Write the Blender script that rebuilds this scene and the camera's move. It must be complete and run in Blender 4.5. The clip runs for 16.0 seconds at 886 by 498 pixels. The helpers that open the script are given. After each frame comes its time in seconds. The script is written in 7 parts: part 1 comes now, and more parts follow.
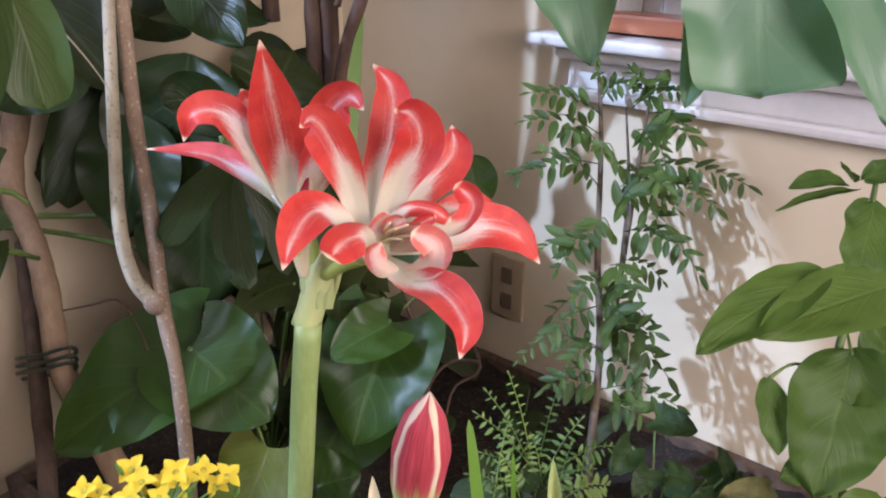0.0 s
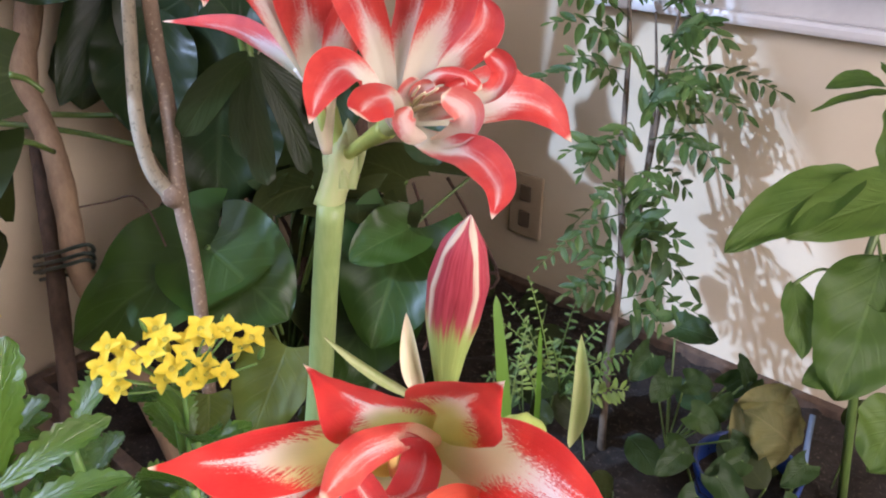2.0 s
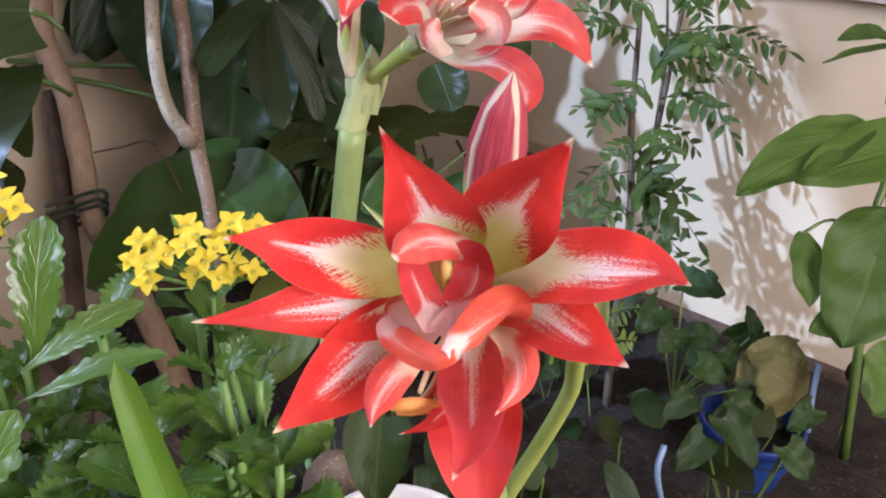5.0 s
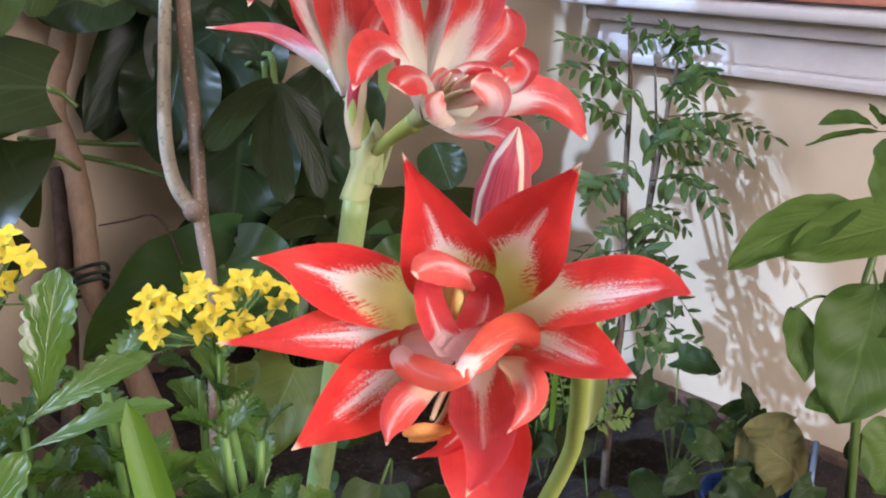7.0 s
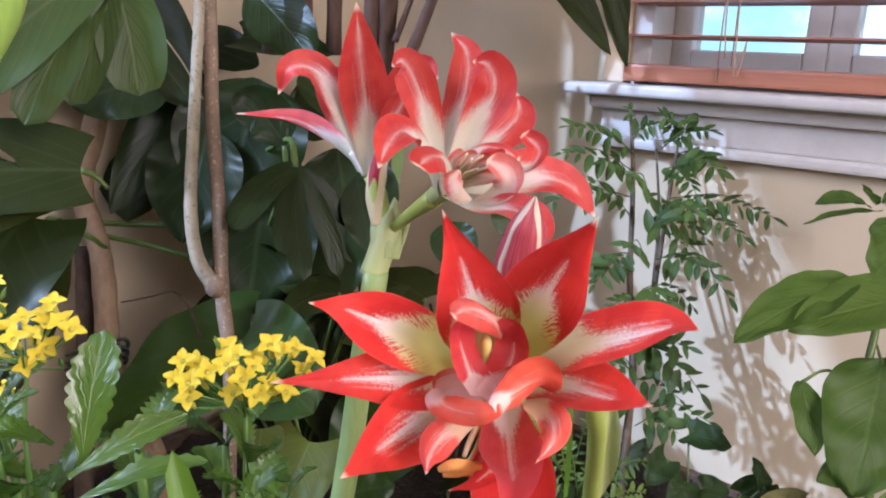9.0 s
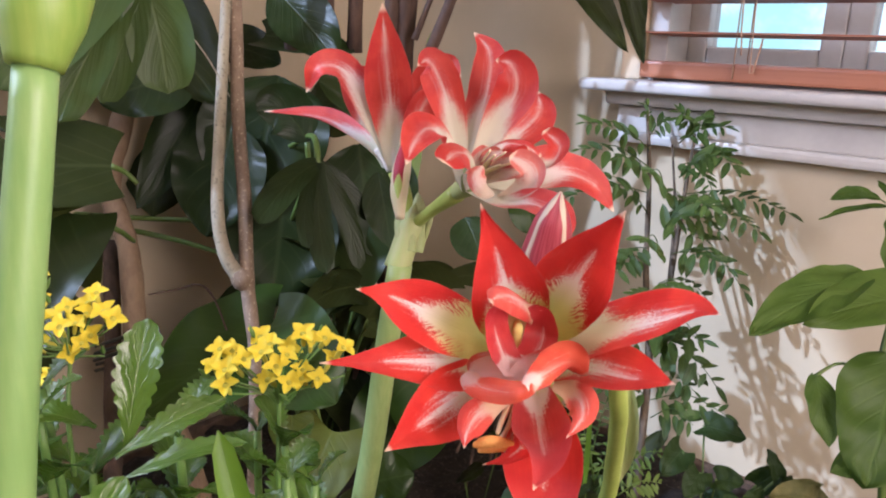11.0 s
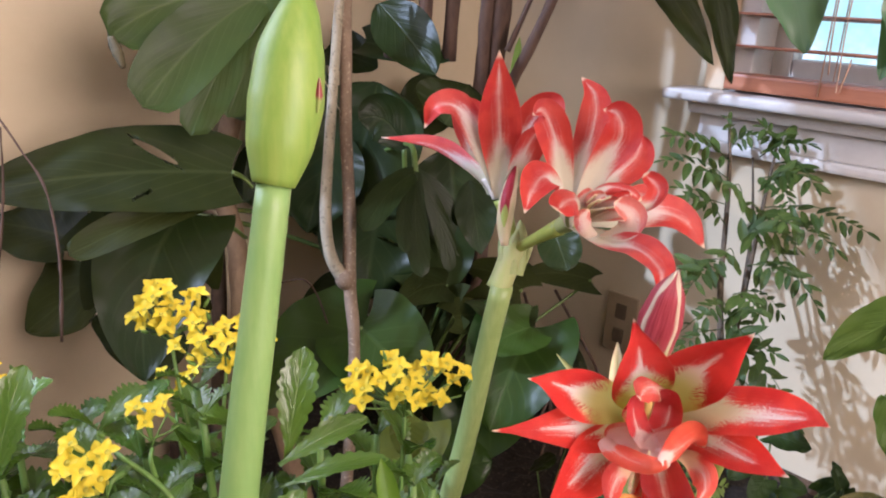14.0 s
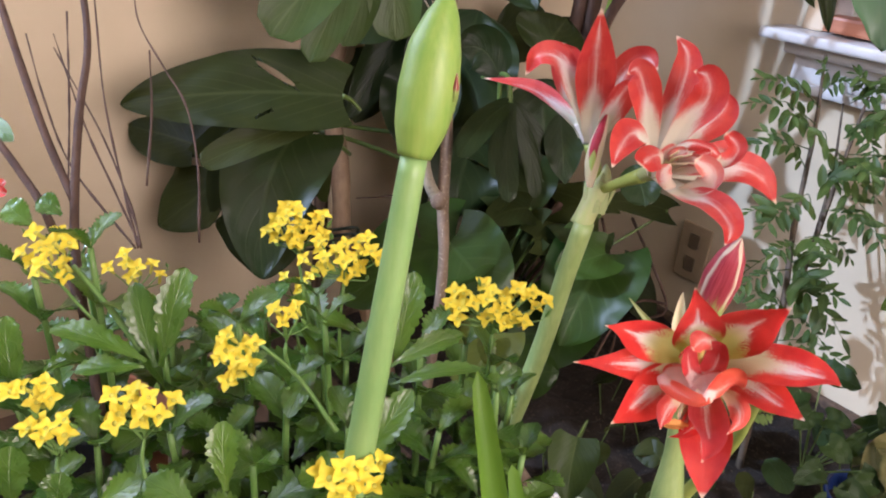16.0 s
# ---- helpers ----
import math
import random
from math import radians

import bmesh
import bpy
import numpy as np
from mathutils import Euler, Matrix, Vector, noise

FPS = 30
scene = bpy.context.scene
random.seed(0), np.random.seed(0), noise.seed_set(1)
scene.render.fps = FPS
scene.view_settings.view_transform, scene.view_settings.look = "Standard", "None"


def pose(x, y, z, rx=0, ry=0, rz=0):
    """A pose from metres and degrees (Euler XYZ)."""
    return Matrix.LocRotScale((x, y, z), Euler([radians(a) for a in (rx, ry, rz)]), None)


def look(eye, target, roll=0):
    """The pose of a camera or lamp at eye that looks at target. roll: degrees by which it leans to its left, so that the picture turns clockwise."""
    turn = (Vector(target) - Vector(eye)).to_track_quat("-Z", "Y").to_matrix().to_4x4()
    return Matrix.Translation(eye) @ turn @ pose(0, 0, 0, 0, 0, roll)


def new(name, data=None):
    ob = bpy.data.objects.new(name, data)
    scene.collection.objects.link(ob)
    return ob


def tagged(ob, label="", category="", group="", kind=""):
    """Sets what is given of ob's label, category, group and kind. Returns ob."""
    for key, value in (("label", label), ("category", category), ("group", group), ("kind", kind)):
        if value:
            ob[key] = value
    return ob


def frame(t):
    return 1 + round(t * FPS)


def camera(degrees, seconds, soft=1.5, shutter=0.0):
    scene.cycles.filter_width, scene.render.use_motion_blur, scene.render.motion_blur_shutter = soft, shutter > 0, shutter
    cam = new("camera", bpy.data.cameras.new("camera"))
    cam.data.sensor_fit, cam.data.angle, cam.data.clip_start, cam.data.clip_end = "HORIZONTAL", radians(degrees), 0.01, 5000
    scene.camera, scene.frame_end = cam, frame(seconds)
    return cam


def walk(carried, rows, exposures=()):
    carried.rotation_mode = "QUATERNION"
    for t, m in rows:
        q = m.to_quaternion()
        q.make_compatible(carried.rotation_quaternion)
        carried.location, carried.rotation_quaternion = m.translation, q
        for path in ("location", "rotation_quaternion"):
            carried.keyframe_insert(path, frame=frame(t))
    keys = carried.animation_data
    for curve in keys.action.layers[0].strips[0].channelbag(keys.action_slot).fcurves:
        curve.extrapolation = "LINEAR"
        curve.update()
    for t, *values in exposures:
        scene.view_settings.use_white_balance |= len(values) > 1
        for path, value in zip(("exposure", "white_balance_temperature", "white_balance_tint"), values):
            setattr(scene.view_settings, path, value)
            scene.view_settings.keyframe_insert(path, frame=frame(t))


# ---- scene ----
cam = camera(60.1, 16.0, soft=2.0)
PATH = [
    (0, (0.005, 0.001, 0.857), (-1.160, 1.415, 0.053), 0.0),
    (0.5, (0.001, -0.002, 0.840), (-1.161, 1.394, 0.003), 0.2),
    (1, (-0.001, -0.004, 0.828), (-1.161, 1.375, -0.039), 0.2),
    (1.5, (-0.002, -0.009, 0.812), (-1.155, 1.353, -0.092), 0.3),
    (2, (-0.000, -0.013, 0.802), (-1.144, 1.335, -0.133), 0.6),
    (2.5, (-0.004, -0.019, 0.789), (-1.139, 1.320, -0.168), 0.8),
    (3, (-0.001, -0.027, 0.778), (-1.136, 1.304, -0.192), 0.7),
    (3.5, (-0.000, -0.033, 0.770), (-1.127, 1.288, -0.223), 0.9),
    (6, (0.014, -0.064, 0.742), (-1.132, 1.335, -0.111), 2.5),
    (6.5, (0.013, -0.068, 0.739), (-1.152, 1.351, -0.055), 2.4),
    (7, (0.018, -0.073, 0.739), (-1.170, 1.365, 0.016), 2.3),
    (7.5, (0.023, -0.082, 0.737), (-1.184, 1.374, 0.086), 2.4),
    (8, (0.024, -0.089, 0.735), (-1.203, 1.376, 0.144), 2.2),
    (8.5, (0.027, -0.094, 0.733), (-1.214, 1.379, 0.192), 2.2),
    (9, (0.032, -0.105, 0.737), (-1.215, 1.373, 0.227), 2.1),
    (11.5, (0.041, -0.135, 0.742), (-1.234, 1.311, 0.208), 2.0),
    (12, (0.044, -0.148, 0.754), (-1.225, 1.294, 0.197), 2.2),
    (12.5, (0.041, -0.161, 0.767), (-1.231, 1.273, 0.199), 2.2),
    (13, (0.039, -0.176, 0.777), (-1.255, 1.238, 0.205), 2.2),
    (13.5, (0.034, -0.187, 0.794), (-1.285, 1.195, 0.203), 2.5),
    (14, (0.034, -0.200, 0.816), (-1.312, 1.142, 0.194), 3.1),
    (14.5, (0.034, -0.218, 0.833), (-1.348, 1.069, 0.175), 3.7),
    (15, (0.038, -0.232, 0.854), (-1.365, 0.993, 0.125), 4.5),
    (15.5, (0.058, -0.251, 0.864), (-1.338, 0.933, 0.057), 4.9),
    (16, (0.075, -0.270, 0.881), (-1.310, 0.877, 0.006), 5.1),
]
walk(cam, [(t, look(eye, target, roll)) for t, eye, target, roll in PATH], [(0, -0.12, 5400, 27), (3.5, -0.1, 5300, 28), (9, -0.2, 5300, 27), (12.5, -0.28, 5850, 29), (16, -0.26, 5600, 28)])

# large lights
SUN_WAY, SUN_POWER = (0.45, 1.0, -0.75), 4.9
SIDE_POWER = 40.0
# added warm lamp out of view: place, target and power
UNSEEN_LAMP = ((1.75, 0.02, 1.40), (-1.0, 0.15, 0.75), 112.0)
BACKDROP = 2.3

# ---- world and light ----
world = bpy.data.worlds.new("world")
scene.world = world
world.use_nodes = True
wn = world.node_tree
sky = wn.nodes.new("ShaderNodeTexSky")
sky.sky_type = "NISHITA"
sky.sun_disc = False
sky.sun_elevation, sky.sun_rotation = radians(34), radians(204)
wn.links.new(sky.outputs["Color"], wn.nodes["Background"].inputs["Color"])
wn.nodes["Background"].inputs["Strength"].default_value = 0.12


def area_lamp(name, place, target, size, size_y, power, colour):
    data = bpy.data.lights.new(name, "AREA")
    data.shape, data.size, data.size_y = "RECTANGLE", size, size_y
    data.energy, data.color = power, colour
    ob = new(name, data)
    ob.matrix_world = look(place, target)
    return ob


sun_data = bpy.data.lights.new("sun", "SUN")
sun_data.energy, sun_data.angle, sun_data.color = SUN_POWER, radians(1.1), (0.64, 0.83, 1.0)
sun = new("sun", sun_data)
sun.matrix_world = look((-3.0, -4.0, 4.0), (-3.0 + SUN_WAY[0], -4.0 + SUN_WAY[1], 4.0 + SUN_WAY[2]))

# sky light in the side window opening; warm light of an added, unseen lamp
area_lamp("side_window_daylight", (-1.19, -0.78, 1.45), (0.0, -0.5, 0.9), 1.15, 0.95, SIDE_POWER, (0.84, 0.92, 1.0))
area_lamp("unseen_lamp_light", UNSEEN_LAMP[0], UNSEEN_LAMP[1], 1.20, 1.20, UNSEEN_LAMP[2], (1.0, 0.84, 0.64))


# ---- materials ----
class Nodes:
    """A material's node tree, with short ways to add nodes."""

    def __init__(self, name, rough=0.5, spec=0.5):
        self.mat = bpy.data.materials.new(name)
        self.mat.use_nodes = True
        self.t = self.mat.node_tree
        self.p = self.t.nodes["Principled BSDF"]
        self.out = self.t.nodes["Material Output"]
        self.p.inputs["Roughness"].default_value = rough
        self.p.inputs["Specular IOR Level"].default_value = spec

    def put(self, socket, v):
        if isinstance(v, bpy.types.NodeSocket):
            self.t.links.new(v, socket)
        elif isinstance(v, tuple) and len(v) == 3 and socket.type == "RGBA":
            socket.default_value = (*v, 1)
        else:
            socket.default_value = v

    def math(self, op, a, b=0.0, c=0.0, clamp=False):
        n = self.t.nodes.new("ShaderNodeMath")
        n.operation, n.use_clamp = op, clamp
        for s, v in zip(n.inputs, (a, b, c)):
            self.put(s, v)
        return n.outputs[0]

    def mix(self, f, a, b, kind="MIX"):
        n = self.t.nodes.new("ShaderNodeMix")
        n.data_type, n.blend_type = "RGBA", kind
        self.put(n.inputs[0], f)
        self.put(n.inputs[6], a)
        self.put(n.inputs[7], b)
        return n.outputs[2]

    def step(self, v, lo, hi):
        n = self.t.nodes.new("ShaderNodeMapRange")
        n.interpolation_type = "SMOOTHSTEP"
        self.put(n.inputs[0], v)
        n.inputs[1].default_value, n.inputs[2].default_value = lo, hi
        return n.outputs[0]

    def coords(self, kind="Object"):
        return self.t.nodes.new("ShaderNodeTexCoord").outputs[kind]

    def uv(self):
        s = self.t.nodes.new("ShaderNodeSeparateXYZ")
        self.put(s.inputs[0], self.coords("UV"))
        return s.outputs[0], s.outputs[1]

    def scaled(self, vec, s):
        n = self.t.nodes.new("ShaderNodeMapping")
        self.put(n.inputs["Vector"], vec)
        n.inputs["Scale"].default_value = s
        return n.outputs[0]

    def noise(self, vec, scale, detail=3.0, rough=0.55):
        n = self.t.nodes.new("ShaderNodeTexNoise")
        self.put(n.inputs["Vector"], vec)
        n.inputs["Scale"].default_value, n.inputs["Detail"].default_value, n.inputs["Roughness"].default_value = scale, detail, rough
        return n.outputs[0]

    def rand(self):
        return self.t.nodes.new("ShaderNodeObjectInfo").outputs["Random"]

    def bump(self, height, strength, dist=0.002):
        n = self.t.nodes.new("ShaderNodeBump")
        n.inputs["Strength"].default_value, n.inputs["Distance"].default_value = strength, dist
        self.put(n.inputs["Height"], height)
        self.put(self.p.inputs["Normal"], n.outputs[0])
        return n.outputs[0]

    def colour(self, c):
        self.put(self.p.inputs["Base Color"], c)

    def through_light(self, c, amount):
        """Lets light shine through a thin leaf or petal."""
        tr = self.t.nodes.new("ShaderNodeBsdfTranslucent")
        self.put(tr.inputs["Color"], c)
        m = self.t.nodes.new("ShaderNodeMixShader")
        m.inputs[0].default_value = amount
        self.put(m.inputs[1], self.p.outputs[0])
        self.put(m.inputs[2], tr.outputs[0])
        self.put(self.out.inputs["Surface"], m.outputs[0])


def leaf_material(name, dark, light, vein, rough=0.38, veins=9.0, slope=0.5, relief=0.5, shine=0.15, vein_amount=0.5, spec=0.5, blemish=0.25):
    n = Nodes(name, rough, spec)
    u, v = n.uv()
    side = n.math("ABSOLUTE", n.math("SUBTRACT", n.math("MULTIPLY", u, 2.0), 1.0))
    mid = n.math("SUBTRACT", 1.0, n.step(side, 0.015, 0.07))
    saw = n.math("FRACT", n.math("SUBTRACT", n.math("MULTIPLY", v, veins), n.math("MULTIPLY", side, slope * veins * 0.5)))
    rib = n.math("SUBTRACT", 1.0, n.step(n.math("ABSOLUTE", n.math("SUBTRACT", saw, 0.5)), 0.02, 0.12))
    rib = n.math("MULTIPLY", rib, n.math("SUBTRACT", 1.0, n.step(side, 0.4, 0.98)))
    mask = n.math("MAXIMUM", mid, n.math("MULTIPLY", rib, 0.55))
    broad = n.noise(n.coords("Object"), 14.0, 3.0)
    fine = n.noise(n.coords("Object"), 160.0, 4.0)
    island = n.t.nodes.new("ShaderNodeNewGeometry").outputs["Random Per Island"]
    f = n.math("ADD", n.math("MULTIPLY", broad, 0.8), n.math("ADD", n.math("MULTIPLY", n.rand(), 0.35), n.math("MULTIPLY", island, 0.25)))
    c = n.mix(n.step(f, 0.25, 1.05), dark, light)
    c = n.mix(n.math("MULTIPLY", mask, vein_amount), c, vein)
    c = n.mix(n.math("MULTIPLY", n.step(fine, 0.60, 0.78), blemish), c, tuple(0.55 * a for a in dark))
    n.colour(c)
    pillow = n.math("MULTIPLY", n.math("ABSOLUTE", n.math("SUBTRACT", saw, 0.5)), -0.8)
    n.bump(n.math("ADD", n.math("ADD", n.math("MULTIPLY", mask, -0.6), pillow), n.math("MULTIPLY", fine, 0.35)), relief, 0.0016)
    n.put(n.p.inputs["Roughness"], n.math("ADD", rough - 0.1, n.math("MULTIPLY", broad, 0.22)))
    n.through_light(n.mix(0.5, c, (0.16, 0.30, 0.02)), shine)
    return n.mat


def petal_material(name, red, red_deep, white, throat, stripe=0.55, reach=0.72, power=0.7, shine=0.22, base=0.40, veins=0.8, fuzz=0.55, rim=0.10, blur=0.10):
    """A striped petal: a pale band from the throat, ragged with red feathering veins, red margins and a pale tip."""
    n = Nodes(name, 0.40, 0.4)
    u, v = n.uv()
    side = n.math("ABSOLUTE", n.math("SUBTRACT", n.math("MULTIPLY", u, 2.0), 1.0))
    streak = n.noise(n.scaled(n.coords("UV"), (22.0, 2.6, 1.0)), 1.0, 4.0, 0.7)
    grainy = n.noise(n.scaled(n.coords("UV"), (110.0, 80.0, 1.0)), 1.0, 3.0, 0.6)
    soft = n.noise(n.coords("Object"), 55.0, 3.0)
    # half-width of the pale band: wide in the throat, closing before the tip
    fall = n.math("POWER", n.math("DIVIDE", n.math("SUBTRACT", reach, v), reach, clamp=True), power)
    half = n.math("ADD", n.math("MULTIPLY", stripe, fall), n.math("MULTIPLY", n.step(n.math("SUBTRACT", 1.0, v), 1.0 - base, 1.0 - 0.25 * base), 1.1))
    half = n.math("SUBTRACT", half, n.math("MULTIPLY", n.step(v, reach - 0.12, reach), 0.35))
    edge = n.math("ADD", side, n.math("ADD", n.math("MULTIPLY", n.math("SUBTRACT", streak, 0.5), fuzz), n.math("MULTIPLY", n.math("SUBTRACT", grainy, 0.5), 1.2 * fuzz)))
    pale = n.step(n.math("SUBTRACT", half, edge), -blur, 1.4 * blur)
    c = n.mix(n.step(soft, 0.30, 0.70), red, red_deep)
    c = n.mix(n.math("MULTIPLY", n.step(grainy, 0.52, 0.80), 0.40), c, tuple(min(1.0, a * 1.2 + 0.045) for a in red))
    ribs = n.noise(n.scaled(n.coords("UV"), (70.0, 1.3, 1.0)), 1.0, 2.0, 0.5)
    c = n.mix(n.math("MULTIPLY", n.step(ribs, 0.50, 0.66), 0.30), c, tuple(0.75 * a for a in red_deep))
    w = n.mix(n.step(n.math("SUBTRACT", 1.0, v), 0.52, 0.76), white, throat)
    # veins that feather out from the midrib over the pale ground
    phase = n.math("ADD", n.math("MULTIPLY", n.math("SUBTRACT", v, n.math("MULTIPLY", side, 0.24)), 34.0), n.math("MULTIPLY", n.noise(n.scaled(n.coords("UV"), (5.0, 7.0, 1.0)), 1.0, 3.0), 5.5))
    line = n.math("SUBTRACT", 1.0, n.step(n.math("ABSOLUTE", n.math("SUBTRACT", n.math("FRACT", phase), 0.5)), 0.10, 0.40))
    zone = n.math("MULTIPLY", n.step(n.math("SUBTRACT", side, n.math("MULTIPLY", half, 0.30)), 0.02, 0.22), n.math("MULTIPLY", n.step(v, 0.20, 0.32), n.math("SUBTRACT", 1.0, n.step(v, 0.50, 0.66))))
    broken = n.step(n.noise(n.scaled(n.coords("UV"), (7.0, 19.0, 1.0)), 1.0, 3.0, 0.6), 0.38, 0.56)
    w = n.mix(n.math("MULTIPLY", n.math("MULTIPLY", n.math("MULTIPLY", line, broken), zone), veins), w, red_deep)
    c = n.mix(pale, c, w)
    thin = n.math("MAXIMUM", n.math("MULTIPLY", n.step(side, 0.955, 1.0), rim), n.step(v, 0.94, 0.98))
    c = n.mix(thin, c, (0.82, 0.62, 0.46))
    n.colour(c)
    n.bump(n.math("ADD", ribs, n.math("MULTIPLY", grainy, 0.5)), 0.35, 0.0012)
    n.p.inputs["Sheen Weight"].default_value = 0.08
    n.through_light(c, shine)
    return n.mat


def plain_material(name, a, b, scale, rough=0.6, relief=0.3, stretch=(1, 1, 1), dist=0.002, spots=None, metal=0.0, spec=0.4, shine=0.0):
    n = Nodes(name, rough, spec)
    vec = n.scaled(n.coords("Object"), stretch)
    big, small = n.noise(vec, scale, 4.0), n.noise(vec, scale * 9, 4.0, 0.65)
    c = n.mix(n.step(n.math("ADD", n.math("MULTIPLY", big, 0.7), n.math("MULTIPLY", small, 0.3)), 0.3, 0.7), a, b)
    if spots:
        c = n.mix(n.step(n.noise(n.coords("Object"), scale * 3.1, 2.0), 0.58, 0.70), c, spots)
    n.colour(c)
    n.bump(n.math("ADD", big, n.math("MULTIPLY", small, 0.6)), relief, dist)
    n.put(n.p.inputs["Roughness"], n.math("ADD", rough - 0.1, n.math("MULTIPLY", small, 0.2)))
    n.p.inputs["Metallic"].default_value = metal
    if shine:
        n.through_light(c, shine)
    return n.mat


def stem_material(name, a, b, rough=0.4):
    """A smooth fleshy stalk with faint lengthwise lines."""
    n = Nodes(name, rough, 0.45)
    vec = n.scaled(n.coords("Object"), (1, 1, 0.08))
    f = n.math("ADD", n.math("MULTIPLY", n.noise(n.coords("Object"), 18.0), 0.6), n.math("MULTIPLY", n.noise(vec, 260.0, 2.0), 0.4))
    c = n.mix(n.step(f, 0.3, 0.7), a, b)
    n.colour(c)
    n.bump(n.noise(vec, 300.0, 2.0), 0.15, 0.001)
    n.through_light(c, 0.12)
    return n.mat


RED, RED_DEEP, PETAL_WHITE = (0.70, 0.040, 0.024), (0.57, 0.021, 0.016), (0.72, 0.59, 0.55)
M_FRONT_UPPER = petal_material("amaryllis_petal_upper", RED, RED_DEEP, (0.80, 0.68, 0.60), (0.62, 0.61, 0.16), 0.24, 0.78, 0.7, 0.42, 0.52, 0.95, 0.75)
M_FRONT_LOWER = petal_material("amaryllis_petal_lower", (0.74, 0.048, 0.026), RED_DEEP, (0.78, 0.67, 0.64), (0.64, 0.60, 0.36), 0.54, 0.80, 0.8, 0.42, 0.36, 0.75, 1.1)
M_REAR_PETAL = petal_material("amaryllis_petal_rear", (0.62, 0.060, 0.038), (0.50, 0.030, 0.025), PETAL_WHITE, (0.62, 0.58, 0.44), 0.10, 0.98, 0.35, 0.30, 0.52, 0.5, 1.0, 0.10, 0.24)
M_REAR_SIDE = petal_material("amaryllis_petal_rear_side", (0.62, 0.060, 0.038), (0.50, 0.030, 0.025), PETAL_WHITE, (0.62, 0.60, 0.44), 0.19, 0.86, 0.6, 0.30, 0.64, 0.5, 1.0, 0.10, 0.24)
M_INNER_PETAL = petal_material("amaryllis_petal_inner", (0.78, 0.135, 0.085), (0.64, 0.060, 0.042), (0.74, 0.54, 0.49), (0.76, 0.56, 0.36), 0.42, 1.00, 0.8, 0.38, 0.40, 0.5, 1.3)
M_INNER_PALE = petal_material("amaryllis_petal_inner_pale", (0.70, 0.16, 0.11), (0.58, 0.07, 0.055), (0.80, 0.66, 0.66), (0.78, 0.62, 0.56), 1.20, 1.30, 0.6, 0.45, 0.40, 0.25, 0.9)
M_HOOD = petal_material("amaryllis_hood", (0.70, 0.080, 0.055), (0.56, 0.040, 0.035), (0.78, 0.62, 0.40), (0.74, 0.62, 0.16), 0.42, 0.98, 0.3, 0.50, 0.75, 0.9, 0.6)
M_CURTAIN = petal_material("amaryllis_hood_fold", (0.68, 0.075, 0.065), (0.52, 0.035, 0.040), (0.80, 0.62, 0.58), (0.80, 0.66, 0.62), 0.14, 0.7, 0.7, 0.40, 0.30, 0.5, 0.9)
M_STIGMA = stem_material("stigma", (0.74, 0.66, 0.16), (0.80, 0.70, 0.24), 0.5)
M_LIP = petal_material("amaryllis_petal_lip", (0.84, 0.155, 0.070), (0.76, 0.090, 0.045), (0.80, 0.50, 0.40), (0.80, 0.60, 0.52), 0.04, 0.80, 0.8, 0.24, 0.30, 0.3, 1.6)
M_REAR_INNER = petal_material("amaryllis_petal_rear_inner", (0.66, 0.20, 0.15), (0.56, 0.11, 0.09), (0.64, 0.46, 0.40), (0.60, 0.48, 0.36), 0.60, 1.10, 0.4, 0.30, 0.60, 0.6, 1.2)
M_BUD_RED = petal_material("bud_petal", (0.42, 0.020, 0.050), (0.30, 0.010, 0.030), (0.62, 0.60, 0.30), (0.42, 0.55, 0.14), 0.02, 0.4, 1.0, 0.1)


def bud_material(name, panel, panel_deep, pale, base):
    """A closed bud: coloured panels between pale ridges, green at the foot."""
    n = Nodes(name, 0.42, 0.45)
    u, v = n.uv()
    ridge = n.math("ABSOLUTE", n.math("SUBTRACT", n.math("FRACT", n.math("MULTIPLY", u, 4.0)), 0.5))
    streak = n.noise(n.scaled(n.coords("UV"), (60.0, 3.0, 1.0)), 1.0, 3.0)
    wob = n.math("MULTIPLY", n.math("SUBTRACT", streak, 0.5), 0.16)
    m = n.step(n.math("ADD", ridge, n.math("ADD", wob, n.math("MULTIPLY", n.step(v, 0.78, 1.0), 0.30))), 0.39, 0.47)
    c = n.mix(n.step(streak, 0.3, 0.7), panel, panel_deep)
    c = n.mix(m, c, pale)
    c = n.mix(n.step(n.math("ADD", n.math("SUBTRACT", 1.0, v), n.math("MULTIPLY", wob, 2.4)), 0.52, 0.68), c, base)
    n.colour(c)
    n.bump(n.math("ADD", ridge, n.math("MULTIPLY", streak, 0.2)), 0.6, 0.004)
    n.through_light(c, 0.15)
    return n.mat


M_BUD_STRIPED = bud_material("bud_striped", (0.40, 0.060, 0.080), (0.26, 0.024, 0.038), (0.55, 0.46, 0.34), (0.33, 0.42, 0.11))
M_THROAT = stem_material("flower_throat", (0.60, 0.56, 0.44), (0.70, 0.62, 0.54), 0.5)
M_BUD_PALE = stem_material("bud_pale_edge", (0.62, 0.60, 0.34), (0.72, 0.58, 0.46))
M_ANTHER = plain_material("anther", (0.75, 0.30, 0.06), (0.88, 0.45, 0.12), 90.0, 0.8, 0.5)
M_STAMEN = stem_material("stamen", (0.85, 0.70, 0.55), (0.78, 0.76, 0.35))
M_SCAPE = stem_material("amaryllis_stalk", (0.22, 0.31, 0.095), (0.31, 0.39, 0.14))
M_SCAPE_YOUNG = stem_material("amaryllis_young_stalk", (0.29, 0.37, 0.070), (0.36, 0.42, 0.10))
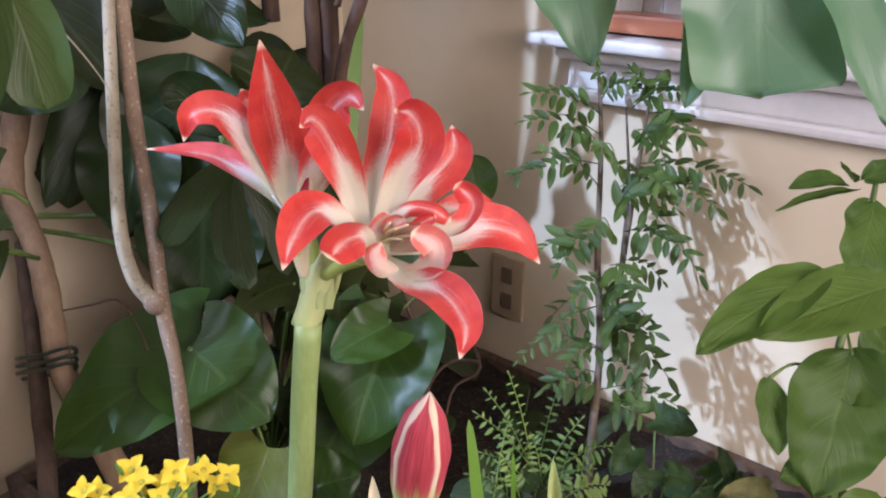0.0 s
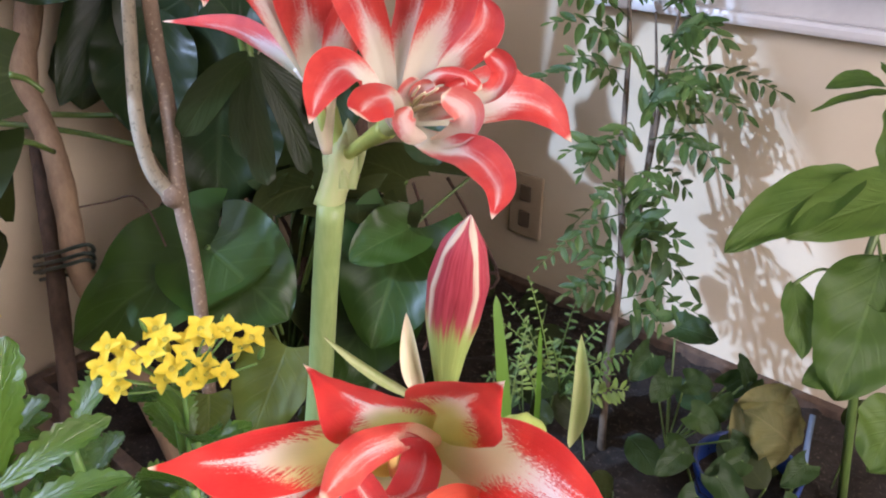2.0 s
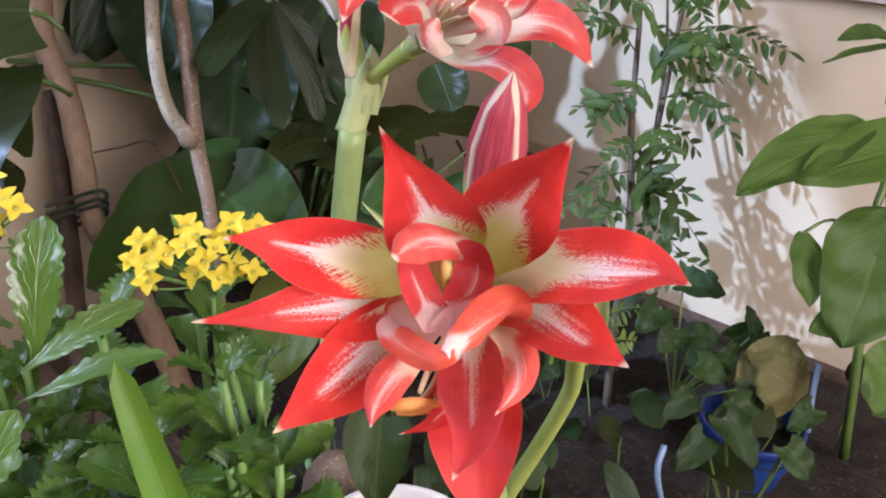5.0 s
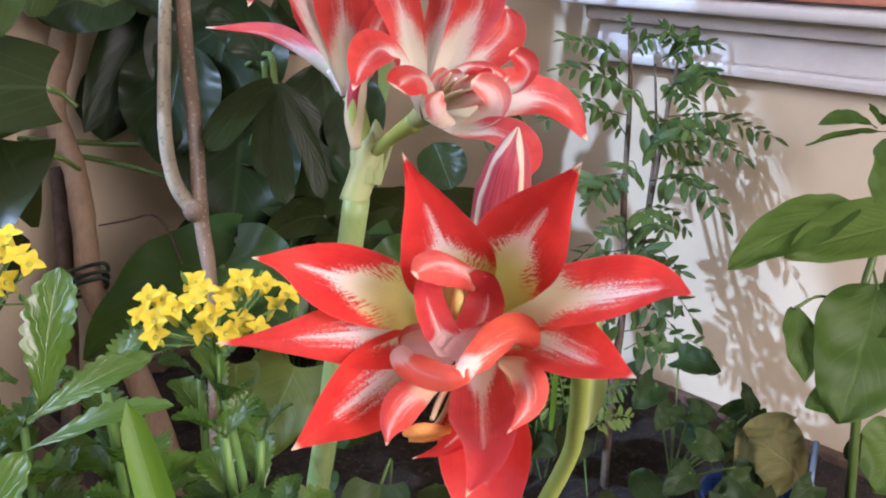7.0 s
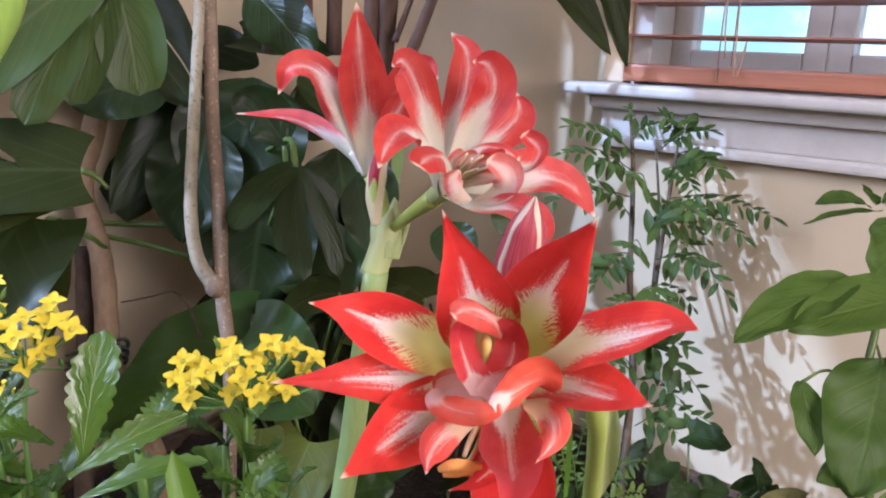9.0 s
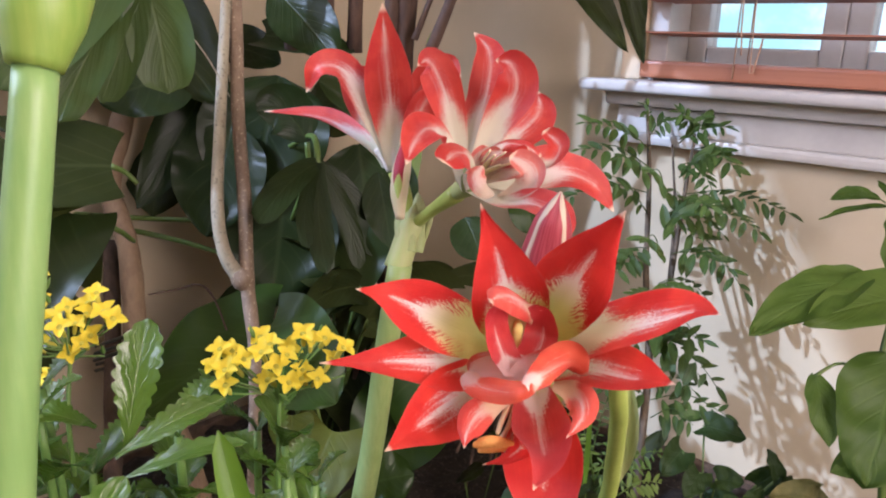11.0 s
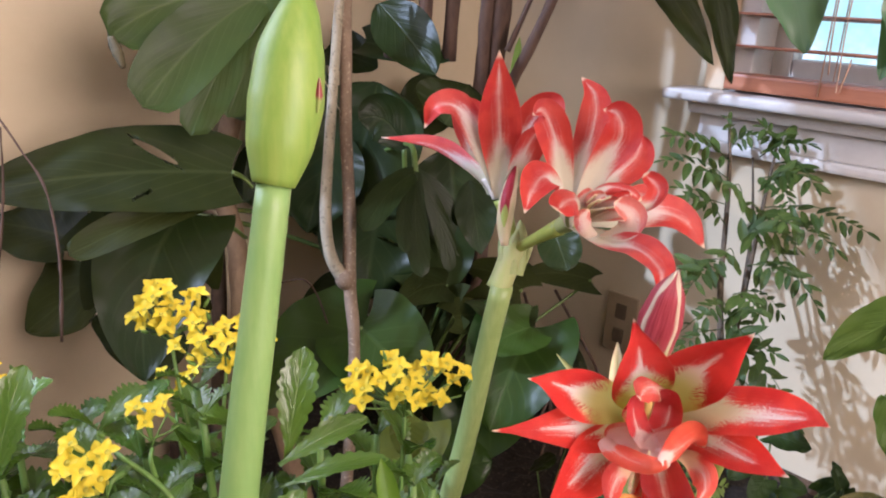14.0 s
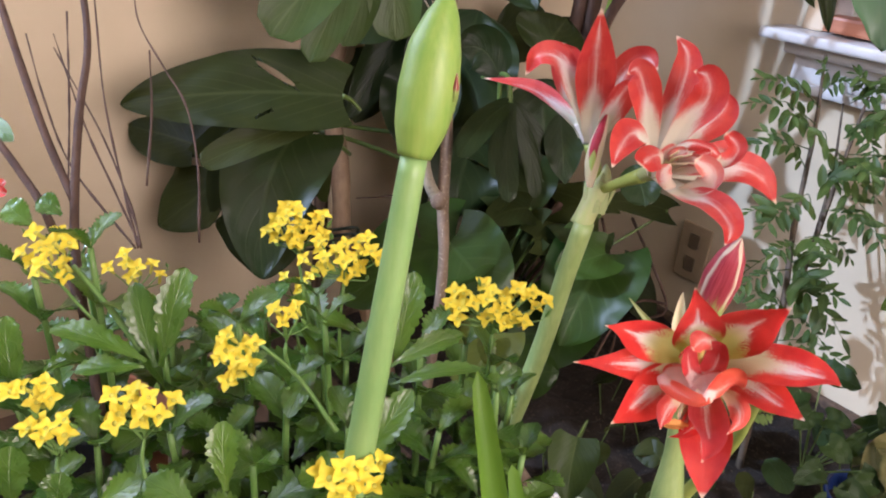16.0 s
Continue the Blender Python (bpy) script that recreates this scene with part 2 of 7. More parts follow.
M_SCAPE_GREEN = stem_material("amaryllis_green_stalk", (0.19, 0.34, 0.10), (0.25, 0.395, 0.13))
M_NECK = stem_material("amaryllis_neck", (0.38, 0.39, 0.18), (0.31, 0.39, 0.13), 0.55)
M_SPATHE = stem_material("spathe", (0.23, 0.30, 0.09), (0.33, 0.34, 0.16), 0.5)
M_GREEN_BUD = stem_material("green_bud", (0.17, 0.31, 0.04), (0.26, 0.37, 0.07), 0.45)
M_STRAP = leaf_material("amaryllis_leaf", (0.060, 0.150, 0.009), (0.120, 0.240, 0.018), (0.13, 0.25, 0.03), 0.4, 1.0, 0.0, 0.2, 0.3, 0.06)
M_KAL = leaf_material("kalanchoe_leaf", (0.014, 0.052, 0.008), (0.080, 0.160, 0.014), (0.13, 0.23, 0.04), 0.28, 4.0, 0.9, 0.50, 0.12, 0.22, 0.55, 0.45)
M_KAL_STEM = stem_material("kalanchoe_stem", (0.10, 0.22, 0.04), (0.18, 0.30, 0.08))
M_YELLOW = plain_material("kalanchoe_flower", (0.80, 0.65, 0.020), (0.86, 0.72, 0.05), 70.0, 0.55, 0.2, shine=0.25)
M_YELLOW_TUBE = plain_material("kalanchoe_flower_tube", (0.66, 0.57, 0.06), (0.52, 0.52, 0.08), 70.0, 0.6, 0.2, shine=0.15)
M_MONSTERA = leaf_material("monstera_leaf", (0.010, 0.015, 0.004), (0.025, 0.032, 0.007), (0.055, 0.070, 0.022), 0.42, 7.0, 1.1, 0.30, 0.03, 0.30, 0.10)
# darker monstera green; the shade on the back leaves is in its colour
M_LEAF_SHADED = leaf_material("leaf_shaded", (0.007, 0.014, 0.004), (0.017, 0.028, 0.007), (0.045, 0.062, 0.02), 0.34, 6.0, 0.9, 0.4, 0.03, 0.28, 0.15)
# the philodendron's own green, brightened for the lamplight on its broad leaves
M_HEART_LIT = leaf_material("heart_leaf_lit", (0.009, 0.025, 0.003), (0.026, 0.054, 0.007), (0.06, 0.10, 0.025), 0.38, 6.0, 0.9, 0.4, 0.08, 0.30, 0.22)
# paler monstera green; the light on the split leaf is in its colour
M_LEAF_LIT = leaf_material("leaf_lit", (0.015, 0.032, 0.007), (0.042, 0.068, 0.015), (0.09, 0.12, 0.04), 0.40, 7.0, 1.1, 0.30, 0.06, 0.30, 0.16)
M_YELLOWING = leaf_material("yellowing_leaf", (0.034, 0.050, 0.005), (0.070, 0.080, 0.008), (0.10, 0.11, 0.02), 0.5, 6.0, 0.8, 0.5, 0.06, 0.3, 0.12)
M_CURRY = leaf_material("curry_leaf", (0.020, 0.044, 0.010), (0.070, 0.108, 0.022), (0.14, 0.24, 0.06), 0.42, 5.0, 0.8, 0.4, 0.2, 0.25, 0.28)
M_FINE = leaf_material("fine_leaf", (0.045, 0.095, 0.014), (0.14, 0.20, 0.028), (0.18, 0.25, 0.05), 0.45, 4.0, 0.8, 0.3, 0.25, 0.2)
M_PEPPER = leaf_material("pepper_leaf", (0.018, 0.054, 0.008), (0.082, 0.138, 0.020), (0.12, 0.20, 0.045), 0.5, 6.0, 0.9, 0.8, 0.28, 0.3, 0.25, 0.45)
M_HANG = leaf_material("hanging_leaf", (0.045, 0.115, 0.060), (0.105, 0.20, 0.115), (0.15, 0.25, 0.15), 0.42, 5.0, 0.9, 0.15, 0.40, 0.10, 0.5, 0.1)
M_IVY = leaf_material("ivy_leaf", (0.008, 0.022, 0.005), (0.026, 0.048, 0.010), (0.05, 0.08, 0.03), 0.5, 4.0, 0.9, 0.6, 0.10, 0.3, 0.18)
M_WITHERED = leaf_material("withered_leaf", (0.075, 0.080, 0.022), (0.165, 0.150, 0.055), (0.20, 0.18, 0.08), 0.6, 7.0, 0.8, 0.9, 0.10, 0.4, 0.15, 0.6)
M_DRY = plain_material("dry_leaf", (0.055, 0.048, 0.022), (0.105, 0.088, 0.042), 22.0, 0.8, 0.8, dist=0.004)
M_PETIOLE = stem_material("petiole", (0.07, 0.12, 0.025), (0.12, 0.18, 0.04))
M_TRUNK = plain_material("monstera_trunk", (0.155, 0.10, 0.058), (0.25, 0.175, 0.10), 26.0, 0.75, 0.8, (1, 1, 0.35), 0.004)
M_POLE = plain_material("moss_pole", (0.055, 0.036, 0.024), (0.12, 0.078, 0.05), 60.0, 0.9, 1.0, (1, 1, 0.3), 0.005)
M_TIE = plain_material("plant_tie", (0.012, 0.020, 0.014), (0.025, 0.035, 0.024), 80.0, 0.5, 0.3)
M_BARK_GREY = plain_material("twig_bark_grey", (0.22, 0.19, 0.13), (0.34, 0.30, 0.21), 60.0, 0.75, 0.7, (1, 1, 0.4), 0.002, (0.16, 0.14, 0.09))
M_BARK = plain_material("twig_bark_brown", (0.15, 0.105, 0.068), (0.24, 0.175, 0.12), 70.0, 0.8, 0.8, (1, 1, 0.4), 0.002, (0.36, 0.29, 0.20))
M_BARK_DARK = plain_material("bark_dark", (0.045, 0.026, 0.018), (0.10, 0.058, 0.038), 60.0, 0.8, 0.8, (1, 1, 0.3), 0.003)
M_CURRY_STEM = plain_material("curry_stem", (0.06, 0.042, 0.026), (0.13, 0.095, 0.06), 80.0, 0.75, 0.5)
M_WALL = plain_material("wall_plaster", (0.50, 0.42, 0.285), (0.55, 0.47, 0.33), 3.0, 0.85, 0.25, dist=0.003)
M_FLOOR = plain_material("floor_boards", (0.10, 0.065, 0.04), (0.17, 0.115, 0.07), 7.0, 0.5, 0.3, (0.15, 1, 1))
M_CEIL = plain_material("ceiling_paint", (0.72, 0.70, 0.66), (0.78, 0.76, 0.72), 3.0, 0.9, 0.1)
M_TRIM = plain_material("white_trim_paint", (0.47, 0.45, 0.42), (0.55, 0.53, 0.49), 9.0, 0.45, 0.12)
M_CASING = plain_material("cream_casing", (0.66, 0.52, 0.34), (0.72, 0.58, 0.40), 9.0, 0.5, 0.15)
M_BLIND = plain_material("blind_wood", (0.30, 0.115, 0.062), (0.42, 0.175, 0.095), 8.0, 0.42, 0.2, (0.1, 3, 3))
M_CORD = plain_material("blind_cord", (0.42, 0.26, 0.17), (0.50, 0.33, 0.22), 80.0, 0.8, 0.3)
M_PLATE = plain_material("socket_plate", (0.30, 0.23, 0.14), (0.36, 0.28, 0.18), 20.0, 0.5, 0.1)
M_SLOT = plain_material("socket_slot", (0.10, 0.075, 0.05), (0.15, 0.11, 0.07), 20.0, 0.6, 0.1)
M_TERRA = plain_material("terracotta", (0.30, 0.12, 0.06), (0.42, 0.19, 0.10), 12.0, 0.8, 0.4)
M_WHITE_POT = plain_material("white_pot", (0.66, 0.66, 0.66), (0.74, 0.74, 0.73), 8.0, 0.35, 0.1)
M_BLACK_POT = plain_material("black_pot", (0.02, 0.02, 0.022), (0.04, 0.04, 0.042), 14.0, 0.5, 0.2)
M_BLUE = plain_material("blue_pot", (0.012, 0.03, 0.13), (0.018, 0.045, 0.18), 10.0, 0.3, 0.1)
M_SOIL = plain_material("potting_soil", (0.012, 0.009, 0.006), (0.035, 0.025, 0.017), 55.0, 0.95, 1.0, dist=0.012, spots=(0.085, 0.06, 0.042))
M_CLEAR_TUBE = plain_material("pale_tube", (0.13, 0.19, 0.30), (0.18, 0.25, 0.37), 30.0, 0.25, 0.1)

glass = Nodes("window_glass", 0.0)
glass.p.inputs["Transmission Weight"].default_value = 1.0
glass.p.inputs["IOR"].default_value = 1.05
M_GLASS = glass.mat
# glow for the shade of the added lamp
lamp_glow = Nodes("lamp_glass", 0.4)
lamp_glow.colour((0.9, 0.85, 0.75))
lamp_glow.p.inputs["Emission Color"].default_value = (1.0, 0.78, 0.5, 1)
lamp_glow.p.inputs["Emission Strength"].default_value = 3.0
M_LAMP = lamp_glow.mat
far = Nodes("garden_distance", 0.9)
far_n = far.noise(far.coords("Object"), 1.1, 5.0, 0.6)
far_c = far.mix(far.step(far_n, 0.42, 0.62), (0.36, 0.66, 0.60), (0.74, 0.93, 1.0))
far.colour((0, 0, 0))
far.put(far.p.inputs["Emission Color"], far_c)
far.p.inputs["Emission Strength"].default_value = BACKDROP
M_FAR = far.mat


# ---- shapes ----
ORIGIN = {}


class Shape:
    """Collects points, faces and texture coordinates of one mesh."""

    def __init__(self):
        self.v, self.f, self.uv = [], [], []

    def grid(self, rows, uvrows, closed=False):
        base, nv, nu = len(self.v), len(rows), len(rows[0])
        for r, q in zip(rows, uvrows):
            self.v.extend(r)
            self.uv.extend(q)
        for i in range(nv - 1):
            for j in range(nu if closed else nu - 1):
                k = (j + 1) % nu
                self.f.append((base + i * nu + j, base + i * nu + k, base + (i + 1) * nu + k, base + (i + 1) * nu + j))

    def mesh(self, name, origin, material, smooth=True):
        me = bpy.data.meshes.new(name)
        o = Vector(origin)
        me.from_pydata([Vector(p) - o for p in self.v], [], self.f)
        layer = me.uv_layers.new(name="UVMap")
        flat = []
        for f in self.f:
            for i in f:
                flat.extend(self.uv[i])
        layer.data.foreach_set("uv", flat)
        if smooth:
            me.polygons.foreach_set("use_smooth", [True] * len(me.polygons))
        me.materials.append(material)
        me.update()
        return me


def thing(name, place, label, category, group="", kind=""):
    ob = new(name)
    ob.empty_display_size = 0.02
    ob.location = place
    ORIGIN[ob.name] = Vector(place)
    return tagged(ob, label, category, group, kind)


def part(name, shape, material, parent, label="", smooth=True):
    """Links a shape, given in room coordinates, as one mesh under a thing or a part."""
    origin = ORIGIN[parent.name]
    ob = new(name, shape.mesh(name, origin, material, smooth))
    ob.parent = parent
    ORIGIN[ob.name] = origin
    if label:
        ob["label"] = label
    return ob


def solo(name, shape, material, label="", category="", kind="", smooth=False):
    """A thing or a piece of the setting that is one mesh."""
    ob = new(name, shape.mesh(name, (0, 0, 0), material, smooth))
    ORIGIN[ob.name] = Vector((0, 0, 0))
    return tagged(ob, label, category, "", kind)


def spline(points, n):
    """Points on a smooth curve through the given ones."""
    p = [Vector(q) for q in points]
    if len(p) == 2:
        return [p[0].lerp(p[1], i / n) for i in range(n + 1)]
    p = [p[0] * 2 - p[1]] + p + [p[-1] * 2 - p[-2]]
    out, m = [], len(p) - 3
    for k in range(n + 1):
        s = min(k / n * m, m - 1e-6)
        i, a = int(s), s - int(s)
        p0, p1, p2, p3 = p[i:i + 4]
        out.append(0.5 * ((2 * p1) + (p2 - p0) * a + (2 * p0 - 5 * p1 + 4 * p2 - p3) * a * a + (3 * p1 - p0 - 3 * p2 + p3) * a ** 3))
    return out


def tube_into(shape, points, radii, n=10, steps=16, bumpy=0.0, flat=1.0):
    pts = spline(points, steps)
    rows, uvs = [], []
    ref = Vector((0.31, 0.87, 0.23))
    for i, p in enumerate(pts):
        t = (pts[min(i + 1, steps)] - pts[max(i - 1, 0)]).normalized()
        a = t.cross(ref).normalized()
        b = t.cross(a)
        s = i / steps * (len(radii) - 1)
        k = min(int(s), len(radii) - 2)
        r = radii[k] + (radii[k + 1] - radii[k]) * (s - k)
        if bumpy:
            r *= 1 + bumpy * (noise.noise(p * 60) + 0.8 * noise.noise(p * 25))
        rows.append([p + a * r * math.cos(j * math.tau / n) + b * r * flat * math.sin(j * math.tau / n) for j in range(n)])
        uvs.append([(j / n, i / steps) for j in range(n)])
    base = len(shape.v)
    shape.grid(rows, uvs, closed=True)
    top = base + steps * n
    shape.f.append(tuple(base + j for j in reversed(range(n))))
    shape.f.append(tuple(top + j for j in range(n)))


def tube(name, parent, material, points, radii, n=10, steps=16, bumpy=0.0, label="", flat=1.0):
    s = Shape()
    tube_into(s, points, radii, n, steps, bumpy, flat)
    return part(name, s, material, parent, label)


def box_into(shape, lo, hi, bevel=0.0):
    (x0, y0, z0), (x1, y1, z1) = lo, hi
    bm = bmesh.new()
    bmesh.ops.create_cube(bm, size=1.0)
    for v in bm.verts:
        v.co = Vector(((x0 + x1) / 2 + v.co.x * (x1 - x0), (y0 + y1) / 2 + v.co.y * (y1 - y0), (z0 + z1) / 2 + v.co.z * (z1 - z0)))
    if bevel:
        bmesh.ops.bevel(bm, geom=bm.edges[:], offset=bevel, segments=2, affect="EDGES", profile=0.6)
    base = len(shape.v)
    bm.verts.index_update()
    shape.v.extend(v.co.copy() for v in bm.verts)
    shape.uv.extend((v.co.x, v.co.z) for v in bm.verts)
    shape.f.extend(tuple(base + v.index for v in f.verts) for f in bm.faces)
    bm.free()


def box(lo, hi, bevel=0.0):
    s = Shape()
    box_into(s, lo, hi, bevel)
    return s


def lathe(centre, profile, n=40):
    """A turned shape; profile holds radius and height from the centre's foot."""
    s = Shape()
    c = Vector(centre)
    rows = [[c + Vector((r * math.cos(j * math.tau / n), r * math.sin(j * math.tau / n), h)) for j in range(n)] for r, h in profile]
    s.grid(rows, [[(j / n, i / len(profile)) for j in range(n)] for i in range(len(profile))], closed=True)
    return s


PROFILES = {
    "ovate": lambda v: (v + 0.004) ** 0.60 * (1 - v) ** 0.80,
    "lance": lambda v: (v + 0.004) ** 0.75 * (1 - v) ** 0.90,
    "heart": lambda v: (v + 0.06) ** 0.32 * (1 - v) ** 0.70,
    "round": lambda v: (v + 0.003) ** 0.50 * (1 - v) ** 0.52,
    "strap": lambda v: min(1.0, 0.6 + 2 * v) * (1 - v) ** 0.28,
    "petal": lambda v: (0.06 + v) ** 1.10 * (1 - v) ** 0.80,
    "blunt": lambda v: (0.75 + 0.25 * v) * (1 - v) ** 0.10,
    "tongue": lambda v: (0.45 + v) ** 0.5 * (1 - v) ** 0.45,
    "lobe": lambda v: (0.22 + v) ** 0.85 * (1 - v) ** 0.34,
    "tepal": lambda v: np.interp(v, (0, 0.12, 0.24, 0.34, 0.46, 0.60, 0.75, 0.88, 1), (0.30, 0.60, 0.92, 1, 0.92, 0.65, 0.35, 0.13, 0.01)),
    "tepal_broad": lambda v: np.interp(v, (0, 0.12, 0.26, 0.40, 0.54, 0.68, 0.82, 0.92, 1), (0.30, 0.55, 0.88, 1, 0.93, 0.68, 0.37, 0.15, 0.01)),
    "trumpet": lambda v: np.interp(v, (0, 0.12, 0.35, 0.52, 0.66, 0.80, 0.91, 1), (0.30, 0.46, 0.82, 1, 0.92, 0.62, 0.28, 0.02)),
    "hood": lambda v: np.interp(v, (0, 0.2, 0.5, 0.75, 0.92, 1), (0.45, 0.75, 1, 1, 0.92, 0.80)),
    "hoodtip": lambda v: np.interp(v, (0, 0.2, 0.5, 0.7, 0.88, 1), (0.30, 0.65, 1, 0.92, 0.50, 0.12)),
    "lip": lambda v: np.interp(v, (0, 0.15, 0.45, 0.70, 0.90, 1), (0.25, 0.55, 0.90, 1, 0.72, 0.25)),
    "floret": lambda v: np.interp(v, (0, 0.25, 0.45, 0.65, 0.85, 1), (0.50, 0.90, 1, 0.90, 0.50, 0.05)),
    "fleshy": lambda v: np.interp(v, (0, 0.10, 0.28, 0.50, 0.70, 0.86, 0.95, 1), (0.16, 0.20, 0.58, 0.94, 1, 0.76, 0.46, 0.10)),
    "sepal": lambda v: (0.22 + v) ** 0.8 * (1 - v) ** 0.75,
}
PEAK = {k: max(f(i / 200) for i in range(200)) for k, f in PROFILES.items()}


def blade_into(shape, base, ctrl, tip, width, normal, profile="ovate", cup=0.0, fold=0.0, back=0.0, wave=0.0, teeth=0, tooth=0.1, splits=(), sweep=0.0, twist=0.0, holes=(), nu=8, nv=16):
    """A leaf or petal along a bowed spine. cup and fold raise the margins, back draws the base into heart lobes.
    splits: (side, place along the leaf, depth, half width) cuts from the margin; holes: (u, v, ru, rv, slant)."""
    b, c, t, up = Vector(base), Vector(ctrl), Vector(tip), Vector(normal)
    f, peak, length = PROFILES[profile], PEAK[profile], (Vector(tip) - Vector(base)).length
    seed = Vector((b.x * 37, b.y * 53, t.z * 41))

    def point(v, s):
        p = b * (1 - v) ** 2 + c * 2 * v * (1 - v) + t * v * v
        tan = ((c - b) * (1 - v) + (t - c) * v).normalized()
        if tan.length < 0.5:
            tan = (t - b).normalized()
        side = tan.cross(up)
        side = side.normalized() if side.length > 1e-4 else tan.orthogonal().normalized()
        nrm = side.cross(tan)
        if twist:
            q = Matrix.Rotation(twist * v, 3, tan)
            side, nrm = q @ side, q @ nrm
        w = 0.5 * width * f(v) / peak
        if teeth:
            w *= 1 - tooth * 0.55 * (1 - abs(math.sin(math.pi * v * teeth))) * min(1, 3 * v)
        m = abs(s)
        for way, place, depth, half in splits:
            if way * s > 0:
                w *= 1 - depth * math.exp(-(((v - place) / half) ** 4))
        x = s * w
        lift = cup * x * x / max(width, 1e-5) * 4 + fold * abs(x)
        if wave:
            lift += wave * width * (noise.noise(seed + Vector((v * 4.2, s * 1.6, 0))) * (0.3 + m) + 0.5 * m * m * noise.noise(seed + Vector((v * 9, s * 2, 5))))
        along = -back * length * m ** 1.6 * (1 - v) ** 2.2 + sweep * length * m * v * (1 - v)
        return p + side * x + nrm * lift + tan * along

    rows, uvs = [], []
    for i in range(nv + 1):
        row, uvr = [], []
        for j in range(nu + 1):
            u, v = j / nu, i / nv
            for hu, hv, ru, rv, hs in holes:  # draw the nearest grid points onto the rim of a hole
                a, d = (u - hu - hs * (v - hv)) / ru, (v - hv) / rv
                r = math.hypot(a, d)
                if 0.55 < r < 1.6:
                    v = hv + d / r * rv
                    u = hu + hs * (v - hv) + a / r * ru
            row.append(point(v, 2 * u - 1))
            uvr.append((u, v))
        rows.append(row)
        uvs.append(uvr)
    first = len(shape.f)
    shape.grid(rows, uvs)
    if holes:
        keep = []
        for face in shape.f[first:]:
            u, v = (sum(shape.uv[i][k] for i in face) / 4 for k in (0, 1))
            if all(((u - hu - hs * (v - hv)) / ru) ** 2 + ((v - hv) / rv) ** 2 > 0.95 for hu, hv, ru, rv, hs in holes):
                keep.append(face)
        shape.f[first:] = keep


def tepal_into(shape, spine, width, normal, profile, roll=0.0, wave=0.03, nu=14, nv=30):
    """A petal along a smooth spine whose cross-section is an arc of twice roll radians, cupped towards the normal
    (or rolled away from it where roll is negative), with a gently rippled margin."""
    up, pts = Vector(normal), spline(spine, nv)
    soft = [sum(PROFILES[profile](min(1, max(0, i / nv + d))) for d in (-0.03, 0, 0.03)) / 3 for i in range(nv + 1)]
    soft[-1] *= 0.3
    seed, peak = Vector((pts[0].x * 71, pts[-1].y * 53, pts[-1].z * 47)), max(soft)
    rows, uvs = [], []
    for i, p in enumerate(pts):
        tan = (pts[min(i + 1, nv)] - pts[max(i - 1, 0)]).normalized()
        side = tan.cross(up).normalized()
        nrm, w, v = side.cross(tan), 0.5 * width * soft[i] / peak, i / nv
        row = []
        for j in range(nu + 1):
            s = 2 * j / nu - 1
            r = w / roll if abs(roll) > 0.01 else 0
            x, lift = (abs(r) * math.sin(abs(roll) * s), r * (1 - math.cos(roll * s))) if r else (w * s, 0)
            ripple = wave * width * (noise.noise(seed + Vector((v * 4.5, s * 1.5, 0))) * (0.25 + s * s) + 0.5 * s * s * noise.noise(seed + Vector((v * 11, s * 2, 5))))
            row.append(p + side * x + nrm * (lift + ripple - 0.03 * w * (1 - min(1, abs(s) * 6))))
        rows.append(row)
        uvs.append([(j / nu, v) for j in range(nu + 1)])
    shape.grid(rows, uvs)


def tepal(parent, material, spine, width, normal, profile="tepal", roll=0.0, wave=0.03, name="petal"):
    s = Shape()
    tepal_into(s, spine, width, normal, profile, roll, wave)
    return part(name, s, material, parent)


def lobed(parent, material, base, lobes, normal, label="", stalk=None):
    """A deeply cut leaf: fingers from one foot, in one mesh. lobes: bow point, tip and width of each."""
    s = Shape()
    up = Vector(normal).normalized()
    for k, (ctrl, tip, width) in enumerate(lobes):
        lift = up * 0.0006 * k
        blade_into(s, Vector(base) + lift, Vector(ctrl) + lift, Vector(tip) + lift, width, normal, "lobe", cup=0.08, wave=0.05, nu=8, nv=24)
    ob = part("leaf", s, material, parent, label)
    if stalk:
        tube("stalk", ob, M_PETIOLE, stalk, (0.0045, 0.0035), 8, 12)
    return ob


def blade(name, parent, material, base, ctrl, tip, width, normal, profile="ovate", label="", **kw):
    s = Shape()
    blade_into(s, base, ctrl, tip, width, normal, profile, **kw)
    return part(name, s, material, parent, label)


def leaf(parent, material, base, ctrl, tip, width, normal, profile="ovate", stalk=None, label="", **kw):
    ob = blade("leaf", parent, material, base, ctrl, tip, width, normal, profile, label, **kw)
    if stalk:
        points, radius = stalk
        tube("stalk", ob, M_PETIOLE, points, (radius, radius * 0.7), 7, 10)
    return ob


def petal(parent, material, base, ctrl, tip, width, normal, cup=0.25, profile="petal", name="petal", **kw):
    kw.setdefault("wave", 0.03)
    return blade(name, parent, material, base, ctrl, tip, width, normal, profile, cup=cup, nu=12, nv=26, **kw)


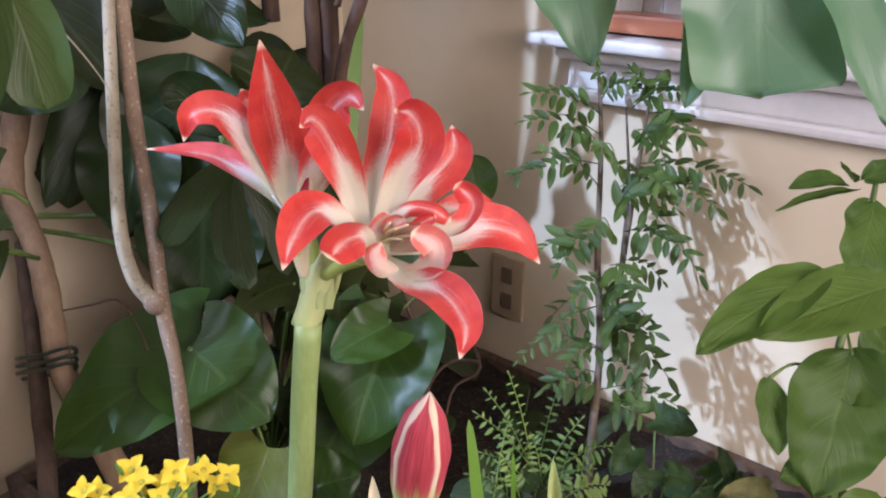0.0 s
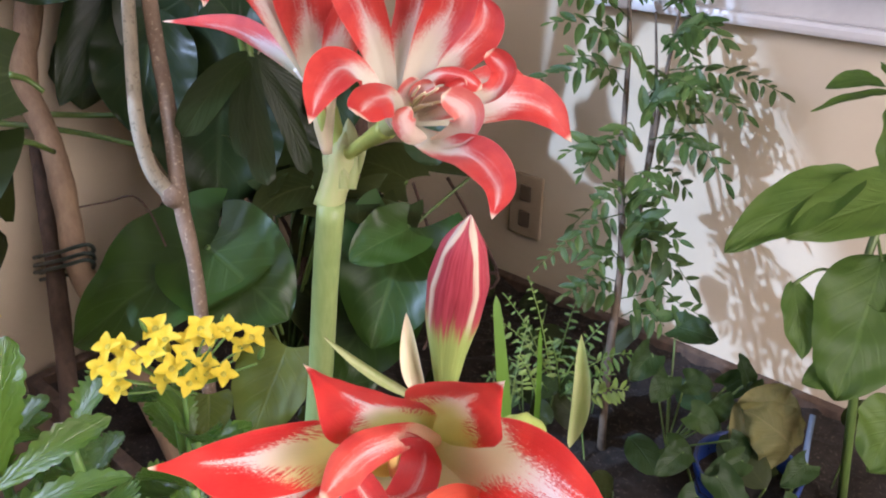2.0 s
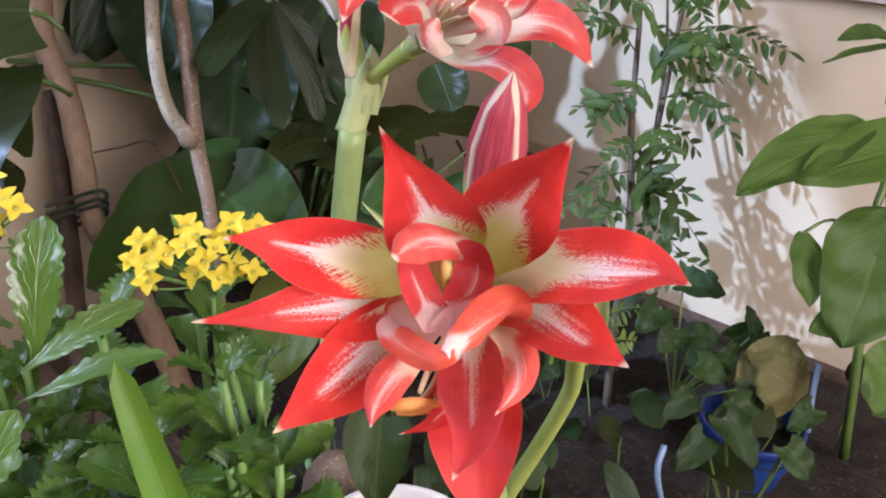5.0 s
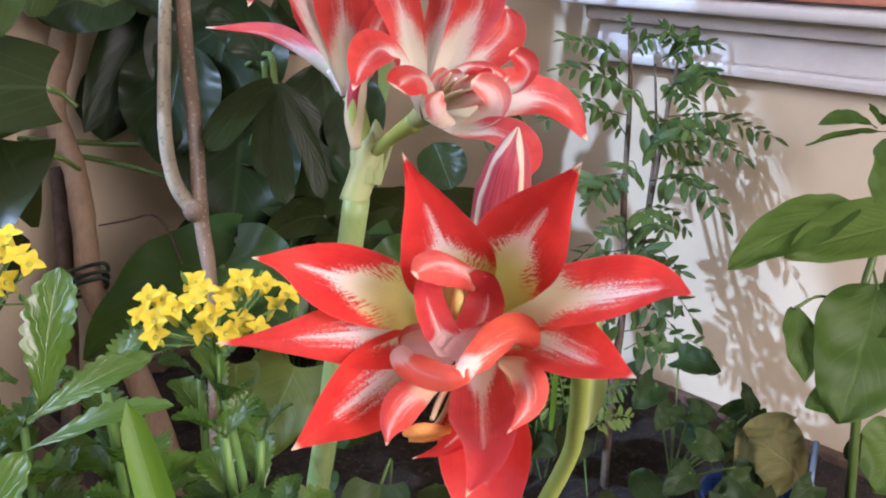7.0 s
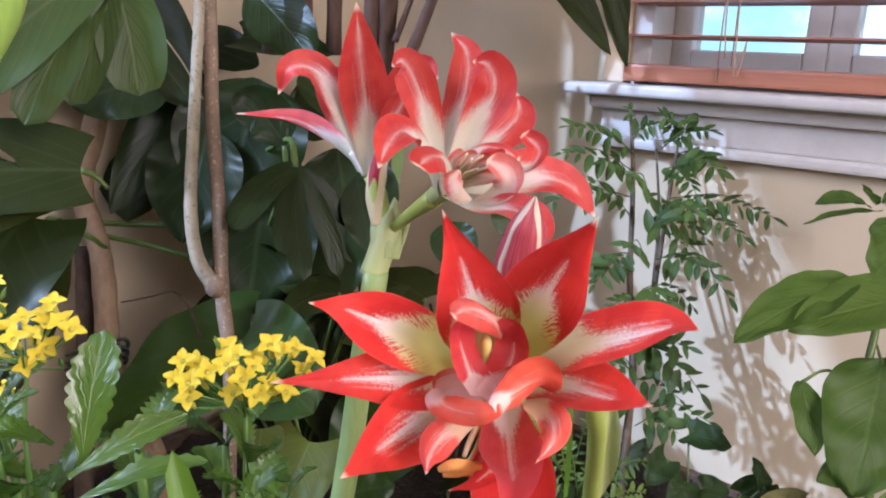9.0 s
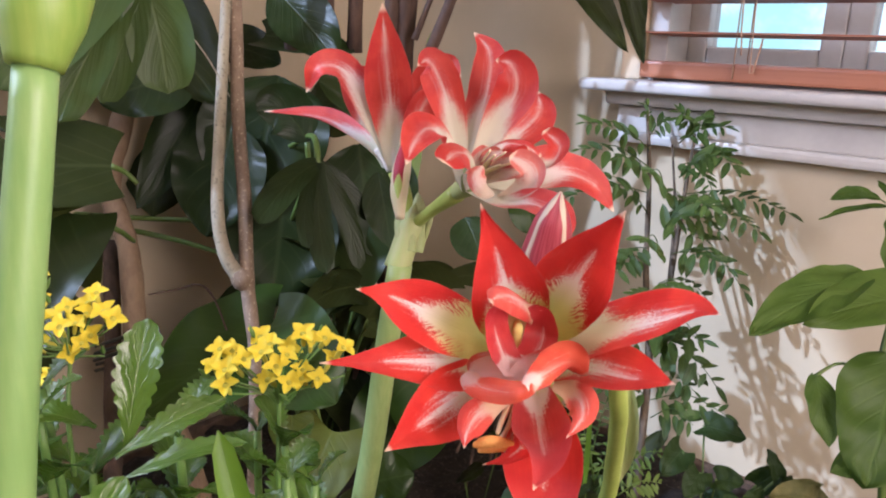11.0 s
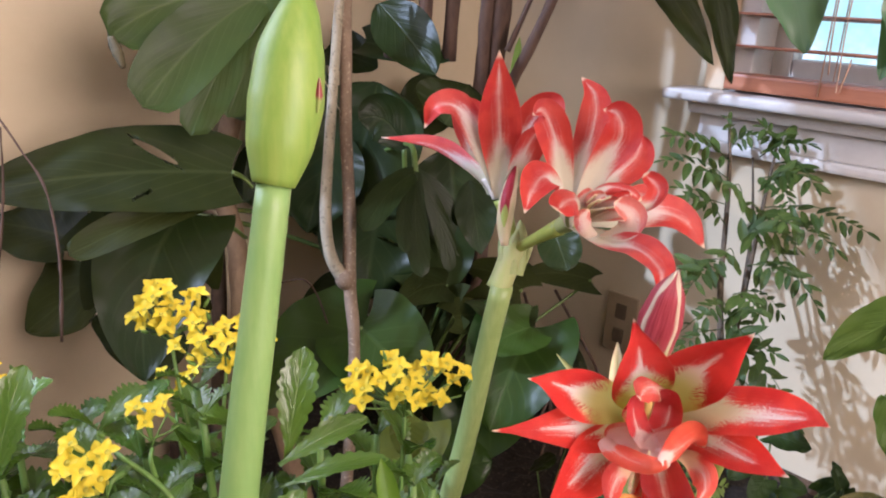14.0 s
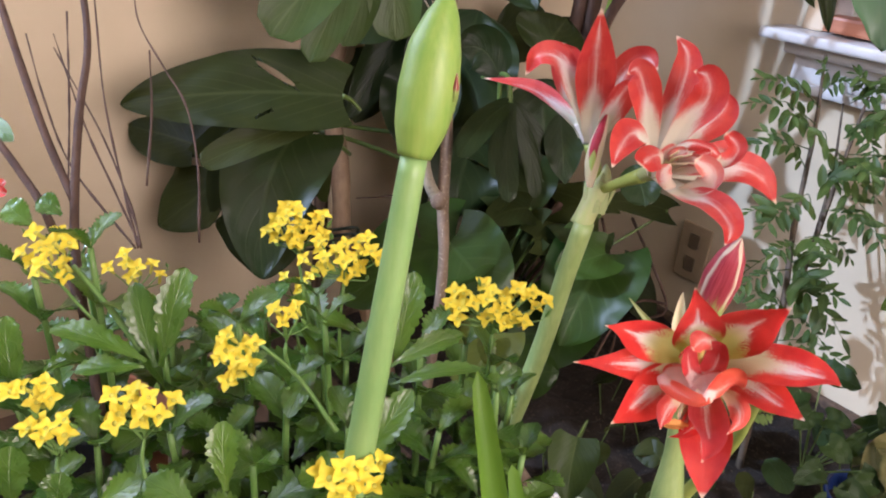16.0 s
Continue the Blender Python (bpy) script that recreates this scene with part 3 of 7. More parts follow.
def pot(place, radius, height, material, label, soil=0.03, category="flower pot"):
    x, y, z = place
    ob = thing("flower_pot", place, label, category)
    r, h = radius, height
    part("pot_body", lathe(place, [(0.0, 0.0), (r * 0.74, 0.0), (r * 0.76, 0.004), (r * 0.94, h * 0.82), (r * 0.945, h * 0.83), (r, h * 0.835), (r * 1.01, h * 0.99), (r, h), (r * 0.95, h), (r * 0.93, h * 0.98), (r * 0.88, h - soil - 0.02)]), material, ob)
    s = Shape()
    rows, uvs = [], []
    for i in range(9):
        q = r * 0.93 * i / 8
        rows.append([Vector((x + q * math.cos(j * math.tau / 28), y + q * math.sin(j * math.tau / 28), z + h - soil + 0.008 * noise.noise(Vector((q * 60 * math.cos(j * math.tau / 28), q * 60 * math.sin(j * math.tau / 28), x * 9))))) for j in range(28)])
        uvs.append([(j / 28, i / 8) for j in range(28)])
    s.grid(rows, uvs, closed=True)
    part("soil", s, M_SOIL, ob, "dark damp potting soil")
    return ob


# ---- the room ----
WX, WY = -1.16, 1.10  # inner faces of the side wall and of the window wall
OX0, OX1, OZ0, OZ1 = -0.59, 0.86, 0.672, 1.92  # opening of the window
solo("floor", box((-1.3, -3.2, -0.1), (2.7, 1.3, 0.0)), M_FLOOR, "dark brown wooden floor under the plant pots", "floor", "structure")
solo("ceiling", box((-1.3, -3.2, 2.45), (2.7, 1.3, 2.55)), M_CEIL, "plain white ceiling", "ceiling", "structure")
wall_n = Shape()
box_into(wall_n, (-1.3, WY, 0.0), (OX0, WY + 0.16, 2.45))
box_into(wall_n, (OX1, WY, 0.0), (2.7, WY + 0.16, 2.45))
box_into(wall_n, (OX0, WY, 0.0), (OX1, WY + 0.16, OZ0))
box_into(wall_n, (OX0, WY, OZ1), (OX1, WY + 0.16, 2.45))
solo("wall_north", wall_n, M_WALL, "cream plastered wall with the window", "wall", "structure")
wall_w = Shape()
SY0, SY1, SZ0, SZ1 = -1.45, 0.12, 0.90, 2.12  # opening of the side window
box_into(wall_w, (WX - 0.14, SY1, 0.0), (WX, WY, 2.45))
box_into(wall_w, (WX - 0.14, SY0, 0.0), (WX, SY1, SZ0))
box_into(wall_w, (WX - 0.14, SY0, SZ1), (WX, SY1, 2.45))
box_into(wall_w, (WX - 0.14, -3.2, 0.0), (WX, SY0, 2.45))
solo("wall_west", wall_w, M_WALL, "warm cream plastered wall behind the monstera", "wall", "structure")
solo("wall_south", box((-1.3, -3.3, 0.0), (2.7, -3.2, 2.45)), M_WALL, "cream plastered wall", "wall", "structure")
solo("wall_east", box((2.7, -3.2, 0.0), (2.8, 1.3, 2.45)), M_WALL, "cream plastered wall", "wall", "structure")
solo("backdrop", box((-7.0, 6.0, -1.0), (9.0, 6.05, 6.0)), M_FAR, "bright garden and sky outside the window", "garden", "structure")

# window: frame in the opening, two lights with a mullion, stool, casing and moulded apron
window = thing("window_1", (0.1, WY, OZ0), "white painted window behind open wooden blinds", "window", "", "structure")
frame_s = Shape()
box_into(frame_s, (OX0, WY + 0.0, OZ0), (OX0 + 0.035, WY + 0.15, OZ1), 0.003)
box_into(frame_s, (OX1 - 0.035, WY + 0.0, OZ0), (OX1, WY + 0.15, OZ1), 0.003)
box_into(frame_s, (OX0 + 0.035, WY + 0.0, OZ1 - 0.035), (OX1 - 0.035, WY + 0.15, OZ1), 0.003)
box_into(frame_s, (OX0 + 0.035, WY + 0.05, OZ0), (OX1 - 0.035, WY + 0.15, OZ0 + 0.03), 0.003)
part("window_frame", frame_s, M_TRIM, window, "", False)
for x0, x1 in ((OX0 + 0.035, -0.305), (-0.305, 0.28), (0.28, OX1 - 0.035)):
    sash = Shape()
    box_into(sash, (x0, WY + 0.075, OZ0 + 0.03), (x0 + 0.035, WY + 0.12, OZ1 - 0.035), 0.004)
    box_into(sash, (x1 - 0.035, WY + 0.075, OZ0 + 0.03), (x1, WY + 0.12, OZ1 - 0.035), 0.004)
    box_into(sash, (x0 + 0.035, WY + 0.075, OZ0 + 0.03), (x1 - 0.035, WY + 0.12, OZ0 + 0.075), 0.004)
    box_into(sash, (x0 + 0.035, WY + 0.075, OZ1 - 0.08), (x1 - 0.035, WY + 0.12, OZ1 - 0.035), 0.004)
    so = part("sash", sash, M_TRIM, window, "", False)
    pane = part("pane", box((x0 + 0.03, WY + 0.095, OZ0 + 0.07), (x1 - 0.03, WY + 0.099, OZ1 - 0.075)), M_GLASS, so, "clear glass", False)
    pane.visible_shadow = False
stool = Shape()
box_into(stool, (-0.672, 1.020, 0.671), (0.95, WY + 0.05, 0.690), 0.006)
part("window_sill", stool, M_TRIM, window, "sunlit white sill with a rounded nose")
apron = Shape()
box_into(apron, (-0.64, 1.058, 0.648), (0.92, 1.0995, 0.671), 0.006)
box_into(apron, (-0.625, 1.080, 0.602), (0.905, 1.0995, 0.6485), 0.004)
box_into(apron, (-0.635, 1.072, 0.584), (0.915, 1.0995, 0.6025), 0.006)
part("apron", apron, M_TRIM, window, "moulded white apron under the sill", False)
casing = Shape()
box_into(casing, (-0.628, 1.082, 0.690), (OX0, 1.0995, 2.0), 0.005)
box_into(casing, (OX1, 1.082, 0.690), (0.93, 1.0995, 2.0), 0.005)
box_into(casing, (OX0, 1.082, OZ1), (OX1, 1.0995, 2.0), 0.005)
part("casing", casing, M_CASING, window, "cream painted casing", False)

blind = thing("wooden_blind", (0.1, 1.09, 1.9), "reddish brown wooden slatted blind, slats open", "window blind")
BX0, BX1 = -0.583, 0.85
part("bottom_rail", box((BX0, 1.062, 0.6945), (BX1, 1.112, 0.722), 0.005), M_BLIND, blind, "", False)
part("head_rail", box((BX0, 1.06, 1.86), (BX1, 1.115, 1.915), 0.003), M_BLIND, blind, "", False)
slat_z = 0.768
while slat_z < 1.85:
    s = Shape()
    rows = []
    for x in (BX0, BX1):
        rows.append([Vector((x, 1.062 + 0.050 * q, slat_z + 0.0022 * math.sin(q * math.pi) - 0.004 * q)) for q in (0, 0.25, 0.5, 0.75, 1)] + [Vector((x, 1.062 + 0.050 * q, slat_z - 0.0028 + 0.0022 * math.sin(q * math.pi) - 0.004 * q)) for q in (1, 0.75, 0.5, 0.25, 0)])
    s.grid(rows, [[(j / 10, i) for j in range(10)] for i in range(2)], closed=True)
    s.f.append(tuple(range(10)))
    s.f.append(tuple(reversed(range(10, 20))))
    part("slat", s, M_BLIND, blind, "", False)
    slat_z += 0.0515
for x in (-0.425, 0.1, 0.66):
    for y in (1.060, 1.114):
        tube("ladder_cord", blind, M_CORD, [(x, y, 0.70), (x, y, 1.87)], (0.0011, 0.0011), 6, 2)
tube("lift_cord", blind, M_CORD, [(-0.412, 1.05, 0.735), (-0.420, 1.053, 0.9), (-0.42, 1.055, 1.86)], (0.0012, 0.0012), 6, 8)
tube("tassel_cord", blind, M_CORD, [(-0.395, 1.062, 0.72), (-0.385, 1.056, 0.76), (-0.40, 1.052, 0.79), (-0.40, 1.056, 1.86)], (0.0011, 0.0011), 6, 12)

# second window, in the west wall beyond the view
window_side = thing("window_2", (WX, -0.44, SZ0), "wide white painted side window", "window", "", "structure")
sf = Shape()
box_into(sf, (WX - 0.12, SY0, SZ0), (WX - 0.04, SY0 + 0.05, SZ1), 0.003)
box_into(sf, (WX - 0.12, SY1 - 0.05, SZ0), (WX - 0.04, SY1, SZ1), 0.003)
box_into(sf, (WX - 0.12, SY0 + 0.05, SZ0), (WX - 0.04, SY1 - 0.05, SZ0 + 0.05), 0.003)
box_into(sf, (WX - 0.12, SY0 + 0.05, SZ1 - 0.05), (WX - 0.04, SY1 - 0.05, SZ1), 0.003)
part("window_frame", sf, M_TRIM, window_side, "", False)

socket = thing("wall_socket", (-0.735, 1.0995, 0.2), "cream plastic wall socket low on the wall", "wall socket")
part("plate", box((-0.772, 1.092, 0.135), (-0.700, 1.0995, 0.262), 0.003), M_PLATE, socket, "", False)
for z in (0.172, 0.225):
    part("outlet", box((-0.748, 1.0895, z - 0.016), (-0.724, 1.0921, z + 0.016), 0.002), M_SLOT, socket, "", False)

# lamp body out of view, added as a source for the warm light
lx, ly, lz = UNSEEN_LAMP[0]
lamp = thing("unseen_floor_lamp", (lx + 0.2, ly, 0.0), "unseen slim floor lamp with a warm frosted shade, added for warm light", "lamp")
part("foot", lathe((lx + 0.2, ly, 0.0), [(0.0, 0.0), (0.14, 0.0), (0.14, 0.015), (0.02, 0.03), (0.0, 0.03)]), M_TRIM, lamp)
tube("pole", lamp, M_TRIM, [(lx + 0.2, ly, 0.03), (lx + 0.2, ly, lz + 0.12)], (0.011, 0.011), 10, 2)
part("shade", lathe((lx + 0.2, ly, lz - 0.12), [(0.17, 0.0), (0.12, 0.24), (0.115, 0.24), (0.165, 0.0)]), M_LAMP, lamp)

# planter along the wall, in which the tall plants stand
planter = thing("planter", (-0.45, 0.68, 0.0), "low dark wooden planter full of dark soil", "planter")
PX0, PX1, PY0, PY1, PZ = -1.13, 0.40, 0.30, 1.085, 0.05
for lo, hi in (((PX0, PY0, 0.0), (PX1, PY0 + 0.02, PZ)), ((PX0, PY1 - 0.02, 0.0), (PX1, PY1, PZ)), ((PX0, PY0 + 0.02, 0.0), (PX0 + 0.02, PY1 - 0.02, PZ)), ((PX1 - 0.02, PY0 + 0.02, 0.0), (PX1, PY1 - 0.02, PZ))):
    part("board", box(lo, hi, 0.003), M_POLE, planter, "", False)
bed = Shape()
rows = []
for i in range(41):
    y = PY0 + 0.015 + (PY1 - PY0 - 0.03) * i / 40
    rows.append([Vector((PX0 + 0.015 + (PX1 - PX0 - 0.03) * j / 80, y, 0.035 + 0.016 * noise.noise(Vector((j * 0.5, i * 0.5, 1))) + 0.010 * noise.noise(Vector((j * 1.7, i * 1.7, 4))))) for j in range(81)])
bed.grid(rows, [[(j / 80, i / 40) for j in range(81)] for i in range(41)])
part("soil", bed, M_SOIL, planter, "dark crumbly soil with bits of bark")



# ---- the amaryllis with two open flowers ----
rear = thing("amaryllis", (-0.51, 0.38, 0.03), "amaryllis with red flowers striped white on a tall green stalk", "potted plant")

tube('stalk', rear, M_SCAPE, [(-0.449, 0.371, 0.535), (-0.466, 0.373, 0.453), (-0.497, 0.381, 0.311), (-0.569, 0.410, 0.094), (-0.614, 0.431, -0.028)], (0.0118, 0.0118, 0.0125, 0.0140, 0.0170,), 16, 18, 0.0, '')
part("bulb", lathe((-0.515, 0.385, 0.03), [(0.0, 0.0), (0.03, 0.0), (0.042, 0.025), (0.036, 0.055), (0.020, 0.08), (0.0, 0.085)]), M_BARK, rear, "brown papery bulb")
tube("neck", rear, M_NECK, [(-0.4564, 0.3737, 0.5287), (-0.4556, 0.3818, 0.5467), (-0.4551, 0.3899, 0.5628), (-0.4554, 0.3974, 0.5788)], (0.0130, 0.0122, 0.0128, 0.0140, 0.0105), 18, 14, label="papery pale green neck")
tepal(rear, M_SPATHE, [(-0.4473, 0.3752, 0.5479), (-0.4544, 0.3788, 0.5672), (-0.4629, 0.3878, 0.5827), (-0.4663, 0.3961, 0.5922)], 0.0180, (0.7024, -0.5806, 0.4117), "sepal", roll=-1.1)
tepal(rear, M_SPATHE, [(-0.4387, 0.3834, 0.5474), (-0.4431, 0.3906, 0.5690), (-0.4512, 0.3976, 0.5880), (-0.4588, 0.4036, 0.5997)], 0.0200, (0.6895, -0.5994, 0.4066), "sepal", roll=-1.1)
tepal(rear, M_SPATHE, [(-0.4411, 0.3780, 0.5488), (-0.4463, 0.3833, 0.5708), (-0.4506, 0.3896, 0.5831), (-0.4550, 0.3962, 0.5911)], 0.0160, (0.6919, -0.5901, 0.4160), "sepal", roll=-1.1)
tepal(rear, M_SPATHE, [(-0.4383, 0.3931, 0.5588), (-0.4382, 0.3997, 0.5778), (-0.4422, 0.4062, 0.5876)], 0.0070, (0.6733, -0.6057, 0.4241), "sepal", roll=-1.1)
tube("pedicel", rear, M_SCAPE_YOUNG, [(-0.4588, 0.3919, 0.5691), (-0.4694, 0.3960, 0.5967), (-0.4788, 0.3936, 0.6186)], (0.0075, 0.0070, 0.0085), 12, 10)
tube("pedicel", rear, M_SCAPE_YOUNG, [(-0.4494, 0.3914, 0.5721), (-0.4192, 0.3861, 0.5936), (-0.3923, 0.3830, 0.6114)], (0.0052, 0.0060, 0.0085), 12, 10)
flower_a = tube("flower", rear, M_THROAT, [(-0.4797, 0.3932, 0.6190), (-0.4831, 0.3934, 0.6295), (-0.4879, 0.3943, 0.6404)], (0.0085, 0.0120, 0.0165), 16, 8, 0.0, "open red and white trumpet flower facing sideways")
tepal(flower_a, M_REAR_PETAL, [(-0.4846, 0.3986, 0.6183), (-0.4903, 0.4255, 0.6590), (-0.4816, 0.4379, 0.6980), (-0.4621, 0.4442, 0.7157), (-0.4426, 0.4416, 0.7077)], 0.0400, (0.7231, -0.6491, 0.2363), "trumpet", roll=0.6, wave=0.03)
tepal(flower_a, M_REAR_SIDE, [(-0.4954, 0.3990, 0.6197), (-0.5307, 0.4098, 0.6600), (-0.5490, 0.4067, 0.7009), (-0.5522, 0.4022, 0.7176)], 0.0420, (0.7867, -0.5761, 0.2216), "trumpet", roll=0.4, wave=0.03)
tepal(flower_a, M_REAR_SIDE, [(-0.4846, 0.3913, 0.6204), (-0.5157, 0.3803, 0.6461), (-0.5589, 0.3675, 0.6639), (-0.6109, 0.3378, 0.6670)], 0.0300, (0.3823, -0.2485, 0.8900), "trumpet", roll=0.9, wave=0.03)
tepal(flower_a, M_REAR_SIDE, [(-0.4812, 0.3898, 0.6228), (-0.4897, 0.3708, 0.6688), (-0.5049, 0.3521, 0.7102), (-0.5172, 0.3301, 0.7142), (-0.5289, 0.3257, 0.6910)], 0.0330, (0.6586, -0.4535, 0.6005), "trumpet", roll=0.7, wave=0.03)
tepal(flower_a, M_REAR_SIDE, [(-0.4718, 0.3893, 0.6232), (-0.4634, 0.3973, 0.6549), (-0.4556, 0.4065, 0.6847), (-0.4448, 0.4150, 0.6989)], 0.0380, (0.9430, -0.2593, 0.2085), "trumpet", roll=0.7, wave=0.03)
tepal(flower_a, M_REAR_PETAL, [(-0.4741, 0.3869, 0.6223), (-0.4764, 0.3834, 0.6693), (-0.4753, 0.3750, 0.7177), (-0.4689, 0.3628, 0.7714)], 0.0460, (0.7691, -0.5990, 0.2231), "trumpet", roll=0.35, wave=0.02)
flower_b = tube("flower", rear, M_NECK, [(-0.3949, 0.3830, 0.6102), (-0.3839, 0.3823, 0.6179), (-0.3746, 0.3831, 0.6259)], (0.0068, 0.0095, 0.0140), 16, 8, 0.0, "open double red and white flower")
tepal(flower_b, M_REAR_PETAL, [(-0.3834, 0.3919, 0.6191), (-0.3772, 0.4372, 0.6549), (-0.3689, 0.4663, 0.6792), (-0.3772, 0.4764, 0.6991)], 0.0400, (0.6003, -0.7471, 0.2854), "trumpet", roll=0.5, wave=0.03)
tepal(flower_b, M_REAR_PETAL, [(-0.3778, 0.3887, 0.6203), (-0.3515, 0.4414, 0.6401), (-0.3376, 0.4640, 0.6373), (-0.3209, 0.4750, 0.6200)], 0.0300, (0.4624, -0.6247, 0.6292), "trumpet", roll=0.5, wave=0.03)
tepal(flower_b, M_REAR_PETAL, [(-0.3843, 0.3829, 0.6195), (-0.3920, 0.4004, 0.6615), (-0.3932, 0.4198, 0.6998), (-0.4018, 0.4322, 0.7315), (-0.4210, 0.4323, 0.7496)], 0.0360, (0.6649, -0.6993, 0.2625), "trumpet", roll=0.55, wave=0.03)
tepal(flower_b, M_REAR_PETAL, [(-0.3773, 0.3820, 0.6227), (-0.3676, 0.4006, 0.6713), (-0.3541, 0.4096, 0.7023), (-0.3580, 0.4069, 0.7232), (-0.3693, 0.3995, 0.7266)], 0.0400, (0.6350, -0.7225, 0.2735), "trumpet", roll=0.7, wave=0.03)
tepal(flower_b, M_REAR_PETAL, [(-0.3828, 0.3789, 0.6203), (-0.3909, 0.3743, 0.6688), (-0.3956, 0.3622, 0.7040), (-0.4014, 0.3519, 0.7241), (-0.4025, 0.3391, 0.7208)], 0.0350, (0.7146, -0.6442, 0.2729), "trumpet", roll=0.55, wave=0.03)
tepal(flower_b, M_REAR_SIDE, [(-0.3748, 0.3831, 0.6211), (-0.3462, 0.4177, 0.6255), (-0.3245, 0.4504, 0.6317), (-0.3084, 0.4744, 0.6206), (-0.2916, 0.4846, 0.5970)], 0.0400, (0.4301, -0.5865, 0.6863), "trumpet", roll=0.5, wave=0.03)
tepal(flower_b, M_REAR_PETAL, [(-0.3783, 0.3785, 0.6180), (-0.3321, 0.3678, 0.6169), (-0.2886, 0.3580, 0.6212), (-0.2576, 0.3425, 0.6137), (-0.2476, 0.3242, 0.6019)], 0.0330, (0.5455, -0.4900, 0.6799), "trumpet", roll=0.6, wave=0.03)
tepal(flower_b, M_REAR_PETAL, [(-0.3795, 0.3755, 0.6196), (-0.3692, 0.3395, 0.6608), (-0.3631, 0.3133, 0.6755), (-0.3544, 0.2882, 0.6685), (-0.3457, 0.2698, 0.6535)], 0.0340, (0.5639, -0.4785, 0.6731), "trumpet", roll=0.4, wave=0.03)
tepal(flower_b, M_REAR_PETAL, [(-0.3666, 0.3711, 0.6229), (-0.3474, 0.3438, 0.6515), (-0.3407, 0.3206, 0.6584), (-0.3372, 0.3008, 0.6532)], 0.0290, (0.5882, -0.5437, 0.5987), "lobe", roll=-0.5, wave=0.04)
tepal(flower_b, M_REAR_PETAL, [(-0.3482, 0.4003, 0.6376), (-0.3220, 0.4164, 0.6430), (-0.3207, 0.4323, 0.6566), (-0.3380, 0.4322, 0.6690)], 0.0230, (0.2587, -0.7304, 0.6321), "lobe", roll=1.1, wave=0.06)
tepal(flower_b, M_REAR_PETAL, [(-0.3738, 0.3806, 0.6302), (-0.3542, 0.3916, 0.6559), (-0.3362, 0.3996, 0.6588), (-0.3218, 0.4067, 0.6505)], 0.0160, (0.5065, -0.5916, 0.6272), "lobe", roll=-0.9, wave=0.08)
tepal(flower_b, M_REAR_INNER, [(-0.3352, 0.3695, 0.6144), (-0.3128, 0.3730, 0.6280), (-0.3103, 0.3750, 0.6428), (-0.3247, 0.3667, 0.6540)], 0.0270, (0.3481, -0.5997, 0.7205), "lobe", roll=0.9, wave=0.06)
tepal(flower_b, M_REAR_INNER, [(-0.3399, 0.3686, 0.6197), (-0.3381, 0.3522, 0.6280), (-0.3426, 0.3483, 0.6376), (-0.3425, 0.3553, 0.6448)], 0.0200, (0.6460, -0.6454, 0.4077), "round", roll=-1.0, wave=0.05)
tepal(flower_b, M_REAR_INNER, [(-0.3677, 0.3786, 0.6302), (-0.3632, 0.3722, 0.6448), (-0.3551, 0.3774, 0.6572)], 0.0150, (0.6525, -0.6579, 0.3760), "lobe", roll=1.0, wave=0.1)
tepal(flower_b, M_REAR_INNER, [(-0.3651, 0.3808, 0.6302), (-0.3554, 0.3773, 0.6475), (-0.3433, 0.3814, 0.6546)], 0.0140, (0.6417, -0.6701, 0.3731), "lobe", roll=1.0, wave=0.1)
tepal(flower_b, M_REAR_INNER, [(-0.3616, 0.3832, 0.6294), (-0.3429, 0.3831, 0.6445), (-0.3296, 0.3867, 0.6490)], 0.0150, (0.6226, -0.6838, 0.3804), "lobe", roll=1.1, wave=0.1)
tepal(flower_b, M_REAR_PETAL, [(-0.3559, 0.3835, 0.6341), (-0.3359, 0.3896, 0.6509), (-0.3262, 0.3953, 0.6568)], 0.0130, (0.6126, -0.6983, 0.3704), "lobe", roll=1.2, wave=0.1)
tepal(flower_b, M_REAR_INNER, [(-0.3588, 0.3802, 0.6275), (-0.3352, 0.3823, 0.6370), (-0.3242, 0.3928, 0.6396)], 0.0140, (0.6115, -0.6853, 0.3955), "lobe", roll=0.9, wave=0.1)
tube("stamen", flower_b, M_STAMEN, [(-0.3718, 0.3803, 0.6267), (-0.3572, 0.3754, 0.6416), (-0.3389, 0.3658, 0.6531)], (0.0012, 0.0011, 0.0009), 6, 8)
tube("stamen", flower_b, M_STAMEN, [(-0.3718, 0.3803, 0.6267), (-0.3540, 0.3787, 0.6429), (-0.3329, 0.3722, 0.6557)], (0.0012, 0.0011, 0.0009), 6, 8)
tube("stamen", flower_b, M_STAMEN, [(-0.3718, 0.3803, 0.6267), (-0.3498, 0.3801, 0.6391), (-0.3247, 0.3748, 0.6484)], (0.0012, 0.0011, 0.0009), 6, 8)
tube("stamen", flower_b, M_STAMEN, [(-0.3718, 0.3803, 0.6267), (-0.3542, 0.3756, 0.6378), (-0.3332, 0.3664, 0.6458)], (0.0012, 0.0011, 0.0009), 6, 8)
tube("stamen", flower_b, M_STAMEN, [(-0.3718, 0.3803, 0.6267), (-0.3593, 0.3747, 0.6435), (-0.3430, 0.3645, 0.6568)], (0.0012, 0.0011, 0.0009), 6, 8)
side_bud = tube("bud", rear, M_BUD_PALE, [(-0.4514, 0.3723, 0.5786), (-0.4553, 0.3742, 0.6027), (-0.4585, 0.3802, 0.6227), (-0.4634, 0.3907, 0.6434), (-0.4688, 0.4021, 0.6614)], (0.0040, 0.0085, 0.0088, 0.0062, 0.0010), 14, 18, 0.0, "slender closed bud, pink and green")
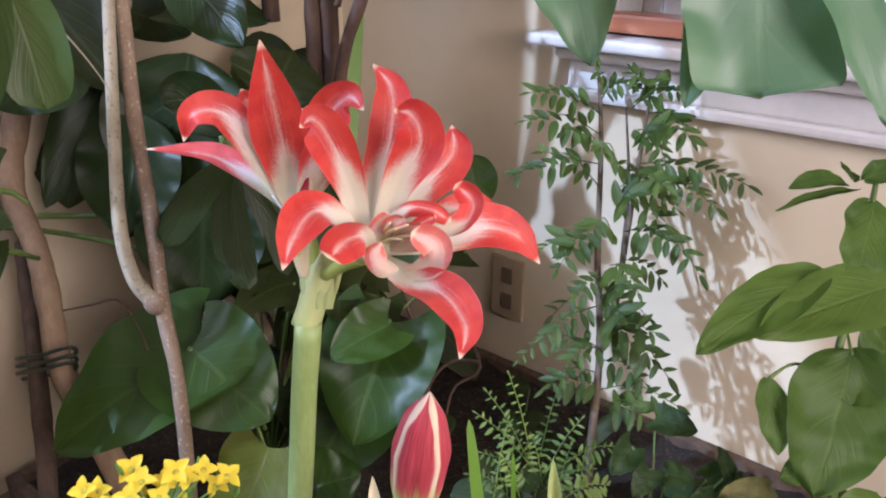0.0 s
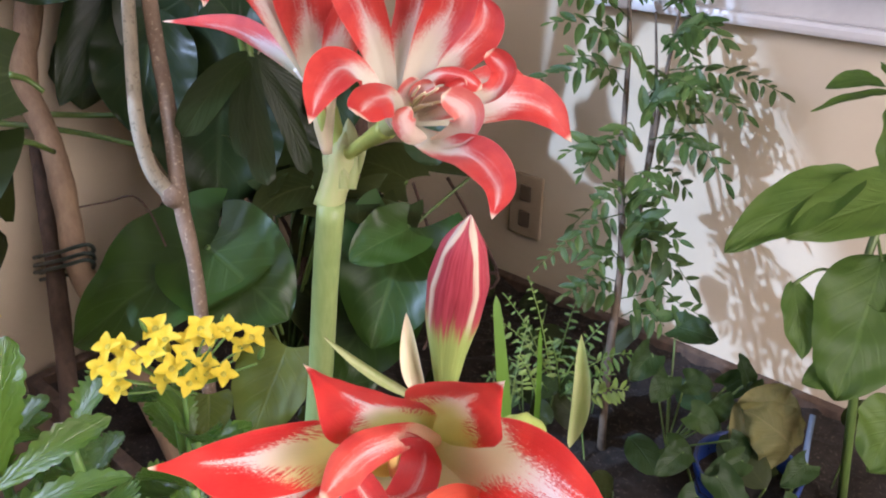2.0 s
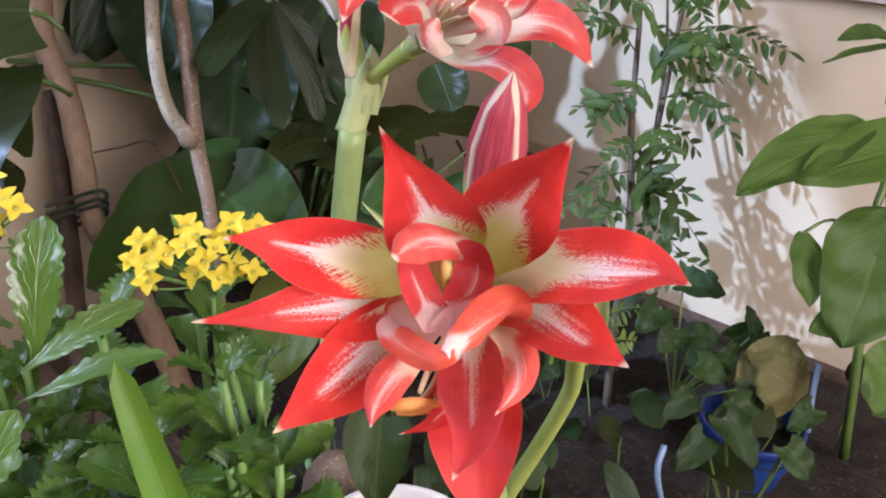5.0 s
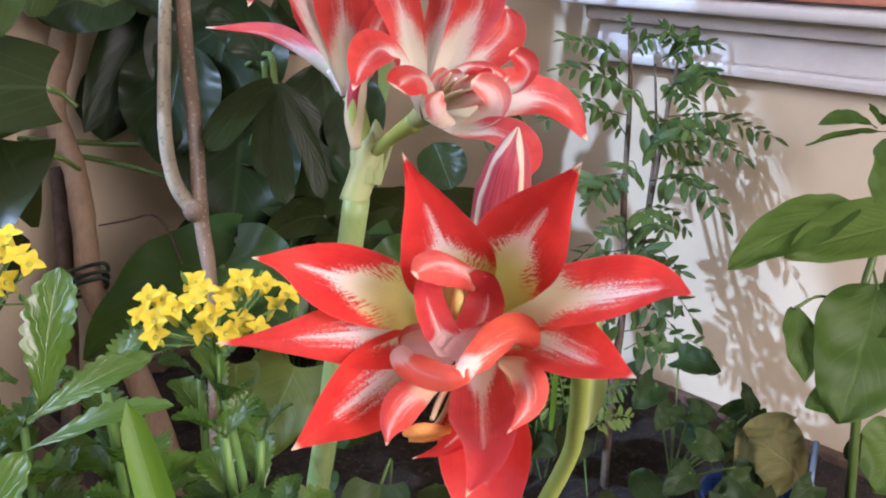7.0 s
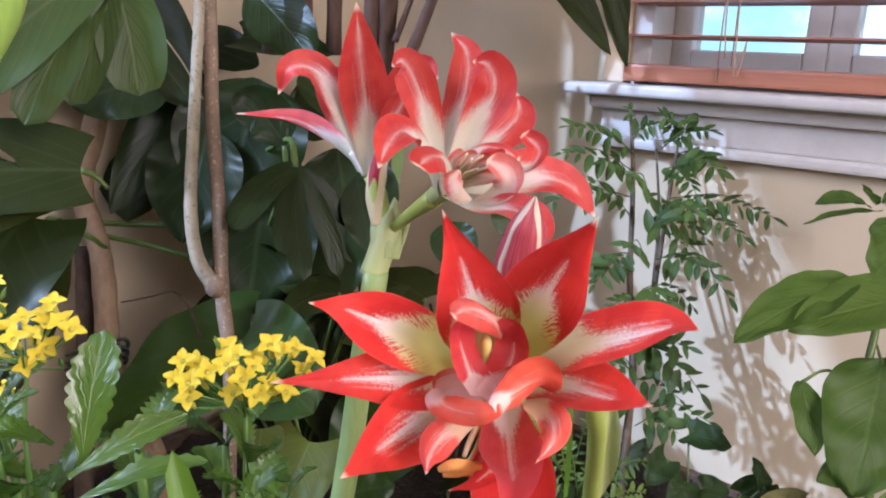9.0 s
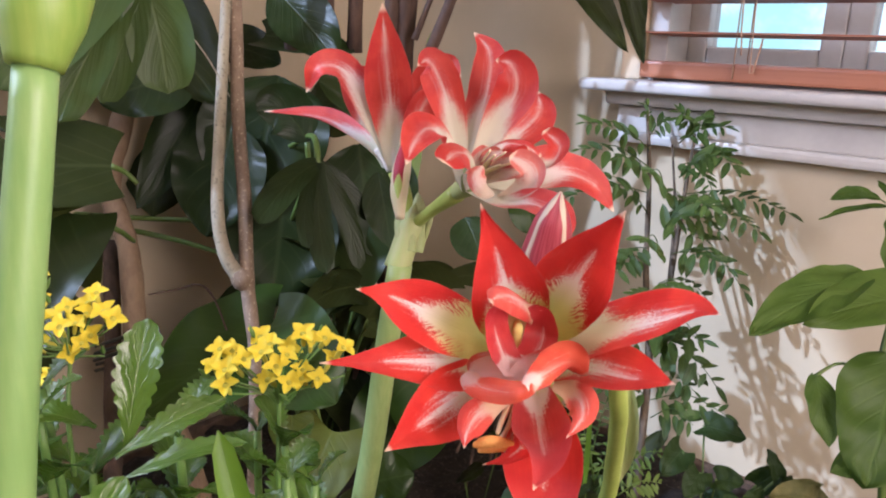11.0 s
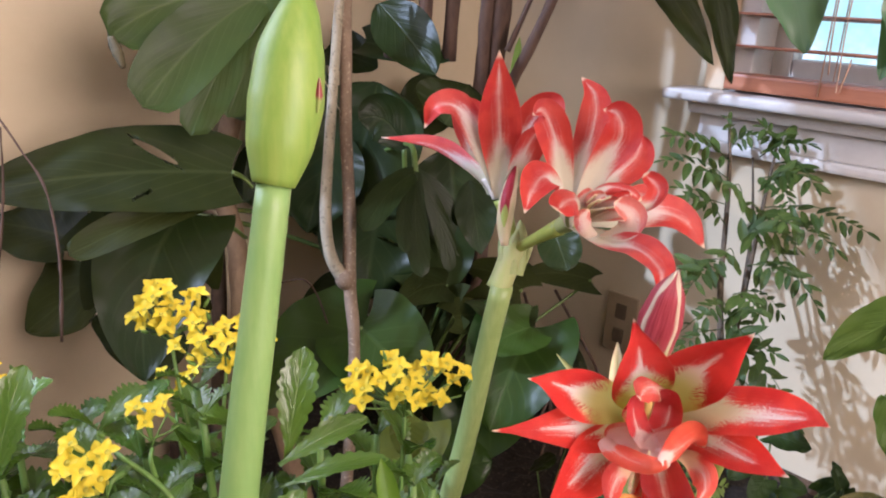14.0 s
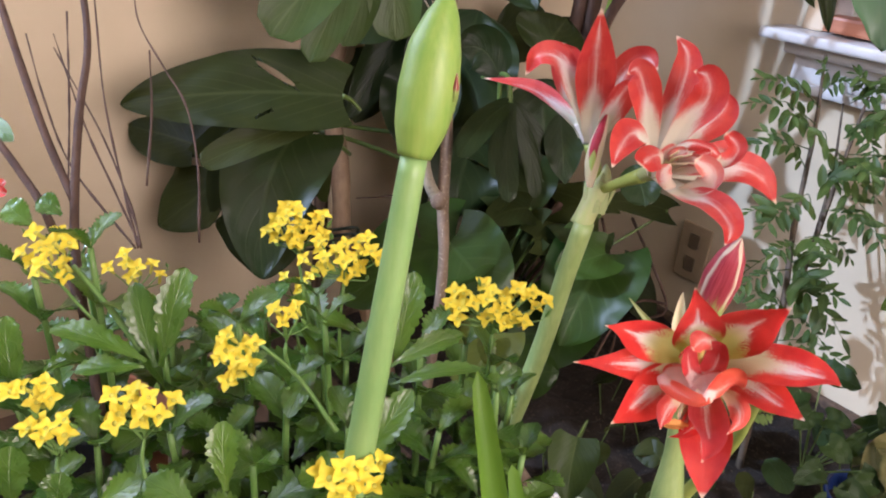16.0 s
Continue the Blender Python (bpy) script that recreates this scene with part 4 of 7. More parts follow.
tepal(side_bud, M_BUD_RED, [(-0.4477, 0.3650, 0.6003), (-0.4521, 0.3704, 0.6224), (-0.4573, 0.3817, 0.6423), (-0.4655, 0.3978, 0.6602)], 0.0135, (0.7267, -0.5984, 0.3374), "lance", roll=-1.1)

# ---- the amaryllis with the large double flower and a red bud ----
front = thing("amaryllis", (-0.26, 0.27, 0.25), "amaryllis with a large double red flower and a red bud", "potted plant")

tube("stalk", front, M_SCAPE_YOUNG, [(-0.160, 0.194, 0.561), (-0.132, 0.196, 0.592), (-0.132, 0.213, 0.56), (-0.146, 0.243, 0.525), (-0.160, 0.270, 0.49), (-0.182, 0.305, 0.43), (-0.225, 0.325, 0.32), (-0.28, 0.31, 0.17)], (0.0048, 0.0048, 0.0050, 0.0052, 0.0055, 0.0062, 0.0090), 16, 28)
flower_c = tube("flower", front, M_SPATHE, [(-0.160, 0.194, 0.561), (-0.161, 0.186, 0.571), (-0.161, 0.178, 0.579)], (0.0056, 0.0070, 0.0022), 14, 8, 0.0, "large double flower, red with white stars and green throat")
tepal(flower_c, M_FRONT_UPPER, [(-0.1555, 0.1560, 0.5987), (-0.1436, 0.1256, 0.6347), (-0.1334, 0.1014, 0.6629), (-0.1289, 0.0847, 0.6849)], 0.0350, (0.6202, -0.7274, 0.2937), "tepal", roll=0.5, wave=0.03)
tepal(flower_c, M_FRONT_UPPER, [(-0.1533, 0.1579, 0.5988), (-0.1250, 0.1399, 0.6383), (-0.1049, 0.1253, 0.6635), (-0.0855, 0.1114, 0.6855)], 0.0345, (0.5026, -0.8149, 0.2887), "tepal_broad", roll=0.55, wave=0.03)
tepal(flower_c, M_FRONT_LOWER, [(-0.1523, 0.1585, 0.5982), (-0.1086, 0.1433, 0.6247), (-0.0737, 0.1240, 0.6457), (-0.0567, 0.1138, 0.6559), (-0.0476, 0.1099, 0.6579)], 0.0290, (0.3095, -0.6596, 0.6850), "tepal", roll=0.45, wave=0.03)
tepal(flower_c, M_FRONT_LOWER, [(-0.1519, 0.1581, 0.5966), (-0.1149, 0.1442, 0.6075), (-0.0801, 0.1191, 0.6221), (-0.0570, 0.1030, 0.6325)], 0.0280, (0.3296, -0.6429, 0.6914), "tepal_broad", roll=0.5, wave=0.03)
tepal(flower_c, M_FRONT_UPPER, [(-0.1572, 0.1543, 0.5979), (-0.1562, 0.1097, 0.6223), (-0.1551, 0.0766, 0.6416), (-0.1571, 0.0642, 0.6483), (-0.1611, 0.0541, 0.6515)], 0.0265, (0.6932, -0.6176, 0.3716), "tepal", roll=0.45, wave=0.03)
tepal(flower_c, M_FRONT_LOWER, [(-0.1579, 0.1553, 0.5955), (-0.1585, 0.1079, 0.6072), (-0.1627, 0.0754, 0.6160), (-0.1754, 0.0485, 0.6194)], 0.0300, (0.5864, -0.4971, 0.6395), "tepal", roll=0.45, wave=0.03)
tepal(flower_c, M_FRONT_LOWER, [(-0.1557, 0.1541, 0.5948), (-0.1499, 0.1069, 0.5951), (-0.1426, 0.0726, 0.5971), (-0.1399, 0.0495, 0.5957)], 0.0310, (0.6218, -0.5808, 0.5254), "tepal_broad", roll=0.5, wave=0.03)
tepal(flower_c, M_FRONT_UPPER, [(-0.1498, 0.1536, 0.5949), (-0.1240, 0.1256, 0.5828), (-0.1082, 0.1081, 0.5697), (-0.0952, 0.0956, 0.5485)], 0.0350, (0.4599, -0.6666, 0.5866), "trumpet", roll=0.6, wave=0.03)
tepal(flower_c, M_CURTAIN, [(-0.1477, 0.1501, 0.5955), (-0.1187, 0.1182, 0.5872), (-0.0999, 0.0939, 0.5902), (-0.0925, 0.0761, 0.5889)], 0.0270, (0.4726, -0.6766, 0.5647), "tepal_broad", roll=0.9, wave=0.04)
tepal(flower_c, M_FRONT_UPPER, [(-0.1417, 0.1433, 0.5937), (-0.1230, 0.1160, 0.5839), (-0.1190, 0.0990, 0.5817), (-0.1219, 0.0847, 0.5827)], 0.0130, (0.5116, -0.6521, 0.5595), "tepal", roll=0.7, wave=0.05)
tepal(flower_c, M_INNER_PETAL, [(-0.1328, 0.1148, 0.5957), (-0.1301, 0.0995, 0.5994), (-0.1259, 0.0849, 0.6018), (-0.1218, 0.0744, 0.6010), (-0.1193, 0.0696, 0.5968)], 0.0150, (0.5674, -0.6640, 0.4870), "tepal_broad", roll=-0.9, wave=0.05)
tepal(flower_c, M_INNER_PETAL, [(-0.1212, 0.1295, 0.6015), (-0.1081, 0.1207, 0.6069), (-0.0969, 0.1119, 0.6091), (-0.0908, 0.1028, 0.6071), (-0.0914, 0.0937, 0.6024)], 0.0150, (0.4584, -0.7616, 0.4581), "tepal_broad", roll=-0.9, wave=0.05)
tepal(flower_c, M_HOOD, [(-0.1480, 0.1408, 0.5978), (-0.1431, 0.1332, 0.6102), (-0.1414, 0.1300, 0.6197), (-0.1387, 0.1247, 0.6288), (-0.1360, 0.1186, 0.6354)], 0.0300, (0.5571, -0.7411, 0.3748), "hood", roll=1.0, wave=0.03)
tepal(flower_c, M_CURTAIN, [(-0.1210, 0.1018, 0.6146), (-0.1297, 0.1057, 0.6191), (-0.1322, 0.1028, 0.6283), (-0.1297, 0.0979, 0.6385), (-0.1256, 0.0957, 0.6453)], 0.0125, (0.8387, -0.4220, 0.3441), "tongue", roll=0.5, wave=0.06)
tepal(flower_c, M_CURTAIN, [(-0.1202, 0.1025, 0.6146), (-0.1235, 0.1183, 0.6171), (-0.1264, 0.1275, 0.6229), (-0.1270, 0.1260, 0.6313), (-0.1285, 0.1179, 0.6385)], 0.0165, (0.2146, -0.9089, 0.3577), "tongue", roll=0.6, wave=0.06)
tepal(flower_c, M_INNER_PETAL, [(-0.1315, 0.1423, 0.6186), (-0.1305, 0.1271, 0.6316), (-0.1248, 0.1032, 0.6458), (-0.1206, 0.0894, 0.6509), (-0.1162, 0.0768, 0.6531)], 0.0150, (0.5551, -0.5835, 0.5928), "hoodtip", roll=-1.0, wave=0.04)
tepal(flower_c, M_INNER_PALE, [(-0.1221, 0.1059, 0.6133), (-0.1315, 0.1057, 0.6124), (-0.1415, 0.1055, 0.6087), (-0.1464, 0.1042, 0.6055)], 0.0180, (0.5078, -0.5132, 0.6919), "tongue", roll=0.55, wave=0.06)
tepal(flower_c, M_LIP, [(-0.1470, 0.1045, 0.6076), (-0.1380, 0.0983, 0.6071), (-0.1245, 0.0921, 0.6110), (-0.1126, 0.0888, 0.6153), (-0.1045, 0.0927, 0.6185)], 0.0115, (0.5627, -0.6915, 0.4530), "tongue", roll=-0.8, wave=0.06)
tepal(flower_c, M_LIP, [(-0.1075, 0.0902, 0.6185), (-0.1071, 0.0993, 0.6202), (-0.1072, 0.1104, 0.6213), (-0.1074, 0.1228, 0.6185), (-0.1073, 0.1332, 0.6094)], 0.0190, (0.5340, -0.8134, 0.2306), "lip", roll=-1.3, wave=0.05)
tepal(flower_c, M_INNER_PALE, [(-0.1185, 0.1009, 0.6139), (-0.1182, 0.1105, 0.6171), (-0.1168, 0.1221, 0.6194)], 0.0120, (0.3647, -0.5136, 0.7767), "tongue", roll=0.5, wave=0.05)
tube("stigma", flower_c, M_STIGMA, [(-0.1383, 0.1277, 0.6063), (-0.1364, 0.1234, 0.6162), (-0.1356, 0.1221, 0.6256), (-0.1358, 0.1217, 0.6285)], (0.0014, 0.0018, 0.0024, 0.0012), 8, 8, label="pale yellow stigma under the hood")
tube("anther", flower_c, M_ANTHER, [(-0.1311, 0.0904, 0.5851), (-0.1252, 0.0938, 0.5877), (-0.1204, 0.1023, 0.5855)], (0.0010, 0.0024, 0.0026, 0.0022, 0.0010), 10, 10)
tube("anther", flower_c, M_ANTHER, [(-0.1304, 0.0924, 0.5821), (-0.1248, 0.0965, 0.5839), (-0.1220, 0.1025, 0.5828)], (0.0008, 0.0018, 0.0018, 0.0008), 8, 8)
tube("stamen", flower_c, M_STAMEN, [(-0.1409, 0.1371, 0.5938), (-0.1306, 0.1127, 0.5845), (-0.1262, 0.0986, 0.5850)], (0.0014, 0.0013, 0.0009), 6, 8)
tube("stamen", flower_c, M_STAMEN, [(-0.1396, 0.1377, 0.5927), (-0.1279, 0.1145, 0.5836), (-0.1227, 0.1002, 0.5820)], (0.0014, 0.0013, 0.0009), 6, 8)
tube("stamen", flower_c, M_STAMEN, [(-0.1419, 0.1362, 0.5937), (-0.1332, 0.1122, 0.5884), (-0.1266, 0.0998, 0.5885)], (0.0014, 0.0013, 0.0009), 6, 8)
tepal(flower_c, M_INNER_PETAL, [(-0.1411, 0.1381, 0.5933), (-0.1299, 0.1191, 0.5856), (-0.1252, 0.1057, 0.5836)], 0.0070, (0.5191, -0.6828, 0.5141), "tongue", roll=-0.6, wave=0.05)
tepal(flower_c, M_INNER_PETAL, [(-0.1397, 0.1393, 0.5934), (-0.1245, 0.1206, 0.5848), (-0.1185, 0.1053, 0.5826)], 0.0070, (0.5031, -0.6909, 0.5191), "tongue", roll=-0.6, wave=0.05)
tube('stalk', front, M_SCAPE, [(-0.193, 0.219, 0.570), (-0.196, 0.220, 0.537), (-0.191, 0.226, 0.455), (-0.183, 0.221, 0.406), (-0.177, 0.227, 0.332), (-0.26, 0.27, 0.15)], (0.0054, 0.0058, 0.0085, 0.0150, 0.0185, 0.0190), 12, 20, 0.0, '')
bud = tube("bud", front, M_BUD_STRIPED, [(-0.194, 0.219, 0.567), (-0.192, 0.218, 0.588), (-0.189, 0.217, 0.609), (-0.185, 0.216, 0.631), (-0.181, 0.214, 0.650), (-0.177, 0.213, 0.666)], (0.0056, 0.0088, 0.0128, 0.0140, 0.0100, 0.0008), 36, 28, 0.0, "plump closed bud, deep pink edged with pale green")
leaf(front, M_SPATHE, (-0.201, 0.211, 0.557), (-0.217, 0.192, 0.575), (-0.234, 0.176, 0.600), 0.0055, (0.282, -0.786, 0.550), "lance", cup=0.5)
leaf(front, M_BUD_PALE, (-0.201, 0.211, 0.557), (-0.204, 0.206, 0.580), (-0.207, 0.205, 0.610), 0.0105, (0.282, -0.786, 0.550), "lance", cup=0.5)
leaf(front, M_STRAP, (-0.257, 0.368, 0.389), (-0.265, 0.371, 0.452), (-0.280, 0.377, 0.512), 0.0112, (0.779, -0.494, 0.385), 'strap')
leaf(front, M_STRAP, (-0.240, 0.382, 0.389), (-0.241, 0.385, 0.441), (-0.248, 0.390, 0.490), 0.0060, (0.896, -0.279, 0.345), 'strap')
leaf(front, M_SPATHE, (-0.211, 0.385, 0.401), (-0.213, 0.391, 0.448), (-0.220, 0.401, 0.492), 0.0143, (0.722, -0.568, 0.394), 'lance', cup=0.8)
leaf(front, M_STRAP, (-0.223, 0.069, 0.380), (-0.246, 0.065, 0.466), (-0.275, 0.064, 0.547), 0.0225, (0.707, -0.469, 0.530), 'strap', cup=0.3)
leaf(front, M_STRAP, (-0.223, 0.096, 0.370), (-0.236, 0.094, 0.415), (-0.252, 0.093, 0.458), 0.0167, (0.707, -0.469, 0.530), 'strap', cup=0.15)
pot((-0.34, 0.305, 0.0), 0.085, 0.166, M_WHITE_POT, "white pot holding the red amaryllis")

# ---- the amaryllis with a closed green bud ----
green = thing("amaryllis", (-0.305, -0.06, 0.22), "amaryllis with a closed green bud on a thick stalk", "potted plant")

tube('stalk', green, M_SCAPE_GREEN, [(-0.284, -0.002, 0.726), (-0.280, -0.013, 0.670), (-0.275, -0.027, 0.600), (-0.274, -0.038, 0.526), (-0.275, -0.058, 0.387)], (0.0086, 0.0092, 0.0098, 0.0105, 0.0120,), 18, 16, 0.0, '')
green_bud = tube("bud", green, M_GREEN_BUD, [(-0.283, -0.003, 0.725), (-0.285, 0.002, 0.743), (-0.288, 0.008, 0.764), (-0.291, 0.013, 0.787), (-0.292, 0.018, 0.806), (-0.292, 0.022, 0.823)], (0.0105, 0.0165, 0.0188, 0.0165, 0.0105, 0.0015), 20, 26, 0.0, "plump closed green bud with a red fleck")
tube("fleck", green_bud, M_BUD_STRIPED, [(-0.269, 0.013, 0.761), (-0.271, 0.015, 0.769), (-0.273, 0.017, 0.777)], (0.0004, 0.0022, 0.0004), 8, 8, 0.0, "small red fleck")
pot((-0.315, -0.085, 0.0), 0.08, 0.24, M_TERRA, "terracotta pot holding an amaryllis in bud")

# ---- kalanchoe ----
rng = random.Random(5)


def star_flower():
    """One small four-petalled flower on its tube, facing up the z axis, one unit wide."""
    s = Shape()
    for k in range(4):
        a = k * math.tau / 4
        d = Vector((math.cos(a), math.sin(a), 0))
        blade_into(s, d * 0.06 + Vector((0, 0, -0.10)), d * 0.24 + Vector((0, 0, 0.06)), d * 0.60 + Vector((0, 0, 0.10)), 0.44, (0, 0, 1), "floret", cup=0.25, fold=0.12, nu=4, nv=8)
    return s


FLOWER = star_flower().mesh("flower", (0, 0, 0), M_YELLOW)
tube_shape = Shape()
tube_into(tube_shape, [(0, 0, -0.85), (0, 0, -0.45), (0, 0, -0.04)], (0.07, 0.12, 0.10, 0.13), 8, 6)
FLOWER_TUBE = tube_shape.mesh("flower_tube", (0, 0, 0), M_YELLOW_TUBE)
bud_shape = Shape()
tube_into(bud_shape, [(0, 0, -0.5), (0, 0, -0.2), (0, 0, 0.25)], (0.06, 0.13, 0.02), 7, 5)
FLOWER_BUD = bud_shape.mesh("flower_bud", (0, 0, 0), M_KAL_STEM)


def flower_head(plant, centre, root, across, deep, count, size=0.016, buds=3):
    """A stalk with a loose, domed head of small yellow flowers."""
    c, r = Vector(centre), Vector(root)
    axis = Vector((0, 0, 1)).lerp((c - r).normalized(), 0.4).normalized()
    foot = c - axis * 0.03
    head = tube("flower_stalk", plant, M_KAL_STEM, [r, r.lerp(foot, 0.5) + Vector((0.004, -0.004, 0.006)), foot], (0.0022, 0.0018, 0.0016), 7, 10)
    wide, high, near = Vector(VIEW_RIGHT), Vector(VIEW_UP), Vector(VIEW_BACK)
    for i in range(count + buds):
        a, q = i * 2.39996 + rng.uniform(-0.3, 0.3), math.sqrt((i + 0.5) / (count + buds))
        spot = c + wide * across * 0.5 * q * math.cos(a) + high * deep * 0.5 * q * math.sin(a) + near * (0.016 * (1 - q * q) + rng.uniform(-0.016, 0.010))
        way = (axis * 0.45 + (spot - c) * 9 + near * rng.uniform(0.5, 1.1) + Vector((rng.uniform(-0.35, 0.35), rng.uniform(-0.35, 0.35), rng.uniform(-0.2, 0.3)))).normalized()
        size_i = size * rng.uniform(0.88, 1.15)
        turn = way.to_track_quat("Z", "Y").to_matrix().to_4x4() @ pose(0, 0, 0, 0, 0, rng.uniform(0, 90))
        m = Matrix.Translation(spot - ORIGIN[plant.name]) @ turn @ Matrix.Scale(size_i, 4)
        if i >= count:
            ob = new("flower_bud", FLOWER_BUD)
            ob.parent, ob.matrix_basis = head, m
        else:
            ob = new("flower", FLOWER)
            ob.parent, ob.matrix_basis = head, m
            tu = new("flower_tube", FLOWER_TUBE)
            tu.parent, tu.matrix_basis = head, m
        end = spot - way * size_i * 0.8
        tube("flower_stem", head, M_KAL_STEM, [foot + axis * rng.uniform(-0.004, 0.012), foot.lerp(end, 0.6) + axis * 0.002, end], (0.0009, 0.0008, 0.0008), 5, 5)
    return head


def rosette(plant, top, root, pairs, length, seed, lean=0.35):
    """A fleshy shoot with crossed pairs of scalloped leaves."""
    g = random.Random(seed)
    t, r = Vector(top), Vector(root)
    tube("shoot", plant, M_KAL_STEM, [r, r.lerp(t, 0.5) + Vector((g.uniform(-0.008, 0.008), g.uniform(-0.008, 0.008), 0)), t], (0.0042, 0.0030), 8, 8)
    for i in range(pairs):
        h = i / max(1, pairs - 1)
        p = r.lerp(t, 0.30 + 0.70 * h)
        a0 = (i % 2) * math.pi / 2 + g.uniform(-0.35, 0.35)
        for k in (0, 1):
            a = a0 + k * math.pi + g.uniform(-0.25, 0.25)
            rise = 0.15 + 0.75 * h + g.uniform(-0.15, 0.15)
            d = Vector((math.cos(a), math.sin(a), rise)).normalized()
            ln = length * (1.05 - 0.45 * h) * g.uniform(0.8, 1.1)
            up = (Vector((0, 0, 1)) - d * d.z).normalized()
            tip = p + d * ln - Vector((0, 0, 0.12 * ln))
            leaf(plant, M_KAL, p, p + d * ln * 0.5 + up * ln * 0.14, tip, ln * g.uniform(0.48, 0.62), up + Vector((g.uniform(-0.3, 0.3), g.uniform(-0.3, 0.3), 0)), "fleshy", cup=0.22, wave=0.07, teeth=g.choice((10, 11, 12)), tooth=0.46, nu=8, nv=48)

VIEW_RIGHT, VIEW_UP, VIEW_BACK = (0.605, 0.792, 0.080), (-0.392, 0.210, 0.896), (0.623, -0.516, 0.594)  # how the heads turn towards the room
kal_a = thing("kalanchoe", (-0.40, 0.16, 0.25), "kalanchoe with scalloped green leaves and yellow flower heads", "potted plant", "kalanchoe plants")
kal_b = thing("kalanchoe", (-0.56, 0.0, 0.25), "bushy kalanchoe with many yellow flower heads", "potted plant", "kalanchoe plants")
kal_c = thing("kalanchoe", (-0.62, -0.16, 0.25), "kalanchoe with yellow flowers among dark leaves", "potted plant", "kalanchoe plants")
flower_head(kal_a, (-0.382, 0.180, 0.515), (-0.370, 0.169, 0.378), 0.110, 0.050, 23, 0.0160, 5)
flower_head(kal_b, (-0.565, 0.064, 0.549), (-0.528, 0.068, 0.404), 0.072, 0.048, 19, 0.0158, 3)
flower_head(kal_b, (-0.507, 0.087, 0.534), (-0.499, 0.078, 0.417), 0.088, 0.048, 18, 0.0158, 3)
flower_head(kal_b, (-0.474, 0.005, 0.510), (-0.461, 0.001, 0.461), 0.036, 0.026, 4, 0.0150, 2)
flower_head(kal_b, (-0.456, -0.049, 0.491), (-0.460, -0.022, 0.476), 0.044, 0.054, 10, 0.0160, 2)
tube('shoot', kal_b, M_KAL_STEM, [(-0.376, 0.003, 0.444), (-0.421, -0.009, 0.476), (-0.457, -0.028, 0.497)], (0.0026, 0.0020, 0.0018,), 7, 8, 0.0, '')
flower_head(kal_c, (-0.667, -0.149, 0.522), (-0.615, -0.112, 0.442), 0.071, 0.055, 12, 0.0180, 4)
tube('shoot', kal_c, M_KAL_STEM, [(-0.567, -0.099, 0.452), (-0.613, -0.114, 0.483), (-0.652, -0.131, 0.512)], (0.0034, 0.0030, 0.0024,), 7, 8, 0.0, '')
flower_head(kal_c, (-0.665, -0.070, 0.486), (-0.645, -0.086, 0.388), 0.065, 0.035, 7, 0.0160, 2)
flower_head(kal_c, (-0.482, -0.127, 0.452), (-0.457, -0.136, 0.389), 0.072, 0.043, 10, 0.0190, 3)
flower_head(kal_c, (-0.546, -0.195, 0.453), (-0.512, -0.188, 0.409), 0.039, 0.029, 6, 0.0180, 3)
flower_head(kal_c, (-0.499, -0.195, 0.449), (-0.480, -0.193, 0.399), 0.037, 0.028, 6, 0.0180, 3)
flower_head(kal_b, (-0.268, -0.048, 0.504), (-0.256, -0.042, 0.447), 0.051, 0.035, 10, 0.0170, 2)
flower_head(kal_a, (-0.639, 0.099, 0.438), (-0.604, 0.088, 0.367), 0.060, 0.027, 4, 0.0140, 1)

